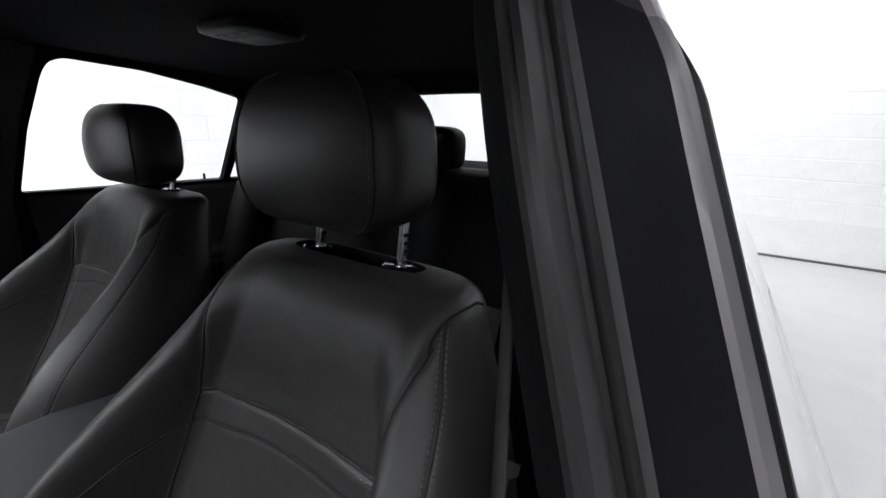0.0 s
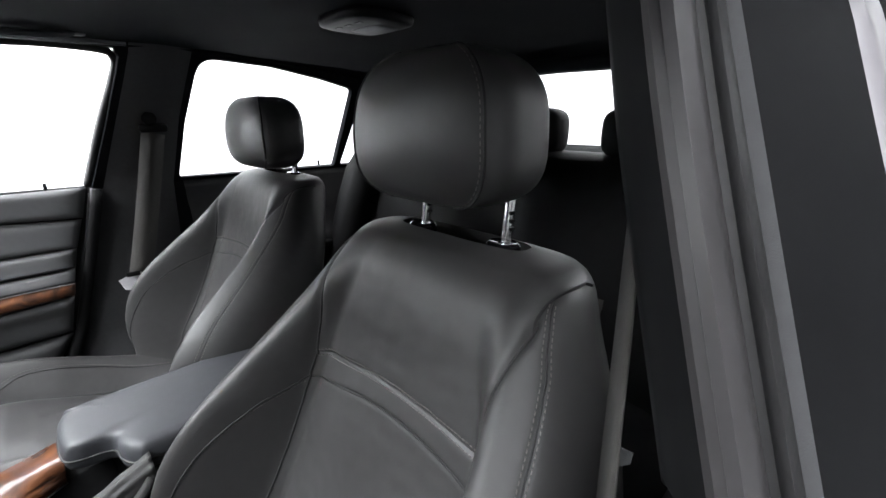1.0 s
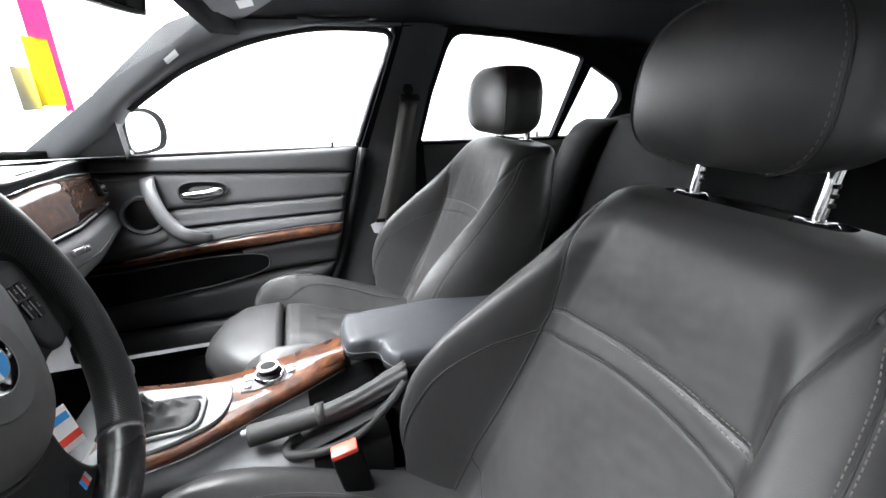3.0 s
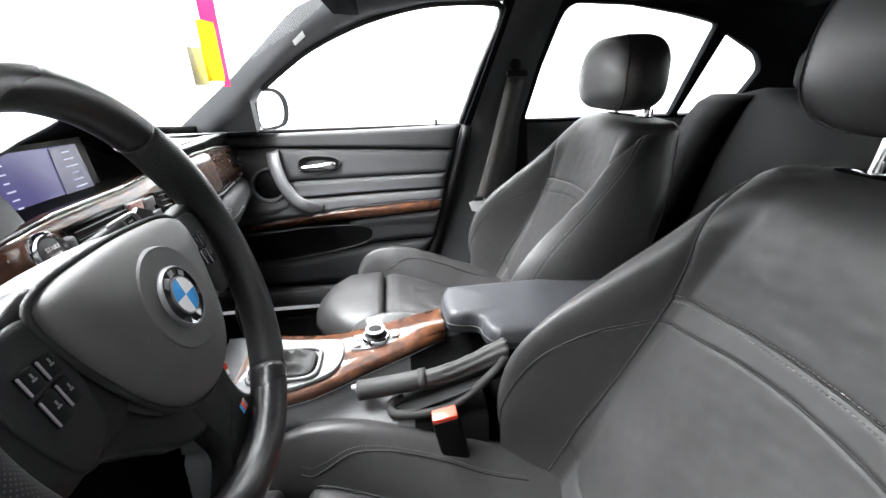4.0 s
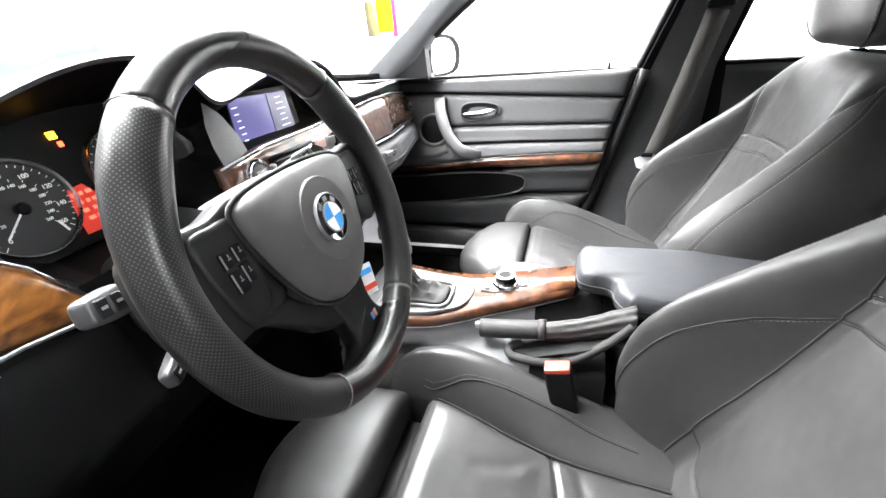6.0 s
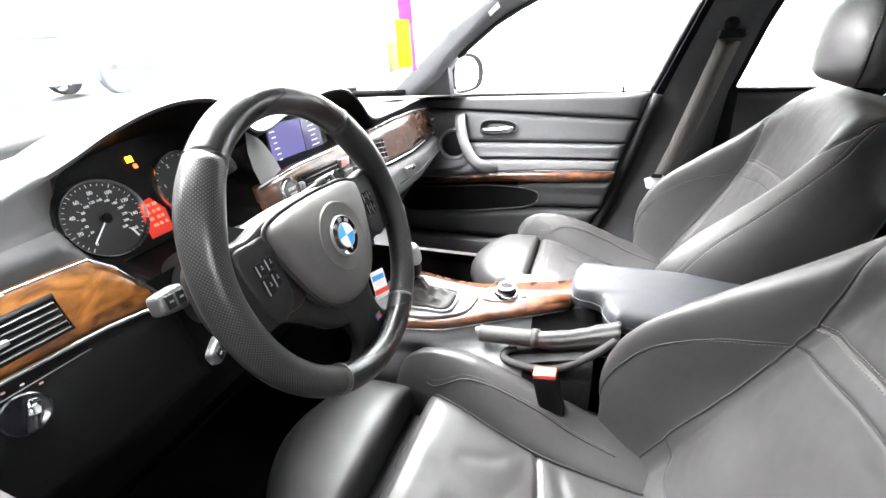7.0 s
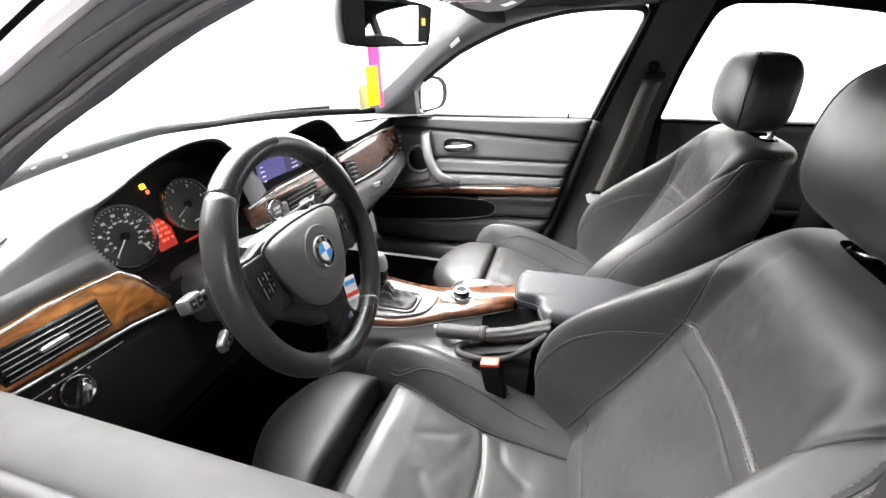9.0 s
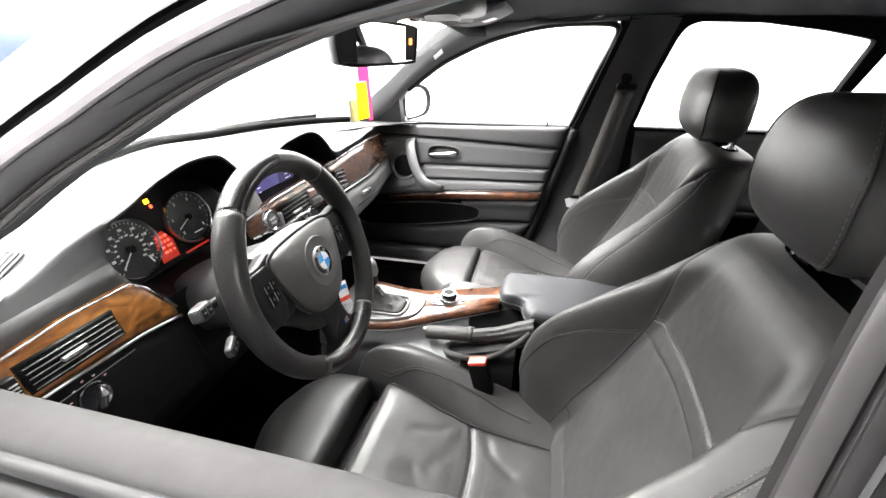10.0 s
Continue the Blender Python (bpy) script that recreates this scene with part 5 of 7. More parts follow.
# ---- seat belts ----


def belt(side):
    b = thing("seat_belt", "black webbing seat belt hanging on the centre pillar", "seat belt", (side * 0.62, 0.15, 0.7), group="front seat belts")
    top, low = Vector((0.600, 0.162, 1.082)), Vector((0.600, 0.252, 0.722))
    if side < 0:
        top, low = Vector((-0.585, 0.135, 1.12)), Vector((-0.632, 0.205, 0.50))
    rows = []
    for k in range(15):
        f = k / 14
        c = top.lerp(low, f) + Vector((-side * 0.012 * math.sin(math.pi * f) if side > 0 else 0, 0, 0))
        wv = Vector((0, 0.0245, 0.005)) if side > 0 else Vector((math.cos(radians(-58 + 20 * f)), math.sin(radians(-58 + 20 * f)), 0)) * 0.016
        rows.append([c - wv, c - wv + Vector((-side * 0.0018, 0, 0)), c + wv + Vector((-side * 0.0018, 0, 0)), c + wv])
    part("webbing", rings(rows, name="webbing"), BELT, b, "dark grey woven webbing")
    if side > 0:
        part("anchor", box(top.x - side * 0.006, top.y - 0.002, top.z + 0.012, 0.016, 0.062, 0.02, 0.007, 3), BLACK, b, "black upper belt guide")
        part("anchor_bolt", lathe([(0.016, -0.01), (0.016, 0.006), (0.01, 0.010), (0.002, 0.011)], Matrix.Translation((top.x - side * 0.002, top.y + 0.004, top.z + 0.035)) @ Matrix.Rotation(-side * math.pi / 2, 4, "Y"), 16, name="anchor_bolt"), BLACK, b)
    tm = frame_at((0.590, 0.262, 0.716), (-1, -0.2, 0.25), (0.2, 0.35, 1)) if side > 0 else frame_at((-0.600, 0.146, 0.890), (-0.2, 0.75, 0.55), (0.0, -0.5, 1))
    ls = 1.7 if side > 0 else 0.5
    part("latch_plate", disc_plate([(x * ls, y * ls) for x, y in ((-0.02, 0.012), (0.02, 0.012), (0.02, -0.004), (0.009, -0.012), (0.009, -0.032), (-0.009, -0.032), (-0.009, -0.012), (-0.02, -0.004))], tm, 0.002, name="latch_plate"), BRIGHTPLATE if side > 0 else PLASTIC, b, "bright metal latch plate")
    if side > 0:
        part("stop_button", box(0.588, 0.268, 0.735, 0.006, 0.03, 0.012, 0.002), BLACK, b)
    return b


belt(1)
belt(-1)
for bx in (-0.30, 0.16):
    rb = thing("rear_seat_belt", "black rear seat belt lying on the bench back", "seat belt", (bx, -0.5, 0.55), group="rear seat belts")
    rows = []
    for k in range(12):
        f = k / 11
        c = Vector((bx - 0.02 * f, -0.60 + 0.22 * f, 1.035 - 0.45 * f)) + Vector((0, 0.012, 0.008))
        rows.append([c + Vector((-0.022, 0, 0)), c + Vector((-0.022, 0.002, 0.001)), c + Vector((0.022, 0.002, 0.001)), c + Vector((0.022, 0, 0))])
    part("webbing", rings(rows, name="webbing"), BELT, rb)
    part("belt_guide", box(bx, -0.615, 1.045, 0.07, 0.05, 0.025, 0.008, 3), BLACK, rb)

# ---- dashboard ----
FX = [(-0.75, 0.865), (-0.65, 0.868), (-0.47, 0.872), (-0.25, 0.875), (0.0, 0.89), (0.3, 0.92), (0.6, 0.985), (0.8, 1.05)]


def fascia_y(x):
    return float(np.interp(x, [p[0] for p in FX], [p[1] for p in FX]))


def on_fascia(x, z, off=0.0):
    return Vector((x, fascia_y(x) + 0.2 * (z - 0.95) - off, z))


TOPX = [-0.68, -0.62, -0.575, -0.515, -0.447, -0.376, -0.315, -0.285, -0.262, -0.235, -0.20, -0.16, -0.116, -0.03, 0.02, 0.055, 0.085, 0.12, 0.20, 0.40, 0.68]
TOPZ = [0.990, 1.008, 1.021, 1.045, 1.075, 1.091, 1.088, 1.066, 1.041, 1.037, 1.045, 1.053, 1.062, 1.064, 1.050, 1.026, 0.998, 0.986, 0.982, 0.976, 0.955]
RECX = [-0.68, -0.515, -0.500, -0.484, -0.26, -0.235, -0.215, -0.19, 0.04, 0.075, 0.11, 0.68]
RECV = [0.0, 0.0, 0.5, 1.0, 1.0, 0.8, 0.85, 0.85, 0.80, 0.4, 0.0, 0.0]
FTX = [-0.68, -0.505, -0.475, -0.44, -0.33, -0.295, -0.27, 0.0, 0.2, 0.45, 0.68]
FTZ = [0.974, 0.974, 0.928, 0.908, 0.908, 0.925, 0.955, 0.955, 0.962, 0.952, 0.93]
HOOD = smooth_curve(list(zip(TOPX, TOPZ)), 400)
dash = thing("dashboard", "charcoal dashboard with burl wood trim", "dashboard", (0, 1.1, 0.5))
rows = []
for k in range(273):
    x = -0.68 + 1.36 * k / 272
    fy = fascia_y(x)
    g = float(np.interp(x, HOOD[:, 0], HOOD[:, 1]))
    r = float(np.interp(x, RECX, RECV))
    ft = float(np.interp(x, FTX, FTZ))
    yb = 1.285 - 0.215 * (x / 0.655) ** 2
    zb = foot_z(x)
    lip = fy - 0.006
    k9 = min(1.0, max(0.0, (-0.46 - x) / 0.10))
    sb = 0.034 * k9 * k9 * (3 - 2 * k9)
    prof = [(yb, zb), (yb - 0.10, zb + (g - zb) * 0.28), (yb - 0.2, zb + (g - zb) * 0.60), (lip + 0.10, zb + (g - zb) * 0.85), (lip + 0.05 + 0.5 * sb, g - 0.005), (lip + 0.018 + sb, g), (lip + 0.004 + sb, g - 0.001), (lip + sb, g - 0.004), (lip + 0.003 * (1 - k9) + 0.94 * sb, g - 0.008),
            (lip + 0.004 * (1 - k9) + 0.02 * r + 0.72 * sb, g - 0.010 - 0.3 * (1 - r) * (g - ft)), (lip + 0.012 * (1 - k9) + 0.085 * r + 0.45 * sb, g - 0.02 - 0.15 * (g - ft) - 0.35 * (1 - r) * (g - ft)), (lip + 0.012 * (1 - 0.6 * k9) + 0.078 * r + 0.25 * sb, ft + 0.02 + 0.1 * (1 - r) * (g - ft)), (lip + 0.012 + 0.02 * r, ft + 0.004),
            (fy + 0.2 * (ft - 0.95) + 0.004, ft - 0.002), (fy - 0.004, 0.92), (fy - 0.015, 0.88), (fy - 0.018, 0.82), (fy + 0.0, 0.775), (fy + 0.07, 0.66), (fy + 0.22, 0.58), (fy + 0.36, 0.52)]
    rows.append([Vector((x, y, z)) for y, z in prof])
part("dash_pad", rings([r[:9] for r in rows], closed=False, name="dash_pad", sharp=60), DASHTOP, dash, "charcoal soft dash top with two hoods")
cut = int((0.68 - 0.496) / 1.36 * 272)
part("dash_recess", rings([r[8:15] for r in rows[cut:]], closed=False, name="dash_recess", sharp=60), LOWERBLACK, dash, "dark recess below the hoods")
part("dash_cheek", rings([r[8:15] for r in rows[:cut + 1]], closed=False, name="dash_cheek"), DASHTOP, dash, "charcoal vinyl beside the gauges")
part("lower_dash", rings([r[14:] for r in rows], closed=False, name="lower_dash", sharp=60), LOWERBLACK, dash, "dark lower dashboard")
# wood trims
for nm, tp, bt in (("wood_trim", [(-0.668, 0.968), (-0.586, 0.972), (-0.508, 0.968), (-0.492, 0.952), (-0.468, 0.908)], [(-0.668, 0.915), (-0.60, 0.910), (-0.525, 0.904), (-0.49, 0.898), (-0.468, 0.893)]),
                   ("wood_trim", [(-0.280, 0.960), (-0.19, 0.966), (-0.058, 0.963), (0.05, 0.963)], [(-0.284, 0.925), (-0.2, 0.913), (-0.143, 0.908), (0.05, 0.888)]),
                   ("wood_trim", [(0.05, 0.963), (0.227, 0.962), (0.40, 0.950), (0.60, 0.925)], [(0.05, 0.888), (0.151, 0.877), (0.29, 0.866), (0.52, 0.850), (0.62, 0.845)])):
    part(nm, pad(tp, bt, on_fascia, 0.006, 0.008, 60, 9, 0.25, name=nm), LITWOOD if tp[0][0] < -0.5 else WOOD, dash, "glossy brown burl wood trim")
    part("trim_line", tube([on_fascia(x, z, 0.0045) for x, z in tp], 0.0016, 6, name="trim_line"), ALU, dash)
    part("trim_line", tube([on_fascia(x, z, 0.0045) for x, z in bt], 0.0022, 6, name="trim_line"), ALU, dash, "thin aluminium line below the wood")


def vent(x0, x1, zt0, zt1, zb0, zb1, slats, off, name, knob=True):
    """An air vent with slats between its corner heights at x0 and x1."""
    v = part(name, pad([(x0, zt0), (x1, zt1)], [(x0, zb0), (x1, zb1)], lambda a, b, o: on_fascia(a, b, off + o), 0.0, 0.004, 8, 5, 0, name=name), BLACK, dash, "black air vent with slats")
    corners = [(x0, zt0), (x1, zt1), (x1, zb1), (x0, zb0)]
    part("bezel", tube([on_fascia(x, z, off + 0.003) for x, z in corners], 0.0028, 6, closed=True, name="bezel"), BLACK, v)
    for k in range(slats):
        f = (k + 0.5) / slats
        a, b = on_fascia(x0 + 0.003, zt0 + (zb0 - zt0) * f, off + 0.004), on_fascia(x1 - 0.003, zt1 + (zb1 - zt1) * f, off + 0.004)
        part("slat", sweep([a, a.lerp(b, 0.5), b], [(-0.0003, -0.002), (0.0003, -0.002), (0.0003, 0.002), (-0.0003, 0.002)], (0, 0, 1), name="slat"), BLACK, v)
        part("slat_edge", tube([a + Vector((0, -0.0042, 0)), a.lerp(b, 0.5) + Vector((0, -0.0042, 0)), b + Vector((0, -0.0042, 0))], 0.0006, 6, name="slat_edge"), SATIN, v)
    if knob:
        c = on_fascia(x0 + (x1 - x0) * 0.46, (zt0 + zt1 + zb0 + zb1) / 4 + 0.0005, off + 0.009)
        part("vent_tab", box(c.x, c.y, c.z, abs(x1 - x0) * 0.26, 0.006, 0.005, 0.0015), ALU, v, "bright vent tab")
    return v


vent(-0.650, -0.548, 0.958, 0.955, 0.928, 0.924, 5, 0.008, "side_vent")
vent(-0.198, -0.092, 0.950, 0.946, 0.908, 0.904, 5, 0.009, "centre_vent")
vent(-0.012, 0.022, 0.941, 0.938, 0.900, 0.897, 5, 0.009, "centre_vent", False)
vent(0.06, 0.112, 0.945, 0.938, 0.903, 0.894, 4, 0.009, "passenger_vent", False)
vent(0.545, 0.60, 0.920, 0.908, 0.878, 0.870, 4, 0.009, "end_vent")
vw = part("vent_wheel", box(-0.661, on_fascia(-0.661, 0.938).y - 0.011, 0.938, 0.013, 0.012, 0.038, 0.004, 2), BLACK, dash, "dark vent thumb wheel")
for k in range(6):
    part("wheel_rib", box(-0.661, on_fascia(-0.661, 0.938).y - 0.0175, 0.927 + 0.0044 * k, 0.008, 0.002, 0.0016, 0.0005, 1), ALU, vw)
c = on_fascia(-0.204, 0.928, 0.012)
part("vent_wheel", box(c.x, c.y, c.z, 0.010, 0.010, 0.034, 0.003, 2, Matrix.Rotation(-0.10, 4, "Y")), SATIN, dash, "satin grey vent thumb wheel")
part("climate_panel", pad([(-0.088, 0.950), (-0.018, 0.944)], [(-0.084, 0.904), (-0.014, 0.899)], on_fascia, 0.012, 0.004, 10, 6, 0.1, name="climate_panel"), PLASTIC_MID, dash, "grey button panel beside the vent")
for i in range(2):
    for j in range(2):
        bx, bz = -0.068 + 0.033 * i + 0.002 * j, 0.937 - 0.020 * j - 0.003 * i
        c = on_fascia(bx, bz, 0.0125)
        part("button", box(c.x, c.y - 0.001, c.z, 0.027, 0.005, 0.014, 0.0015), SATIN if (i, j) != (0, 0) else PALEPINK, dash)
c = on_fascia(-0.006, 0.893, 0.012)
part("hazard_button", box(c.x, c.y, c.z, 0.022, 0.005, 0.008, 0.0015), RED, dash, "red hazard button")
# start button
stm = frame_at(on_fascia(-0.229, 0.938, 0.009), (0, -1, 0.2))
sb = part("start_button", lathe([(0.0205, -0.006), (0.0205, 0.003), (0.018, 0.006), (0.0155, 0.004), (0.015, 0.0)], stm, 28, name="start_button"), CHROME, dash, "round chrome-ringed start button")
part("button_cap", lathe([(0.0148, 0.0), (0.014, 0.004), (0.006, 0.0055), (0.001, 0.0055)], stm, 24, name="button_cap"), PLASTIC_MID, sb)
part("lettering", text_mesh("START", 0.0062, stm @ Matrix.Translation((0, 0.003, 0.0062))), WHITE, sb)
part("lettering", text_mesh("STOP", 0.0062, stm @ Matrix.Translation((0, -0.005, 0.0062))), WHITE, sb)
# glovebox face and lower driver panel
part("glove_panel", pad([(0.06, 0.874), (0.151, 0.868), (0.29, 0.856), (0.52, 0.836), (0.66, 0.826)], [(0.06, 0.80), (0.29, 0.79), (0.52, 0.782), (0.66, 0.775)], on_fascia, 0.010, 0.008, 40, 8, 0.2, name="glove_panel"), PLASTIC, dash, "grey glovebox panel")
c = on_fascia(0.215, 0.842, 0.016)
part("glove_handle", box(c.x, c.y, c.z, 0.055, 0.008, 0.012, 0.003, 2, Matrix.Rotation(0.13, 4, "Y")), ALU, dash, "bright glovebox catch")
part("glove_line", tube([on_fascia(x, z, 0.012) for x, z in ((0.14, 0.826), (0.3, 0.812), (0.5, 0.80), (0.62, 0.793))], 0.0015, 6, name="glove_line"), SEAM, dash)
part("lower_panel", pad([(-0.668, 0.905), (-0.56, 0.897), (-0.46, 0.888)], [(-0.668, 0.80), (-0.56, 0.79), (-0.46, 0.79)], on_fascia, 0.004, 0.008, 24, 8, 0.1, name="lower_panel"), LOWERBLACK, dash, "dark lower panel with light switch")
lm = frame_at(on_fascia(-0.607, 0.880, 0.008), (0, -1, 0.25))
lk = part("light_switch", lathe([(0.0175, -0.006), (0.0175, 0.001), (0.0162, 0.002), (0.0150, 0.001), (0.004, 0.001)], lm, 30, name="light_switch"), PIANO, dash, "round black headlight switch")
part("switch_knob", box(0, 0, 0.008, 0.009, 0.028, 0.014, 0.003, 3, name="switch_knob"), PIANO, lk, m=lm @ Matrix.Rotation(-0.5, 4, "Z"))
part("switch_cap", box(0, 0.006, 0.0155, 0.0085, 0.011, 0.002, 0.0008, 2, name="switch_cap"), CHROME, lk, m=lm @ Matrix.Rotation(-0.5, 4, "Z"))
for k in range(5):
    a = math.pi * (0.85 - 0.16 * k)
    part("switch_mark", box(0, 0, 0, 0.0028, 0.0014, 0.0006, 0, name="switch_mark"), BRIGHTPLATE if k % 2 else PALEPINK, lk, m=lm @ Matrix.Translation((0.0245 * math.cos(a), 0.0245 * math.sin(a), 0.0)))
part("switch_line", tube([on_fascia(-0.655 + 0.11 * t, 0.900 - 0.004 * t, 0.0065) for t in [k / 14 for k in range(15)]], 0.0005, 5, name="switch_line"), SATIN, lk)
# side demister vent on top
part("demister_vent", box(-0.577, 0.950, 1.014, 0.060, 0.034, 0.010, 0.003, 2, Matrix.Rotation(0.3, 4, "Z") @ Matrix.Rotation(-0.28, 4, "Y")), BLACK, dash, "black demister vent")
for k in range(4):
    part("demister_slat", box(-0.577, 0.938 + 0.008 * k, 1.0195, 0.052, 0.003, 0.003, 0.001, 1, Matrix.Rotation(0.3, 4, "Z") @ Matrix.Rotation(-0.28, 4, "Y")), PLASTIC, dash)
# central screen
scm = frame_at((-0.112, 0.930, 0.990), (0, -1, 0.14))
scr = part("screen", disc_plate([(-0.082, -0.036), (0.082, -0.036), (0.084, 0.036), (-0.06, 0.040)], scm, 0.008, name="screen"), BLACK, dash, "wide dark screen in its hood")
part("display", disc_plate([(-0.071, -0.030), (0.062, -0.030), (0.060, 0.029), (-0.060, 0.034)], scm @ Matrix.Translation((0, 0, 0.0015)), 0.001, name="display"), SCREEN, scr, "blue-violet lit display")
part("display_pane", disc_plate([(0.012, -0.028), (0.064, -0.028), (0.066, 0.029), (0.02, 0.029)], scm @ Matrix.Translation((0, 0, 0.0028)), 0.0006, name="display_pane"), SCREEN2, scr)
for k in range(6):
    part("display_line", box(-0.055, 0.022 - 0.009 * k, 0.003, 0.011 - 0.002 * (k % 3), 0.0016, 0.0004, 0, name="display_line"), SCREENTEXT, scr, m=scm)
for k in range(6):
    part("display_line", box(0.042, 0.022 - 0.0085 * k, 0.0036, 0.013 + 0.004 * ((k * 7) % 3), 0.0014, 0.0004, 0, name="display_line"), SCREENTEXT, scr, m=scm)
CHEEK = [((-0.272, 0.874, 0.962), (-0.206, 0.893, 0.962)), ((-0.273, 0.880, 0.985), (-0.209, 0.898, 0.985)), ((-0.272, 0.883, 1.008), (-0.221, 0.901, 1.008)), ((-0.267, 0.884, 1.026), (-0.240, 0.896, 1.026)), ((-0.264, 0.884, 1.043), (-0.249, 0.891, 1.043))]
part("screen_cheek", rings([[Vector(a).lerp(Vector(b), k / 8) + Vector((0, -0.004 * math.sin(math.pi * k / 8), 0)) for k in range(9)] for a, b in CHEEK], closed=False, name="screen_cheek"), PLASTIC, dash, "grey cheek beside the screen")

# ---- instrument cluster ----
clus = thing("instrument_cluster", "two round black gauges with a red lit display", "instrument cluster", (-0.395, 0.95, 0.95))
CT = math.radians(14)
CN = Vector((0, -math.cos(CT), math.sin(CT)))
cm = frame_at((-0.395, 0.945, 0.985), CN)
part("face", disc_plate([(-0.115, -0.062), (0.15, -0.062), (0.155, 0.0), (0.10, 0.075), (0.02, 0.088), (-0.06, 0.07), (-0.11, 0.03)], cm, 0.01, name="face"), BLACK, clus, "dark cluster face")


def gauge(cx, cy, r, numbers, needle, name, label):
    gm = cm @ Matrix.Translation((cx, cy, 0.002))
    g = part(name, lathe([(r, -0.004), (r, 0.0), (r * 0.5, 0.0005), (0.002, 0.0005)], gm, 40, name=name), DIAL, clus, label)
    part("ring", lathe([(r + 0.003, -0.002), (r + 0.003, 0.005), (r + 0.0018, 0.0065), (r + 0.0004, 0.005), (r + 0.0004, 0.0)], gm, 40, name="ring"), ALU, g, "thin aluminium ring")
    n = len(numbers)
    ms = []
    for k in range((n - 1) * 4 + 1):
        a = math.radians(225 - 270 * k / ((n - 1) * 4))
        t = Matrix.Translation((0.92 * r * math.cos(a), 0.92 * r * math.sin(a), 0.001)) @ Matrix.Rotation(a, 4, "Z")
        b = box(0, 0, 0, 0.10 * r if k % 4 == 0 else 0.05 * r, 0.0006, 0.0004, 0, name="tick")
        b.transform(gm @ t)
        ms.append(b)
    part("ticks", joined(ms, "ticks"), DIALMARK, g)
    for k, txt in enumerate(numbers):
        a = math.radians(225 - 270 * k / (n - 1))
        part("numeral", text_mesh(txt, 0.135 * r if n > 6 else 0.17 * r, gm @ Matrix.Translation((0.73 * r * math.cos(a), 0.73 * r * math.sin(a), 0.0012))), DIALMARK, g)
    nd = box(0.34 * r, 0, 0, 0.80 * r, 0.0016, 0.001, 0.0004, name="needle")
    nd.transform(gm @ Matrix.Translation((0, 0, 0.004)) @ Matrix.Rotation(math.radians(needle), 4, "Z"))
    part("needle", nd, WHITE, g)
    part("hub", lathe([(0.14 * r, 0.0), (0.14 * r, 0.005), (0.1 * r, 0.0065), (0.001, 0.0065)], gm, 16, name="hub"), BLACK, g)
    return g, gm


g1, gm1 = gauge(-0.046, -0.0105, 0.0415, ["0", "20", "40", "60", "80", "100", "120", "140", "160"], 221, "speedometer", "black speedometer with white numerals")
ms = []
for k in range(14):
    a = math.radians(225 - 270 * k * 20 / 257)
    part("small_numeral", text_mesh(str(k * 20), 0.095 * 0.0415, gm1 @ Matrix.Translation((0.50 * 0.0415 * math.cos(a), 0.50 * 0.0415 * math.sin(a), 0.001))), DIALMARK, g1)
    b = box(0, 0, 0, 0.0022, 0.0005, 0.0003, 0, name="mark")
    b.transform(gm1 @ Matrix.Translation((0.62 * 0.0415 * math.cos(a), 0.62 * 0.0415 * math.sin(a), 0.001)) @ Matrix.Rotation(a, 4, "Z"))
    ms.append(b)
part("inner_scale", joined(ms, "inner_scale"), DIALMARK, g1)
b = box(0.012, -0.030, 0.0012, 0.002, 0.012, 0.0004, 0, name="fuel_mark")
b.transform(gm1 @ Matrix.Rotation(0.3, 4, "Z"))
part("fuel_mark", b, DIALMARK, g1)
g2, gm2 = gauge(0.064, -0.0045, 0.040, ["0", "1", "2", "3", "4", "5"], 205, "rev_counter", "black rev counter with white numerals")
b = box(0.006, -0.028, 0.0012, 0.018, 0.0016, 0.0004, 0, name="gauge_mark")
b.transform(gm2)
part("gauge_mark", b, DIALMARK, g2)
redd = part("red_display", disc_plate([(-0.016, -0.034), (0.014, -0.034), (0.017, -0.006), (0.006, 0.012), (-0.010, 0.010), (-0.014, -0.010)], cm @ Matrix.Translation((0.004, -0.018, 0.0025)), 0.001, name="red_display"), REDLIT, clus, "red lit trip display")
for k in range(4):
    for sxx, sww in ((-0.0075, 0.0045 + 0.0015 * (k % 2)), (-0.0005 + 0.001 * (k % 3), 0.0034), (0.0068, 0.0052 - 0.0008 * k)):
        part("segment_line", box(sxx + 0.0012 * k, 0.002 - 0.0082 * k, 0.003, sww, 0.0034, 0.0004, 0, name="segment_line"), REDTEXT, redd, m=cm @ Matrix.Translation((0.004, -0.016, 0)))
for (lx, ly, lw, lh), mt, nm in (((0.012, 0.042, 0.008, 0.007), AMBER, "warning_lamp"), ((0.015, 0.033, 0.0045, 0.005), REDLAMP, "warning_lamp"), ((0.055, -0.055, 0.05, 0.003), REDLIT, "warning_strip")):
    part(nm, box(lx, ly, 0.002, lw, lh, 0.001, 0.0004, 1, name=nm), mt, clus, m=cm)

# ---- steering wheel ----
WT = math.radians(17.3)
wheel = thing("steering_wheel", "black leather three-spoke steering wheel with thick rim", "steering wheel", (-0.359, 0.69, 0.94))
wm = frame_at((-0.366, 0.700, 0.943), (0.058, -math.cos(WT), math.sin(WT))) @ Matrix.Rotation(radians(-2.0), 4, "Z")
RR = 0.153


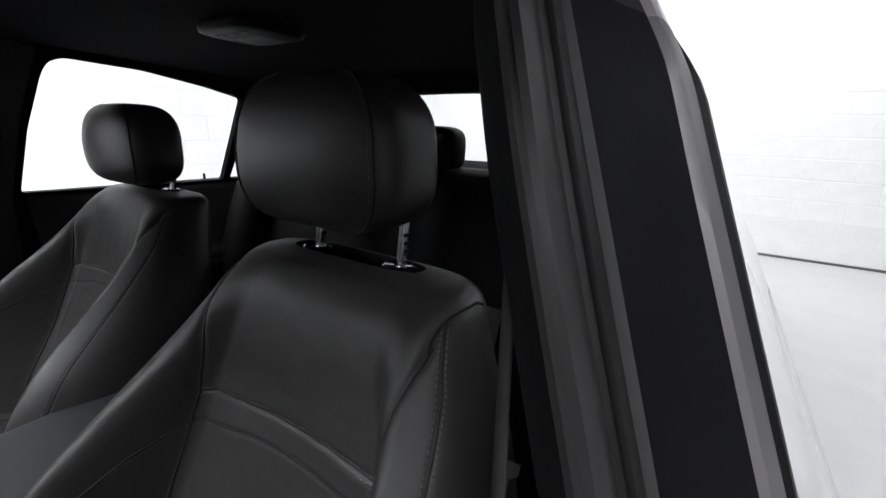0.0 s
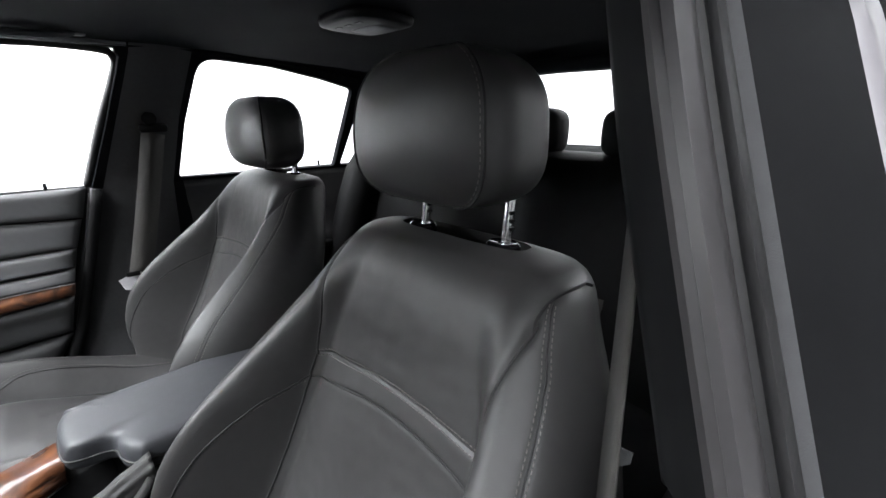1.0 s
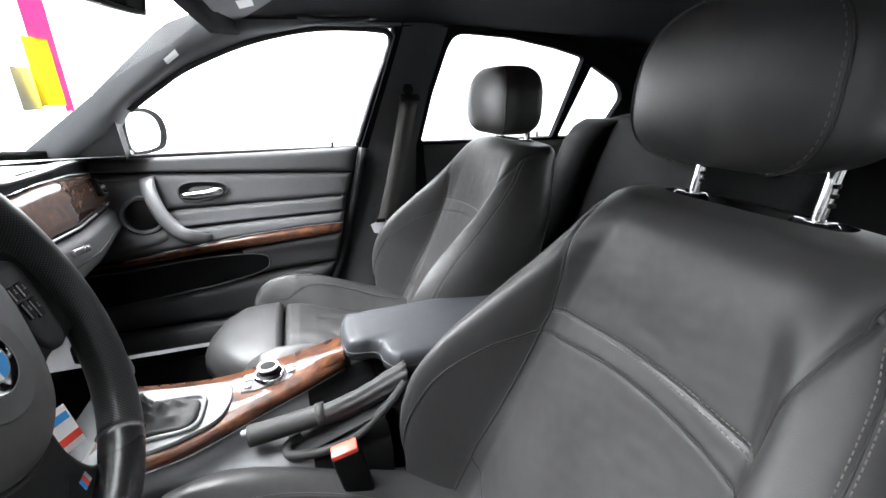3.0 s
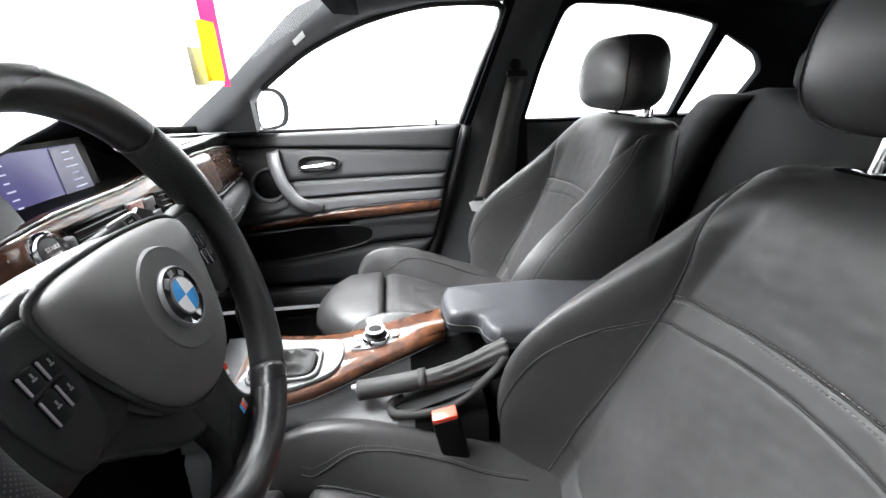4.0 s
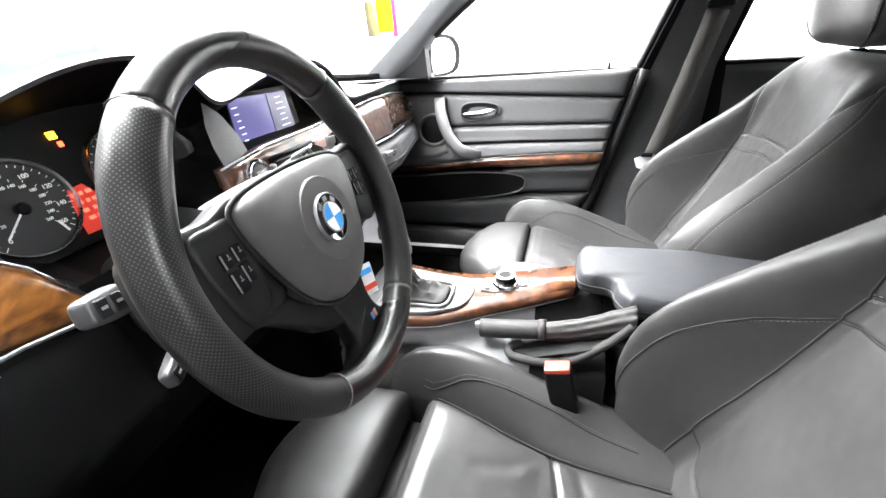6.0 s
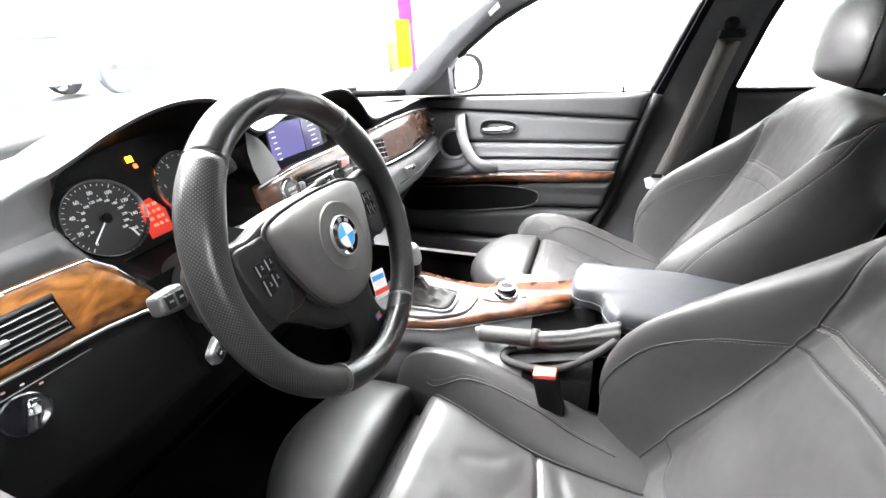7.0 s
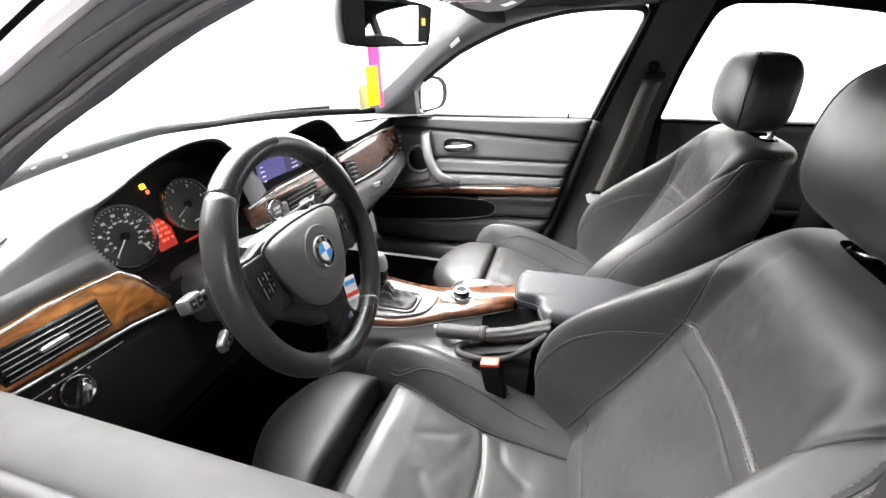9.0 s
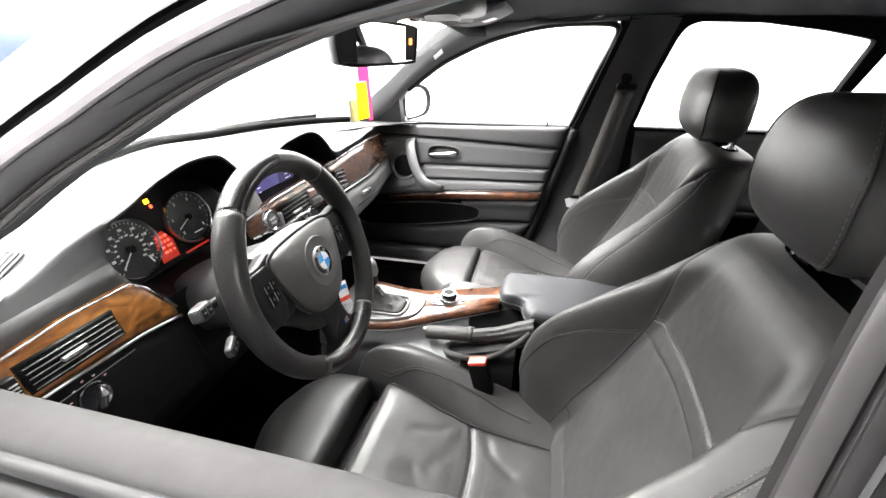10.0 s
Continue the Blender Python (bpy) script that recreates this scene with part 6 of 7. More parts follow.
def rim_part(a0, a1, mat, nm, label=""):
    """A stretch of the rim; angles from the top, clockwise as the driver sees it."""
    rows = []
    n = 40
    for i in range(n + 1):
        a = radians(a0 + (a1 - a0) * i / n)
        grip = math.exp(-((math.degrees(abs(math.atan2(math.sin(a), math.cos(a)))) - 58) / 14) ** 2)
        ra, rb = 0.0158 + 0.0025 * grip, 0.0172 + 0.002 * grip
        c = Vector((math.sin(a), math.cos(a), 0))
        rows.append([wm @ (c * (RR - 0.0012 * grip + ra * math.cos(t)) + Vector((0, 0, rb * math.sin(t)))) for t in [-math.pi / 2 + 2 * math.pi * k / 20 for k in range(20)]])
    me = rings(rows, name=nm)
    at = me.attributes.new("punch", "FLOAT_VECTOR", "POINT")
    for i in range(n + 1):
        for k in range(20):
            u, v = abs(a1 - a0) / 105 * 132 * i / n, 49 * k / 20
            at.data[i * 20 + k].vector = ((u + v) * 0.7071, (u - v) * 0.7071, 0.0)
    part(nm, me, mat, wheel, label)


rim_part(-42, 42, WHEELLEATHER, "rim_top", "smooth black leather rim")
rim_part(42, 147, PERF, "rim_grip", "perforated leather rim grip")
rim_part(147, 213, WHEELLEATHER, "rim_bottom", "smooth black leather rim")
rim_part(213, 318, PERF, "rim_grip", "perforated leather rim grip")
for a in (42, 147, 213, 318):
    ar = radians(a)
    c = Vector((math.sin(ar), math.cos(ar), 0))
    part("stitch_ring", tube([wm @ (c * (RR + 0.0170 * math.cos(t)) + Vector((0, 0, 0.0184 * math.sin(t)))) for t in [2 * math.pi * k / 24 for k in range(24)]], 0.0005, 6, closed=True, name="stitch_ring"), THREAD if 100 < a < 260 else WHEELLEATHER, wheel, "stitched joint")

half = [(0.0, 0.052), (0.035, 0.051), (0.065, 0.048), (0.082, 0.040), (0.082, 0.020), (0.073, -0.010), (0.060, -0.040), (0.042, -0.062), (0.020, -0.074), (0.0, -0.077)]
outl = [tuple(p) for p in smooth_curve(half + [(-x, y) for x, y in half[-2:0:-1]], 60, True)]
rows = []
for s, h in ((1.02, -0.045), (1.0, -0.006), (0.985, 0.002), (0.95, 0.007), (0.88, 0.011), (0.7, 0.015), (0.5, 0.016), (0.30, 0.0165), (0.12, 0.0165)):
    rows.append([wm @ Vector((x * s, y * s, h)) for x, y in outl])
hub = part("hub_pad", rings(rows, name="hub_pad"), WHEELPAD, wheel, "dark grey airbag pad with small scuffs")
part("pad_gap", tube([wm @ Vector((x * 1.012, y * 1.012, 0.0)) for x, y in outl], 0.0022, 6, closed=True, name="pad_gap"), SEAM, wheel)
em = wm @ Matrix.Translation((0.002, -0.002, 0.0168))
part("badge_dish", lathe([(0.040, -0.003), (0.038, 0.0005), (0.030, -0.0002), (0.023, -0.0005)], em, 36, name="badge_dish"), WHEELPAD, hub)
bd = part("badge", lathe([(0.0225, -0.003), (0.0225, 0.002), (0.0213, 0.0032), (0.0205, 0.0026), (0.002, 0.003)], em, 36, name="badge"), PIANO, hub, "round badge in black, blue and white")
part("badge_rim", lathe([(0.0228, 0.0), (0.0228, 0.0022), (0.0218, 0.0034), (0.0212, 0.003)], em, 36, name="badge_rim"), SATIN, bd)
for q in range(4):
    pts = [(0, 0)] + [(0.0132 * math.cos(math.pi / 2 * (q + t / 8)), 0.0132 * math.sin(math.pi / 2 * (q + t / 8))) for t in range(9)]
    ms = rings([[em @ Vector((x, y, 0.0026)) for x, y in pts], [em @ Vector((x, y, 0.0042)) for x, y in pts]], name="badge_quarter", sharp=30)
    part("badge_quarter", ms, WHITE if q % 2 == 0 else BLUE, bd)
part("badge_ring", lathe([(0.0142, 0.002), (0.0142, 0.0042), (0.0132, 0.0042), (0.0132, 0.002)], em, 30, name="badge_ring"), SATIN, bd)
ms = []
for k in range(3):
    a = math.radians(130 - 40 * k)
    b = box(0, 0, 0, 0.006, 0.0042, 0.0005, 0, name="badge_mark")
    b.transform(em @ Matrix.Translation((0.0176 * math.cos(a), 0.0176 * math.sin(a), 0.0031)) @ Matrix.Rotation(a - math.pi / 2, 4, "Z"))
    ms.append(b)
part("badge_mark", joined(ms, "badge_mark"), SATIN, bd)
# two small scuffs on the pad
for sx, sy, ang in ((-0.046, -0.006, 0.5), (-0.042, -0.010, -0.4)):
    b = box(0, 0, 0, 0.008, 0.0007, 0.0004, 0, name="scuff")
    b.transform(wm @ Matrix.Translation((sx, sy, 0.0152)) @ Matrix.Rotation(ang, 4, "Z"))
    part("scuff", b, THREAD, hub)


def spoke(pts, name, z0, z1, mat, label=""):
    P = smooth_curve(pts, 44, True)
    c = P.mean(axis=0)
    rows = []
    for s, h in ((1.0, z0), (1.0, z1 - 0.006), (0.985, z1 - 0.002), (0.95, z1), (0.8, z1 + 0.001), (0.4, z1 + 0.0015)):
        rows.append([wm @ Vector((*(c + (p - c) * s), h)) for p in P])
    return part(name, rings(rows, name=name), mat, wheel, label)


for sg in (-1, 1):
    sp = spoke([(sg * x, y) for x, y in ((0.060, 0.046), (0.10, 0.044), (0.150, 0.046), (0.160, 0.02), (0.158, -0.016), (0.137, -0.037), (0.10, -0.039), (0.062, -0.032))], "spoke", -0.022, -0.004, SPOKEBLACK, "side spoke with buttons")
    bpn = spoke([(sg * x, y) for x, y in ((0.078, 0.036), (0.100, 0.040), (0.124, 0.034), (0.120, -0.018), (0.108, -0.040), (0.085, -0.030), (0.080, 0.0))], "button_panel", -0.02, -0.001, SPOKEBLACK, "button panel")
    for bx, by, bw, bh in ((0.0935, 0.0155, 0.0098, 0.0125), (0.1052, 0.0150, 0.0108, 0.0125), (0.0943, 0.0, 0.0090, 0.0155), (0.1050, -0.002, 0.0108, 0.0175)):
        b = part("button", box(sg * bx, by, 0.0006, bw, bh, 0.004, 0.0014, 2, name="button"), BLACK, bpn, m=wm)
        part("symbol", box(sg * bx + 0.001, by, 0.0027, bw * 0.26, 0.0010, 0.0004, 0, name="symbol"), SATIN, b, m=wm)
        part("symbol", box(sg * bx + 0.001, by + 0.0022, 0.0027, 0.0010, 0.0026, 0.0004, 0, name="symbol"), SATIN, b, m=wm)
        part("button_edge", box(sg * bx - bw * 0.44, by, 0.0024, 0.0013, bh * 0.86, 0.0010, 0.0004, name="button_edge"), TRIMDARK, b, "bright edge strip", m=wm)
lowsp = spoke([(-0.022, -0.062), (0.010, -0.070), (0.048, -0.062), (0.044, -0.10), (0.052, -0.126), (0.078, -0.146), (0.02, -0.157), (-0.036, -0.153), (-0.010, -0.134), (-0.014, -0.10)], "spoke", -0.03, -0.012, SPOKEBLACK, "lower spoke with a small coloured badge")
spoke([(-0.095, 0.03), (-0.118, -0.03), (-0.086, -0.050), (-0.058, -0.074), (-0.034, -0.096), (0.0, -0.106), (0.034, -0.096), (0.058, -0.074), (0.086, -0.050), (0.118, -0.03), (0.095, 0.03), (0.0, 0.05)], "spoke_panel", -0.03, -0.013, SPOKEBLACK, "black panel behind the airbag pad")
for k, mt in enumerate((BLUE, RED, ALU)):
    b = box(0, 0, 0, 0.0034, 0.0085, 0.0006, 0, name="spoke_badge")
    b.transform(wm @ Matrix.Translation((0.030 + 0.0040 * k, -0.126, -0.0104)) @ Matrix.Shear("XY", 4, (0.25, 0)).to_4x4())
    part("spoke_badge", b, mt, lowsp)
# shift paddles behind the rim
for sg in (-1, 1):
    part("shift_paddle", disc_plate([(sg * 0.070, 0.046), (sg * 0.095, 0.060), (sg * 0.112, 0.052), (sg * 0.110, 0.030), (sg * 0.085, 0.022)], wm @ Matrix.Translation((0, 0, -0.026)), 0.004, name="shift_paddle"), SPOKEBLACK, wheel, "black shift paddle")

# column cowl and stalks
col = thing("steering_column", "grey steering column cowl with stalks", "steering column", (-0.36, 0.8, 0.9))
rows = []
for d, sc, dz in ((-0.024, 0.86, 0.0), (-0.045, 1.0, 0.0), (-0.10, 1.05, 0.0), (-0.16, 1.0, 0.0), (-0.24, 0.95, 0.0)):
    rows.append([wm @ Vector((0.075 * sc * math.copysign(abs(math.cos(a)) ** 0.7, math.cos(a)), -0.012 + dz + 0.050 * sc * math.copysign(abs(math.sin(a)) ** 0.7, math.sin(a)), d)) for a in [2 * math.pi * k / 32 for k in range(32)]])
part("cowl", rings(rows, name="cowl"), COWLGREY, col, "dark grey column cowl")


def stalk(a, b, ends, nm, lab):
    """A thin arm with a rounded block at its end, black keys on the block."""
    va, vb = Vector(a), Vector(b)
    t = (vb - va).normalized()
    m = frame_at(vb, t, (0, 0.25, 1))
    ex, ey, ez = ends
    arm_ob = part(nm, tube([va, va.lerp(vb, 0.5), vb], 0.0065, 10, name=nm), BLACK, col, lab)
    part("stalk_end", superball(0, 0, 0, ex, ey, ez, 0.38, 0.42, 28, 16, lambda p: Vector((p.x, p.y * (1 - 0.12 * p.z), p.z)), name="stalk_end"), STALKGREY, arm_ob, "satin grey stalk end", m=m)
    for dz in (-0.4, 0.42):
        key = part("stalk_key", box(ex * 0.97, 0, dz * ez, 0.0016, ey * 1.15, ez * 0.62, 0.0006, 1, name="stalk_key"), BLACK, arm_ob, m=m)
        part("stalk_mark", box(ex * 0.97 + 0.001, 0, dz * ez, 0.0006, ey * 0.18, ez * 0.3, 0, name="stalk_mark"), SATIN, key, m=m)
        key = part("stalk_key", box(-ex * 0.97, 0, dz * ez, 0.0016, ey * 1.15, ez * 0.62, 0.0006, 1, name="stalk_key"), BLACK, arm_ob, m=m)
        part("stalk_mark", box(-ex * 0.97 - 0.001, 0, dz * ez, 0.0006, ey * 0.18, ez * 0.3, 0, name="stalk_mark"), SATIN, key, m=m)
    return arm_ob


stalk((-0.42, 0.79, 0.925), (-0.520, 0.757, 0.950), (0.008, 0.0105, 0.0155), "indicator_stalk", "black indicator stalk arm")
stalk((-0.42, 0.79, 0.895), (-0.502, 0.748, 0.884), (0.0055, 0.0085, 0.014), "cruise_stalk", "black cruise stalk arm")

stalk((-0.315, 0.79, 0.955), (-0.287, 0.752, 0.979), (0.0045, 0.007, 0.012), "wiper_stalk", "black wiper stalk arm")

# ---- centre console ----
cons = thing("centre_console", "centre console with burl wood top and controls", "centre console", (0, 0.6, 0.5))
CX = [(0.38, 0.030, 0.098), (0.45, 0.010, 0.094), (0.52, -0.025, 0.076), (0.60, -0.062, 0.056), (0.64, -0.086, 0.046), (0.68, -0.106, 0.046), (0.76, -0.130, 0.052), (0.84, -0.142, 0.062)]


def con_edge(y):
    ys = [c[0] for c in CX]
    return float(np.interp(y, ys, [c[1] for c in CX])), float(np.interp(y, ys, [c[2] for c in CX]))


def con_z(y):
    return float(np.interp(y, [0.40, 0.5, 0.6, 0.7, 0.84], [0.655, 0.648, 0.642, 0.640, 0.650]))


rows = []
for y in np.linspace(0.40, 0.86, 24):
    l, r = con_edge(y)
    z = con_z(y)
    o = min(-0.138, l - 0.018)
    rows.append([Vector((o - 0.012, y, 0.36)), Vector((o - 0.009, y, 0.50)), Vector((o, y, 0.572)), Vector((o + 0.012, y, 0.584)), Vector((min(l - 0.016, -0.085), y, 0.588)), Vector((l - 0.012, y, z - 0.040)), Vector((l - 0.004, y, z - 0.020)), Vector((l + 0.002, y, z - 0.018)), Vector((r, y, z - 0.02)), Vector((r + 0.006, y, z - 0.016)), Vector((r + 0.03, y, 0.5)), Vector((r + 0.035, y, 0.36))])
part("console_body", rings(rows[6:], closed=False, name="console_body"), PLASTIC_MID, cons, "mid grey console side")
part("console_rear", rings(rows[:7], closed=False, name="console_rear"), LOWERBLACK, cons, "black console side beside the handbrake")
rows = []
for y in np.linspace(0.452, 0.80, 26):
    l, r = con_edge(y)
    z = con_z(y)
    rows.append([Vector((l - 0.003, y, z - 0.0045)), Vector((l - 0.001, y, z - 0.0018)), Vector((l + 0.005, y, z)), Vector((l * 0.4, y, z + 0.003)), Vector((r * 0.4, y, z + 0.003)), Vector((r - 0.004, y, z)), Vector((r + 0.005, y, z - 0.008)), Vector((r + 0.006, y, z - 0.016))])
part("wood_top", rings(rows, closed=False, name="wood_top"), WOOD, cons, "glossy burl wood console top")
part("console_line", tube([Vector((con_edge(y)[1] + 0.0065, y, con_z(y) - 0.015)) for y in np.linspace(0.452, 0.80, 24)], 0.0013, 6, name="console_line"), ALU, cons, "thin aluminium edge line")
part("wood_side", rings([[Vector((con_edge(y)[0] - dx, y, con_z(y) - dz)) for dx, dz in ((0.0025, 0.0042), (0.0050, 0.0070), (0.0058, 0.012), (0.0050, 0.0165), (0.001, 0.018))] for y in np.linspace(0.453, 0.80, 24)], closed=False, name="wood_side"), WOOD, cons, "burl wood side band of the console top")
part("console_line", tube([Vector((con_edge(y)[0] - 0.0052, y, con_z(y) - 0.0175)) for y in np.linspace(0.453, 0.80, 24)], 0.001, 6, name="console_line"), ALU, cons, "thin aluminium edge line")
gpl = disc_plate([tuple(p) for p in smooth_curve([(-0.090, 0.665), (-0.068, 0.642), (-0.030, 0.634), (0.004, 0.640), (0.014, 0.658), (0.022, 0.72), (0.030, 0.79), (-0.04, 0.80), (-0.118, 0.80), (-0.112, 0.72)], 40, True)], Matrix.Translation((0, 0, 0.6485)), 0.006, name="gear_plate", steps=(1, 0.985, 0.9, 0.6, 0.3))
plate = part("gear_plate", gpl, PLATEGREY, cons, "satin grey gear selector plate")
GX, GY, KNOBY, KNOBZ = -0.052, 0.724, 0.036, 0.737
part("gaiter_frame", tube([tuple(p) for p in smooth_curve([(GX - 0.037, GY - 0.046, 0.6525), (GX, GY - 0.053, 0.6525), (GX + 0.034, GY - 0.046, 0.6525), (GX + 0.040, GY, 0.6525), (GX + 0.038, GY + 0.05, 0.6525), (GX, GY + 0.055, 0.6525), (GX - 0.042, GY + 0.05, 0.6525), (GX - 0.042, GY, 0.6525)], 40, True)], 0.0030, 8, closed=True, name="gaiter_frame"), PLATEGREY, plate, "raised rim round the gaiter")
rows = []
for lv, (sc, z) in enumerate(((1.0, 0.650), (0.97, 0.654), (0.88, 0.656), (0.80, 0.653), (0.70, 0.659), (0.60, 0.664), (0.52, 0.661), (0.44, 0.670), (0.37, 0.677), (0.32, 0.674), (0.27, 0.684), (0.23, 0.692))):
    row = []
    for q in range(48):
        a = 2 * math.pi * q / 48
        cx, sy = math.copysign(abs(math.cos(a)) ** 0.6, math.cos(a)), math.copysign(abs(math.sin(a)) ** 0.6, math.sin(a))
        fold = 1 + (0.07 * math.sin(5 * a + 1.1 * lv) + 0.04 * math.sin(9 * a - 0.7 * lv)) * min(1, lv / 3)
        row.append(Vector((GX + 0.036 * sc * fold * cx, GY + KNOBY * (1 - sc) + 0.048 * sc * fold * sy, z + 0.004 * math.sin(4 * a + lv) * min(1, lv / 4))))
    rows.append(row)
part("gear_gaiter", rings(rows, name="gear_gaiter"), BOOT, cons, "folded grey leather gaiter")
gs = thing("gear_selector", "black and satin gear selector knob", "gear lever", (GX, GY + KNOBY, 0.66))
part("lever", tube([(GX, GY + KNOBY - 0.004, 0.67), (GX, GY + KNOBY, 0.69), (GX, GY + KNOBY + 0.004, KNOBZ - 0.02)], 0.009, 12, name="lever"), BLACK, gs)
part("knob", superball(GX, GY + KNOBY + 0.004, KNOBZ, 0.016, 0.018, 0.038, 0.6, 0.7, 20, 12, lambda p: Vector((p.x, p.y + 0.25 * p.z, p.z)), name="knob"), BLACK, gs)
part("knob_cap", superball(GX - 0.004, GY + KNOBY - 0.002, KNOBZ + 0.016, 0.0145, 0.017, 0.0225, 0.6, 0.7, 18, 10, lambda p: Vector((p.x, p.y + 0.25 * p.z, p.z)), name="knob_cap"), SATIN, gs, "satin silver knob inlay")
# rotary controller
rk = thing("rotary_controller", "silver rotary knob with buttons on the wood", "rotary knob", (0.0, 0.578, 0.65))
part("base", disc_plate([(-0.023, 0.622), (0.016, 0.623), (0.023, 0.612), (0.026, 0.59), (0.029, 0.57), (0.027, 0.540), (0.022, 0.535), (-0.002, 0.536), (-0.012, 0.548), (-0.020, 0.57), (-0.025, 0.60)], Matrix.Translation((0, 0, 0.6485)), 0.006, name="base", steps=(1, 0.97, 0.9, 0.6, 0.3)), SATIN, rk, "satin silver base plate")
for bx, by, bw, a in ((-0.013, 0.612, 0.014, 0.05), (0.007, 0.613, 0.015, -0.05), (0.006, 0.544, 0.010, 0.1), (0.018, 0.544, 0.009, -0.05)):
    part("button", box(0, 0, 0, bw, 0.013, 0.004, 0.0015, 2, name="button"), ALU, rk, m=Matrix.Translation((bx, by, 0.6515)) @ Matrix.Rotation(a, 4, "Z"))
part("knob", lathe([(0.0225, 0.0), (0.0225, 0.006), (0.019, 0.008), (0.0175, 0.009), (0.0175, 0.017), (0.0165, 0.0192), (0.002, 0.0195)], Matrix.Translation((0.005, 0.579, 0.6500)), 32, name="knob"), BLACK, rk)
part("knob_ring", lathe([(0.0265, 0.0), (0.0260, 0.004), (0.023, 0.0068), (0.019, 0.0068)], Matrix.Translation((0.005, 0.579, 0.6500)), 32, name="knob_ring"), CHROME, rk)
part("knob_top", lathe([(0.0174, 0.0172), (0.0172, 0.0202), (0.0135, 0.0210), (0.012, 0.0190), (0.001, 0.0192)], Matrix.Translation((0.005, 0.579, 0.6500)), 32, name="knob_top"), BRIGHTPLATE, rk, "satin silver knob top")
# armrest
arm = thing("armrest", "padded black leather centre armrest", "armrest", (0, 0.3, 0.6))
al = [(-0.088, 0.10), (-0.090, 0.34), (-0.084, 0.378), (-0.062, 0.392), (-0.040, 0.395), (-0.030, 0.408), (-0.024, 0.436), (-0.008, 0.450), (0.05, 0.452), (0.078, 0.442), (0.088, 0.41), (0.09, 0.10), (0.06, 0.075), (-0.06, 0.075)]
al = [tuple(p) for p in smooth_curve(al, 64, True)]
cc = np.array(al).mean(axis=0)
rows = []
for s, z in ((0.93, 0.664), (0.985, 0.666), (1.0, 0.673), (0.998, 0.684), (0.985, 0.693), (0.955, 0.700), (0.9, 0.7035), (0.8, 0.7052), (0.5, 0.7065), (0.2, 0.707)):
    rows.append([Vector((*(cc + (np.array(p) - cc) * s), z - 0.012 * max(0, 0.2 - p[1]))) for p in al])
part("lid", rings(rows, name="lid"), ARMVINYL, arm, "dark grey padded lid")
part("seam", tube([Vector((*(cc + (np.array(p) - cc) * 1.001), 0.679)) for p in al], 0.0018, 6, closed=True, name="seam"), SEAM, arm)
part("box", rings([[Vector((x, y, z)) for x, y in ((-0.07 - w, 0.10), (-0.07 - w, 0.36), (-0.03, 0.385), (0.07 + w, 0.42), (0.07 + w, 0.10))] for z, w in ((0.36, 0.02), (0.60, 0.008), (0.666, 0.004))], name="box", sharp=30), LOWERBLACK, arm, "dark console box below the lid")
# handbrake
hb = thing("handbrake", "black leather handbrake lever with gaiter", "handbrake", (-0.1, 0.5, 0.6))
pth = smooth_curve([(-0.095, 0.608, 0.618), (-0.096, 0.57, 0.622), (-0.097, 0.53, 0.627), (-0.099, 0.500, 0.632)], 14)
part("grip", tube([tuple(p) for p in pth], 0.0162, 18, name="grip"), BOOT, hb, "leather wrapped grip")
part("release_button", lathe([(0.006, 0.0), (0.006, 0.010), (0.005, 0.012), (0.001, 0.0125)], frame_at((-0.094, 0.606, 0.624), (0, 1, -0.08)), 14, name="release_button"), SATIN, hb, "grey release button")
part("grip_collar", tube([(-0.0985, 0.508, 0.631), (-0.099, 0.496, 0.633)], 0.0175, 18, name="grip_collar"), BOOT, hb)
rows = []
GAIT = smooth_curve([(0.500, 0.633, 0.014, 0.016), (0.470, 0.638, 0.014, 0.019), (0.445, 0.645, 0.014, 0.019), (0.42, 0.654, 0.015, 0.020), (0.395, 0.664, 0.017, 0.022), (0.365, 0.674, 0.019, 0.024)], 22)
for i, (y, z, w, h) in enumerate(GAIT):
    fold = min(1, i / 5) * (0.05 + 0.03 * math.sin(1.3 * i))
    rows.append([Vector((-0.100 + w * math.cos(a) * (1 + fold * math.cos(9 * a + 0.12 * i)), y, z + h * math.sin(a) * (1 + fold * math.cos(9 * a + 0.12 * i)) - 0.003)) for a in [2 * math.pi * k / 72 for k in range(72)]])
part("gaiter", rings(rows, name="gaiter"), BOOT, hb, "wrinkled leather gaiter")
part("slot_frame", tube([tuple(p) for p in smooth_curve([(-0.098, 0.535, 0.598), (-0.104, 0.553, 0.595), (-0.118, 0.557, 0.592), (-0.128, 0.545, 0.591), (-0.131, 0.50, 0.590), (-0.128, 0.45, 0.602), (-0.122, 0.40, 0.640), (-0.115, 0.37, 0.672)], 40)], 0.0072, 10, name="slot_frame"), BOOT, hb, "curved grey slot frame")
part("slot", rings([[Vector((x, y, z)) for x, z in ((-0.128, 0.585 + (0.545 - y) * 0.35), (-0.075, 0.600 + (0.545 - y) * 0.35))] for y in (0.555, 0.5, 0.45, 0.4, 0.37)], closed=False, caps=False, name="slot"), BLACK, hb)
# belt buckle
bk = thing("belt_buckle", "seat belt buckle with red release button", "belt buckle", (-0.168, 0.46, 0.5))
bkm = Matrix.Translation((-0.168, 0.475, 0.617)) @ Matrix.Rotation(-0.20, 4, "X")
part("housing", box(0, 0, -0.045, 0.024, 0.042, 0.09, 0.005, 3, name="housing"), BLACK, bk, m=bkm)
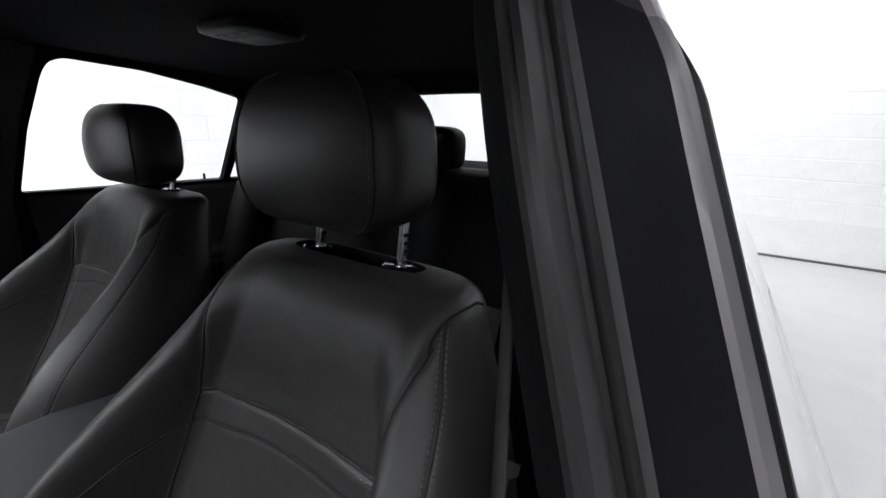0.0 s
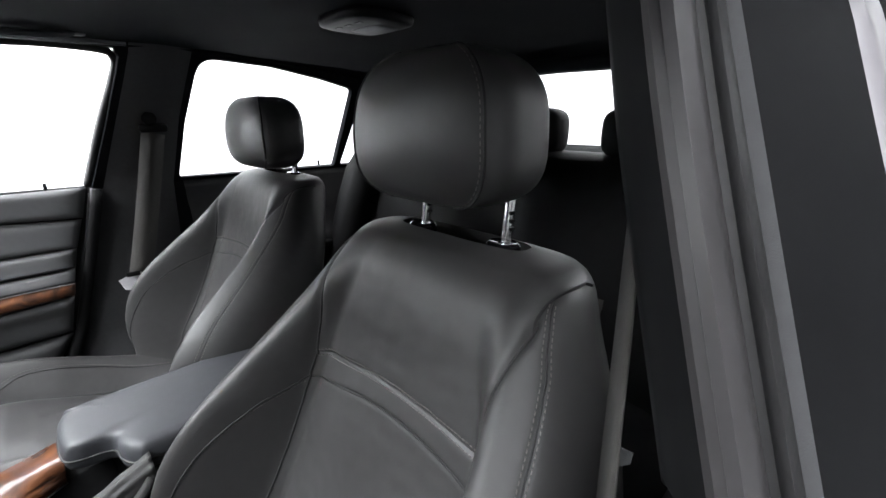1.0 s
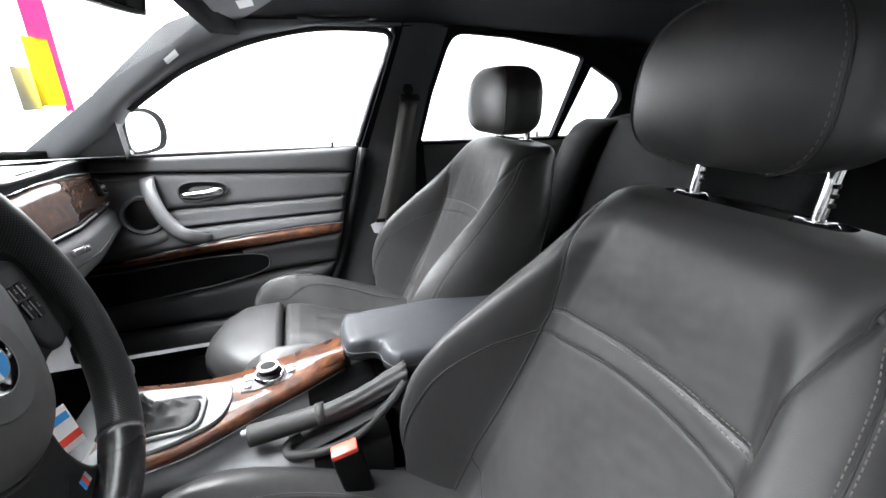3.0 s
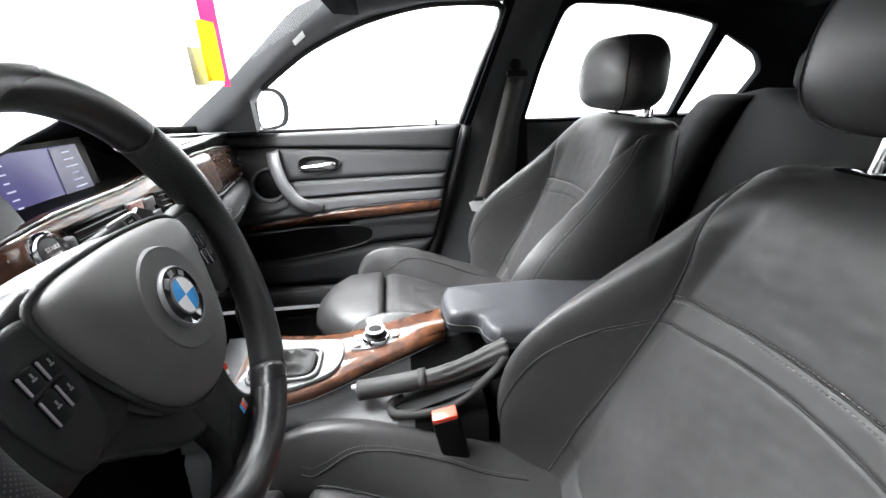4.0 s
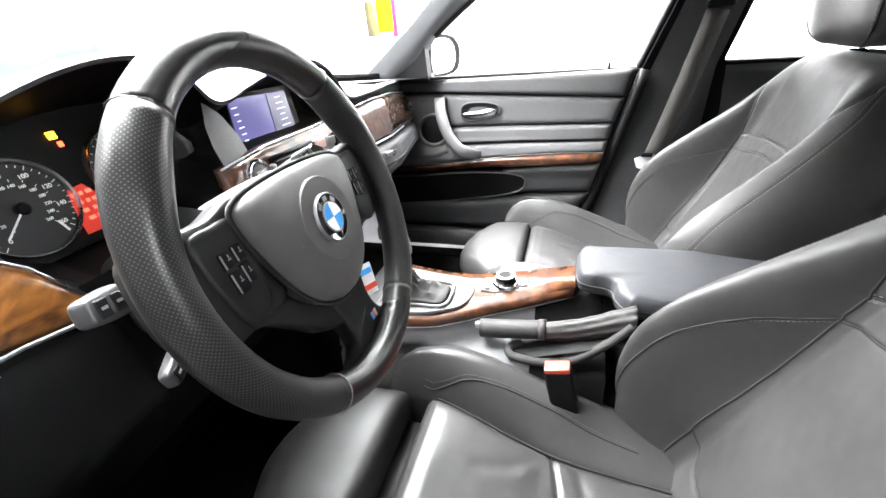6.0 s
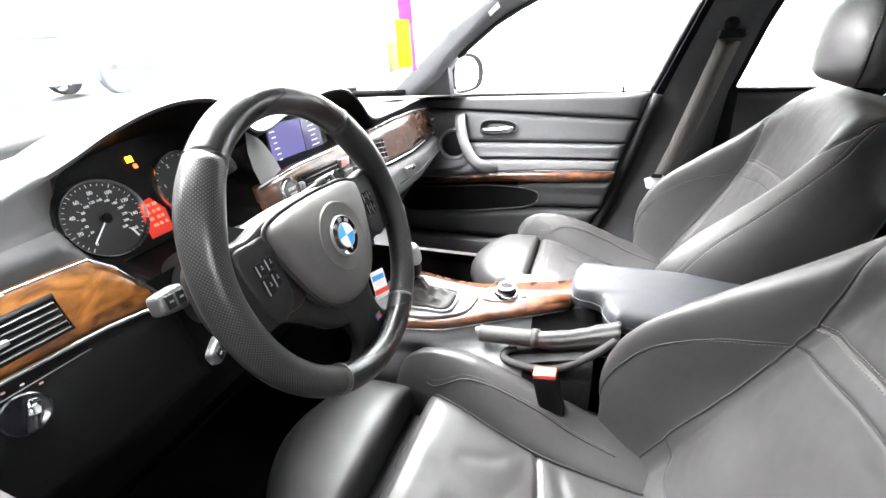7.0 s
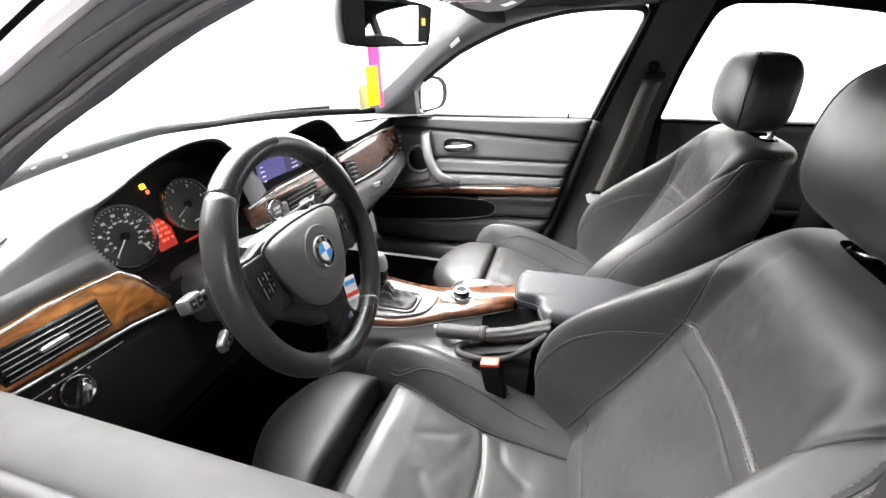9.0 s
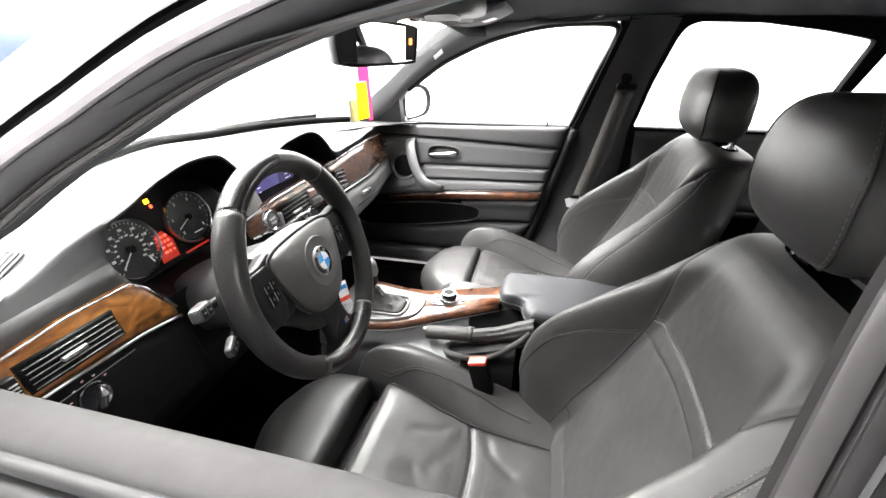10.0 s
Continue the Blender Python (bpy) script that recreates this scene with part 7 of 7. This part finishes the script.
part("release_button", box(0.0, 0.0, 0.001, 0.022, 0.038, 0.010, 0.0025, 2, name="release_button"), RED, bk, "red release button", m=bkm)
part("stem", box(0, 0, -0.14, 0.012, 0.03, 0.12, 0.004, 2, name="stem"), BLACK, bk, m=bkm)
for k in range(2):
    part("stem_ring", box(-0.002, 0, -0.095 - 0.022 * k, 0.028, 0.034, 0.003, 0.001, 1, name="stem_ring"), ALU, bk, m=bkm)

# ---- mirrors, visors, roof fittings ----
rvm = thing("rear_view_mirror", "black rear-view mirror with an amber lamp", "rear-view mirror", (0.0, 0.69, 1.22))
rm = frame_at((-0.072, 0.684, 1.231), (-0.28, -0.955, -0.045), (0.03, 0, 1))
ol = [tuple(p) for p in smooth_curve([(-0.118, 0.022), (-0.10, 0.034), (0.0, 0.036), (0.105, 0.030), (0.116, 0.018), (0.110, -0.026), (0.098, -0.034), (0.0, -0.036), (-0.100, -0.034), (-0.116, -0.020)], 48, True)]
part("housing", rings([[rm @ Vector((x * s, y * s, h)) for x, y in ol] for s, h in ((0.35, -0.034), (0.7, -0.030), (0.93, -0.018), (1.0, -0.004), (1.0, 0.004), (0.97, 0.007), (0.955, 0.005))], name="housing"), PLASTIC_MID, rvm, "dark grey mirror housing")
part("mirror_glass", disc_plate([(x * 0.95, y * 0.95) for x, y in ol], rm @ Matrix.Translation((0, 0, 0.0066)), 0.004, name="mirror_glass", bevel=0.0004, sharp=20), MIRROR, rvm, "reflecting mirror glass")
# Flat black pieces laid on the glass as its dark reflections.
for sx, w in ((-0.089, 0.046), (0.092, 0.036)):
    part("dark_reflection", box(sx, 0, 0.0068, w, 0.058, 0.001, 0.0004, 1, name="dark_reflection"), BLACK, rvm, m=rm)
part("glass_rim", tube([rm @ Vector((x * 0.955, y * 0.955, 0.0072)) for x, y in ol], 0.0028, 8, closed=True, name="glass_rim"), BLACK, rvm, "black rim round the glass")
part("amber_lamp", box(0.089, 0.004, 0.0078, 0.009, 0.011, 0.001, 0.0003, 1, name="amber_lamp"), ORANGE, rvm, "small lit orange indicator", m=rm)
part("stem", tube([(-0.03, 0.70, 1.235), (-0.05, 0.725, 1.26), (-0.055, 0.75, 1.262)], 0.014, 12, name="stem"), PLASTIC, rvm)
part("sensor_cover", superball(-0.055, 0.745, 1.258, 0.04, 0.05, 0.016, 0.7, 0.7, 18, 8, name="sensor_cover"), PLASTIC, rvm)
# hanging tag
tg = thing("hanging_tag", "pink and yellow paper tag hanging from the mirror", "paper tag", (0.0, 0.76, 1.1))
tgm = frame_at((0.001, 0.752, 1.143), (-0.25, -1, 0.0))
part("pink_sheet", joined([box(0, 0.0395, 0, 0.037, 0.043, 0.0006, 0), box(0.0115, -0.0215, 0, 0.014, 0.079, 0.0006, 0)], "pink_sheet"), PINK, tg, "bright pink paper strip", m=tgm)
part("yellow_sheet", box(-0.016, -0.018, 0.004, 0.036, 0.072, 0.0006, 0, name="yellow_sheet"), YELLOW, tg, "yellow paper slip", m=tgm)
part("white_sheet", box(-0.036, -0.036, -0.004, 0.03, 0.045, 0.0006, 0, name="white_sheet"), PAPER, tg, "white paper slip", m=tgm)
# door mirror seen through the passenger window
dm = thing("door_mirror", "black door mirror outside the passenger window", "door mirror", (0.84, 0.93, 0.98))
dmm = frame_at((0.835, 0.905, 1.008), (-0.33, -1, 0.0))
do = [tuple(p) for p in smooth_curve([(-0.09, -0.055), (-0.092, 0.03), (-0.06, 0.062), (0.03, 0.06), (0.082, 0.03), (0.09, -0.02), (0.06, -0.058), (-0.02, -0.066)], 40, True)]
part("housing", rings([[dmm @ Vector((x * s, y * s, h)) for x, y in do] for s, h in ((0.3, -0.10), (0.75, -0.085), (0.97, -0.04), (1.0, 0.0), (0.97, 0.006), (0.90, 0.003))], name="housing"), BLACK, dm)
part("mirror_glass", disc_plate([(x * 0.76 - 0.012, y * 0.82) for x, y in do], dmm @ Matrix.Translation((0, 0, 0.0055)), 0.004, name="mirror_glass", bevel=0.0004, sharp=20), MIRROR, dm)
part("foot", box(0.755, 0.95, 0.95, 0.10, 0.05, 0.03, 0.01, 2), PIANO, dm)
# sun visors
for sg in (1, -1):
    vz = thing("sun_visor", "grey sun visor folded up against the headliner", "sun visor", (sg * 0.35, 0.6, 1.26), group="sun visors")
    part("panel", box(sg * 0.352, 0.555, 1.284, 0.365, 0.135, 0.018, 0.009, 4, Matrix.Rotation(-0.26, 4, "X")), APILLAR, vz)
    part("label", box(sg * 0.375, 0.553, 1.2745, 0.075, 0.030, 0.0012, 0.0004, 1, Matrix.Rotation(-0.26, 4, "X")), PAPER, vz, "pale warning label")
    part("pivot", tube([(sg * 0.20, 0.612, 1.280), (sg * 0.16, 0.617, 1.284)], 0.006, 10, name="pivot"), PLASTIC, vz)
# overhead console
oc = thing("overhead_console", "grey overhead console with reading lamps and buttons", "overhead console", (0.03, 0.6, 1.28))
part("housing", superball(0.03, 0.60, 1.291, 0.105, 0.085, 0.022, 0.42, 0.45, 32, 10, name="housing"), PLASTIC, oc)
part("button_plate", box(0.03, 0.630, 1.2715, 0.15, 0.036, 0.006, 0.0025, 2, Matrix.Rotation(0.12, 4, "X")), SATIN, oc, "satin silver button plate")
for k in range(4):
    part("button", superball(-0.022 + 0.035 * k, 0.630, 1.2678, 0.012, 0.010, 0.003, 0.5, 0.7, 16, 6, name="button"), PIANO, oc)
for lx in (-0.03, 0.09):
    part("reading_lamp", superball(lx, 0.575, 1.270, 0.034, 0.030, 0.007, 0.5, 0.45, 20, 8, name="reading_lamp"), PAPER, oc, "pale lamp lens")
    for k in range(4):
        part("lens_rib", box(lx - 0.02 + 0.013 * k, 0.575, 1.2625, 0.002, 0.046, 0.002, 0.0005, 1), SATIN, oc)
# grab handle over the passenger door
gh = thing("grab_handle", "dark roof grab handle above the passenger door", "grab handle", (0.51, 0.36, 1.28))
part("bar", tube([tuple(p) for p in smooth_curve([(0.520, 0.452, 1.286), (0.508, 0.440, 1.277), (0.502, 0.40, 1.272), (0.501, 0.33, 1.273), (0.506, 0.292, 1.279), (0.518, 0.280, 1.288)], 24)], 0.0065, 10, name="bar"), PILLAR, gh)
for gy in (0.455, 0.277):
    part("mount", superball(0.520, gy, 1.288, 0.012, 0.018, 0.009, 0.6, 0.6, 16, 8, name="mount"), PLASTIC, gh)
# rear dome lamp
dl = thing("dome_lamp", "small grey roof lamp with switches", "roof lamp", (0.06, -0.13, 1.29))
part("housing", superball(0.08, -0.135, 1.302, 0.088, 0.075, 0.014, 0.45, 0.5, 24, 8, name="housing"), SHADOWBLACK, dl)
part("lens", superball(0.08, -0.155, 1.293, 0.05, 0.035, 0.008, 0.5, 0.5, 18, 8, name="lens"), PLASTIC, dl)
for k in range(3):
    part("switch", box(0.045 + 0.035 * k, -0.095, 1.290, 0.02, 0.012, 0.005, 0.002, 1), BLACK, dl)
# floor mats
for sg in (1, -1):
    mt = thing("floor_mat", "black carpet floor mat", "floor mat", (sg * 0.36, 0.95, 0.355), group="floor mats")
    part("mat", box(sg * 0.37, 0.98, 0.358, 0.44, 0.50, 0.012, 0.005, 2), CARPET, mt)
    part("edging", tube([(sg * 0.37 + 0.22 * a, 0.98 + 0.25 * b, 0.363) for a, b in ((-1, -1), (1, -1), (1, 1), (-1, 1))], 0.005, 6, closed=True, name="edging"), CARPET, mt)
# folded card by the console
pc = thing("paper_card", "white card with blue and red print", "paper card", (-0.122, 0.80, 0.70))
pcm = frame_at((-0.122, 0.80, 0.716), (-0.5, -1, 0.3))
part("sheet", box(0, 0, 0, 0.03, 0.055, 0.0006, 0, name="sheet"), PAPER, pc, m=pcm)
part("print_bar", box(0, -0.014, 0.0006, 0.03, 0.010, 0.0005, 0, name="print_bar"), RED, pc, m=pcm)
part("print_bar", box(0, 0.014, 0.0006, 0.026, 0.010, 0.0005, 0, name="print_bar"), BLUE, pc, m=pcm)

# ---- parked car ahead ----
platform = part("raised_floor", box(3.9, 10.6, 0.25, 6.0, 3.6, 0.5, 0.01, 1), FLOORPAINT)
tagged(platform, "pale painted raised floor that carries the blue car", "raised floor", kind="structure")
LIFT = 0.5
pk = thing("parked_car", "blue parked car seen through the windscreen", "car", (3.7, 9.9, 0.5))
secs = [(-2.1, 0.40, 0.62, 0.62), (-1.9, 0.28, 0.78, 0.80), (-1.0, 0.26, 0.90, 0.92), (-0.75, 0.25, 0.94, 0.98), (-0.1, 0.25, 0.95, 1.40), (0.8, 0.25, 0.96, 1.42), (1.4, 0.27, 0.98, 1.12), (2.0, 0.30, 0.95, 1.0), (2.15, 0.42, 0.8, 0.82)]
rows = []
for x, zb, zs, zt in secs:
    rows.append([Vector((3.7 + x, 9.9 + y, z + LIFT)) for y, z in ((-0.85, zb), (-0.9, (zb + zs) / 2), (-0.86, zs), (-0.62 if zt > zs + 0.1 else -0.75, zt), (0.62 if zt > zs + 0.1 else 0.75, zt), (0.86, zs), (0.9, (zb + zs) / 2), (0.85, zb))])
part("body", rings(rows, name="body", sharp=60), PARKPAINT, pk, "blue painted body")
for x0, x1, t0, t1 in ((-0.55, 0.02, -0.2, 0.0), (0.06, 0.75, 0.06, 0.7)):
    part("side_window", rings([[Vector((3.7 + x, 9.9 + y - 0.02, z + LIFT)) for x, y, z in ((x0, -0.86, 0.98), (x1, -0.86, 0.98), (t1, -0.66, 1.36), (t0, -0.66, 1.36))], [Vector((3.7 + x, 9.9 + y + 0.02, z + LIFT)) for x, y, z in ((x0, -0.86, 0.98), (x1, -0.86, 0.98), (t1, -0.66, 1.36), (t0, -0.66, 1.36))]], name="side_window", sharp=30), DARKGLASS, pk)
for wx in (-1.35, 1.35):
    for wy in (-0.80, 0.80):
        q = Matrix.Translation((3.7 + wx, 9.9 + wy, 0.315 + LIFT)) @ Matrix.Rotation(math.pi / 2 * (1 if wy < 0 else -1), 4, "X")
        w = part("wheel", lathe([(0.2, -0.1), (0.30, -0.1), (0.315, -0.06), (0.315, 0.09), (0.30, 0.11), (0.215, 0.11)], q, name="wheel"), HAZEDTYRE, pk)
        part("rim", lathe([(0.02, 0.10), (0.06, 0.105), (0.07, 0.07), (0.19, 0.07), (0.20, 0.11), (0.215, 0.11)], q, name="rim"), ALU, w)
        for k in range(5):
            b = box(0.12, 0, 0.095, 0.17, 0.045, 0.02, 0.006, name="spoke")
            b.transform(q @ Matrix.Rotation(2 * math.pi * k / 5, 4, "Z"))
            part("spoke", b, ALU, w)

# ---- blocks of the two near walls, last ----
block_e = box(0, 0, 0, 0.016, 0.389, 0.189, 0.002, 1, name="block")
block_s = box(0, 0, 0, 0.389, 0.016, 0.189, 0.002, 1, name="block")
for wn, me, nx, x0, y0, dx, dy, rows_n, z0 in (("wall_east", block_e, 19, 3.0055, -4.6, 0.0, 0.4, 13, 0.3), ("wall_south", block_s, 14, -2.4, -4.9555, 0.4, 0.0, 11, 0.5)):
    for r in range(rows_n):
        for c in range(nx):
            sh = 0.5 if r % 2 else 0.0
            part("block", me, WHITEWALL, wall_obs[wn], m=Matrix.Translation((x0 + dx * (c + sh), y0 + dy * (c + sh), z0 + 0.2 * r)))
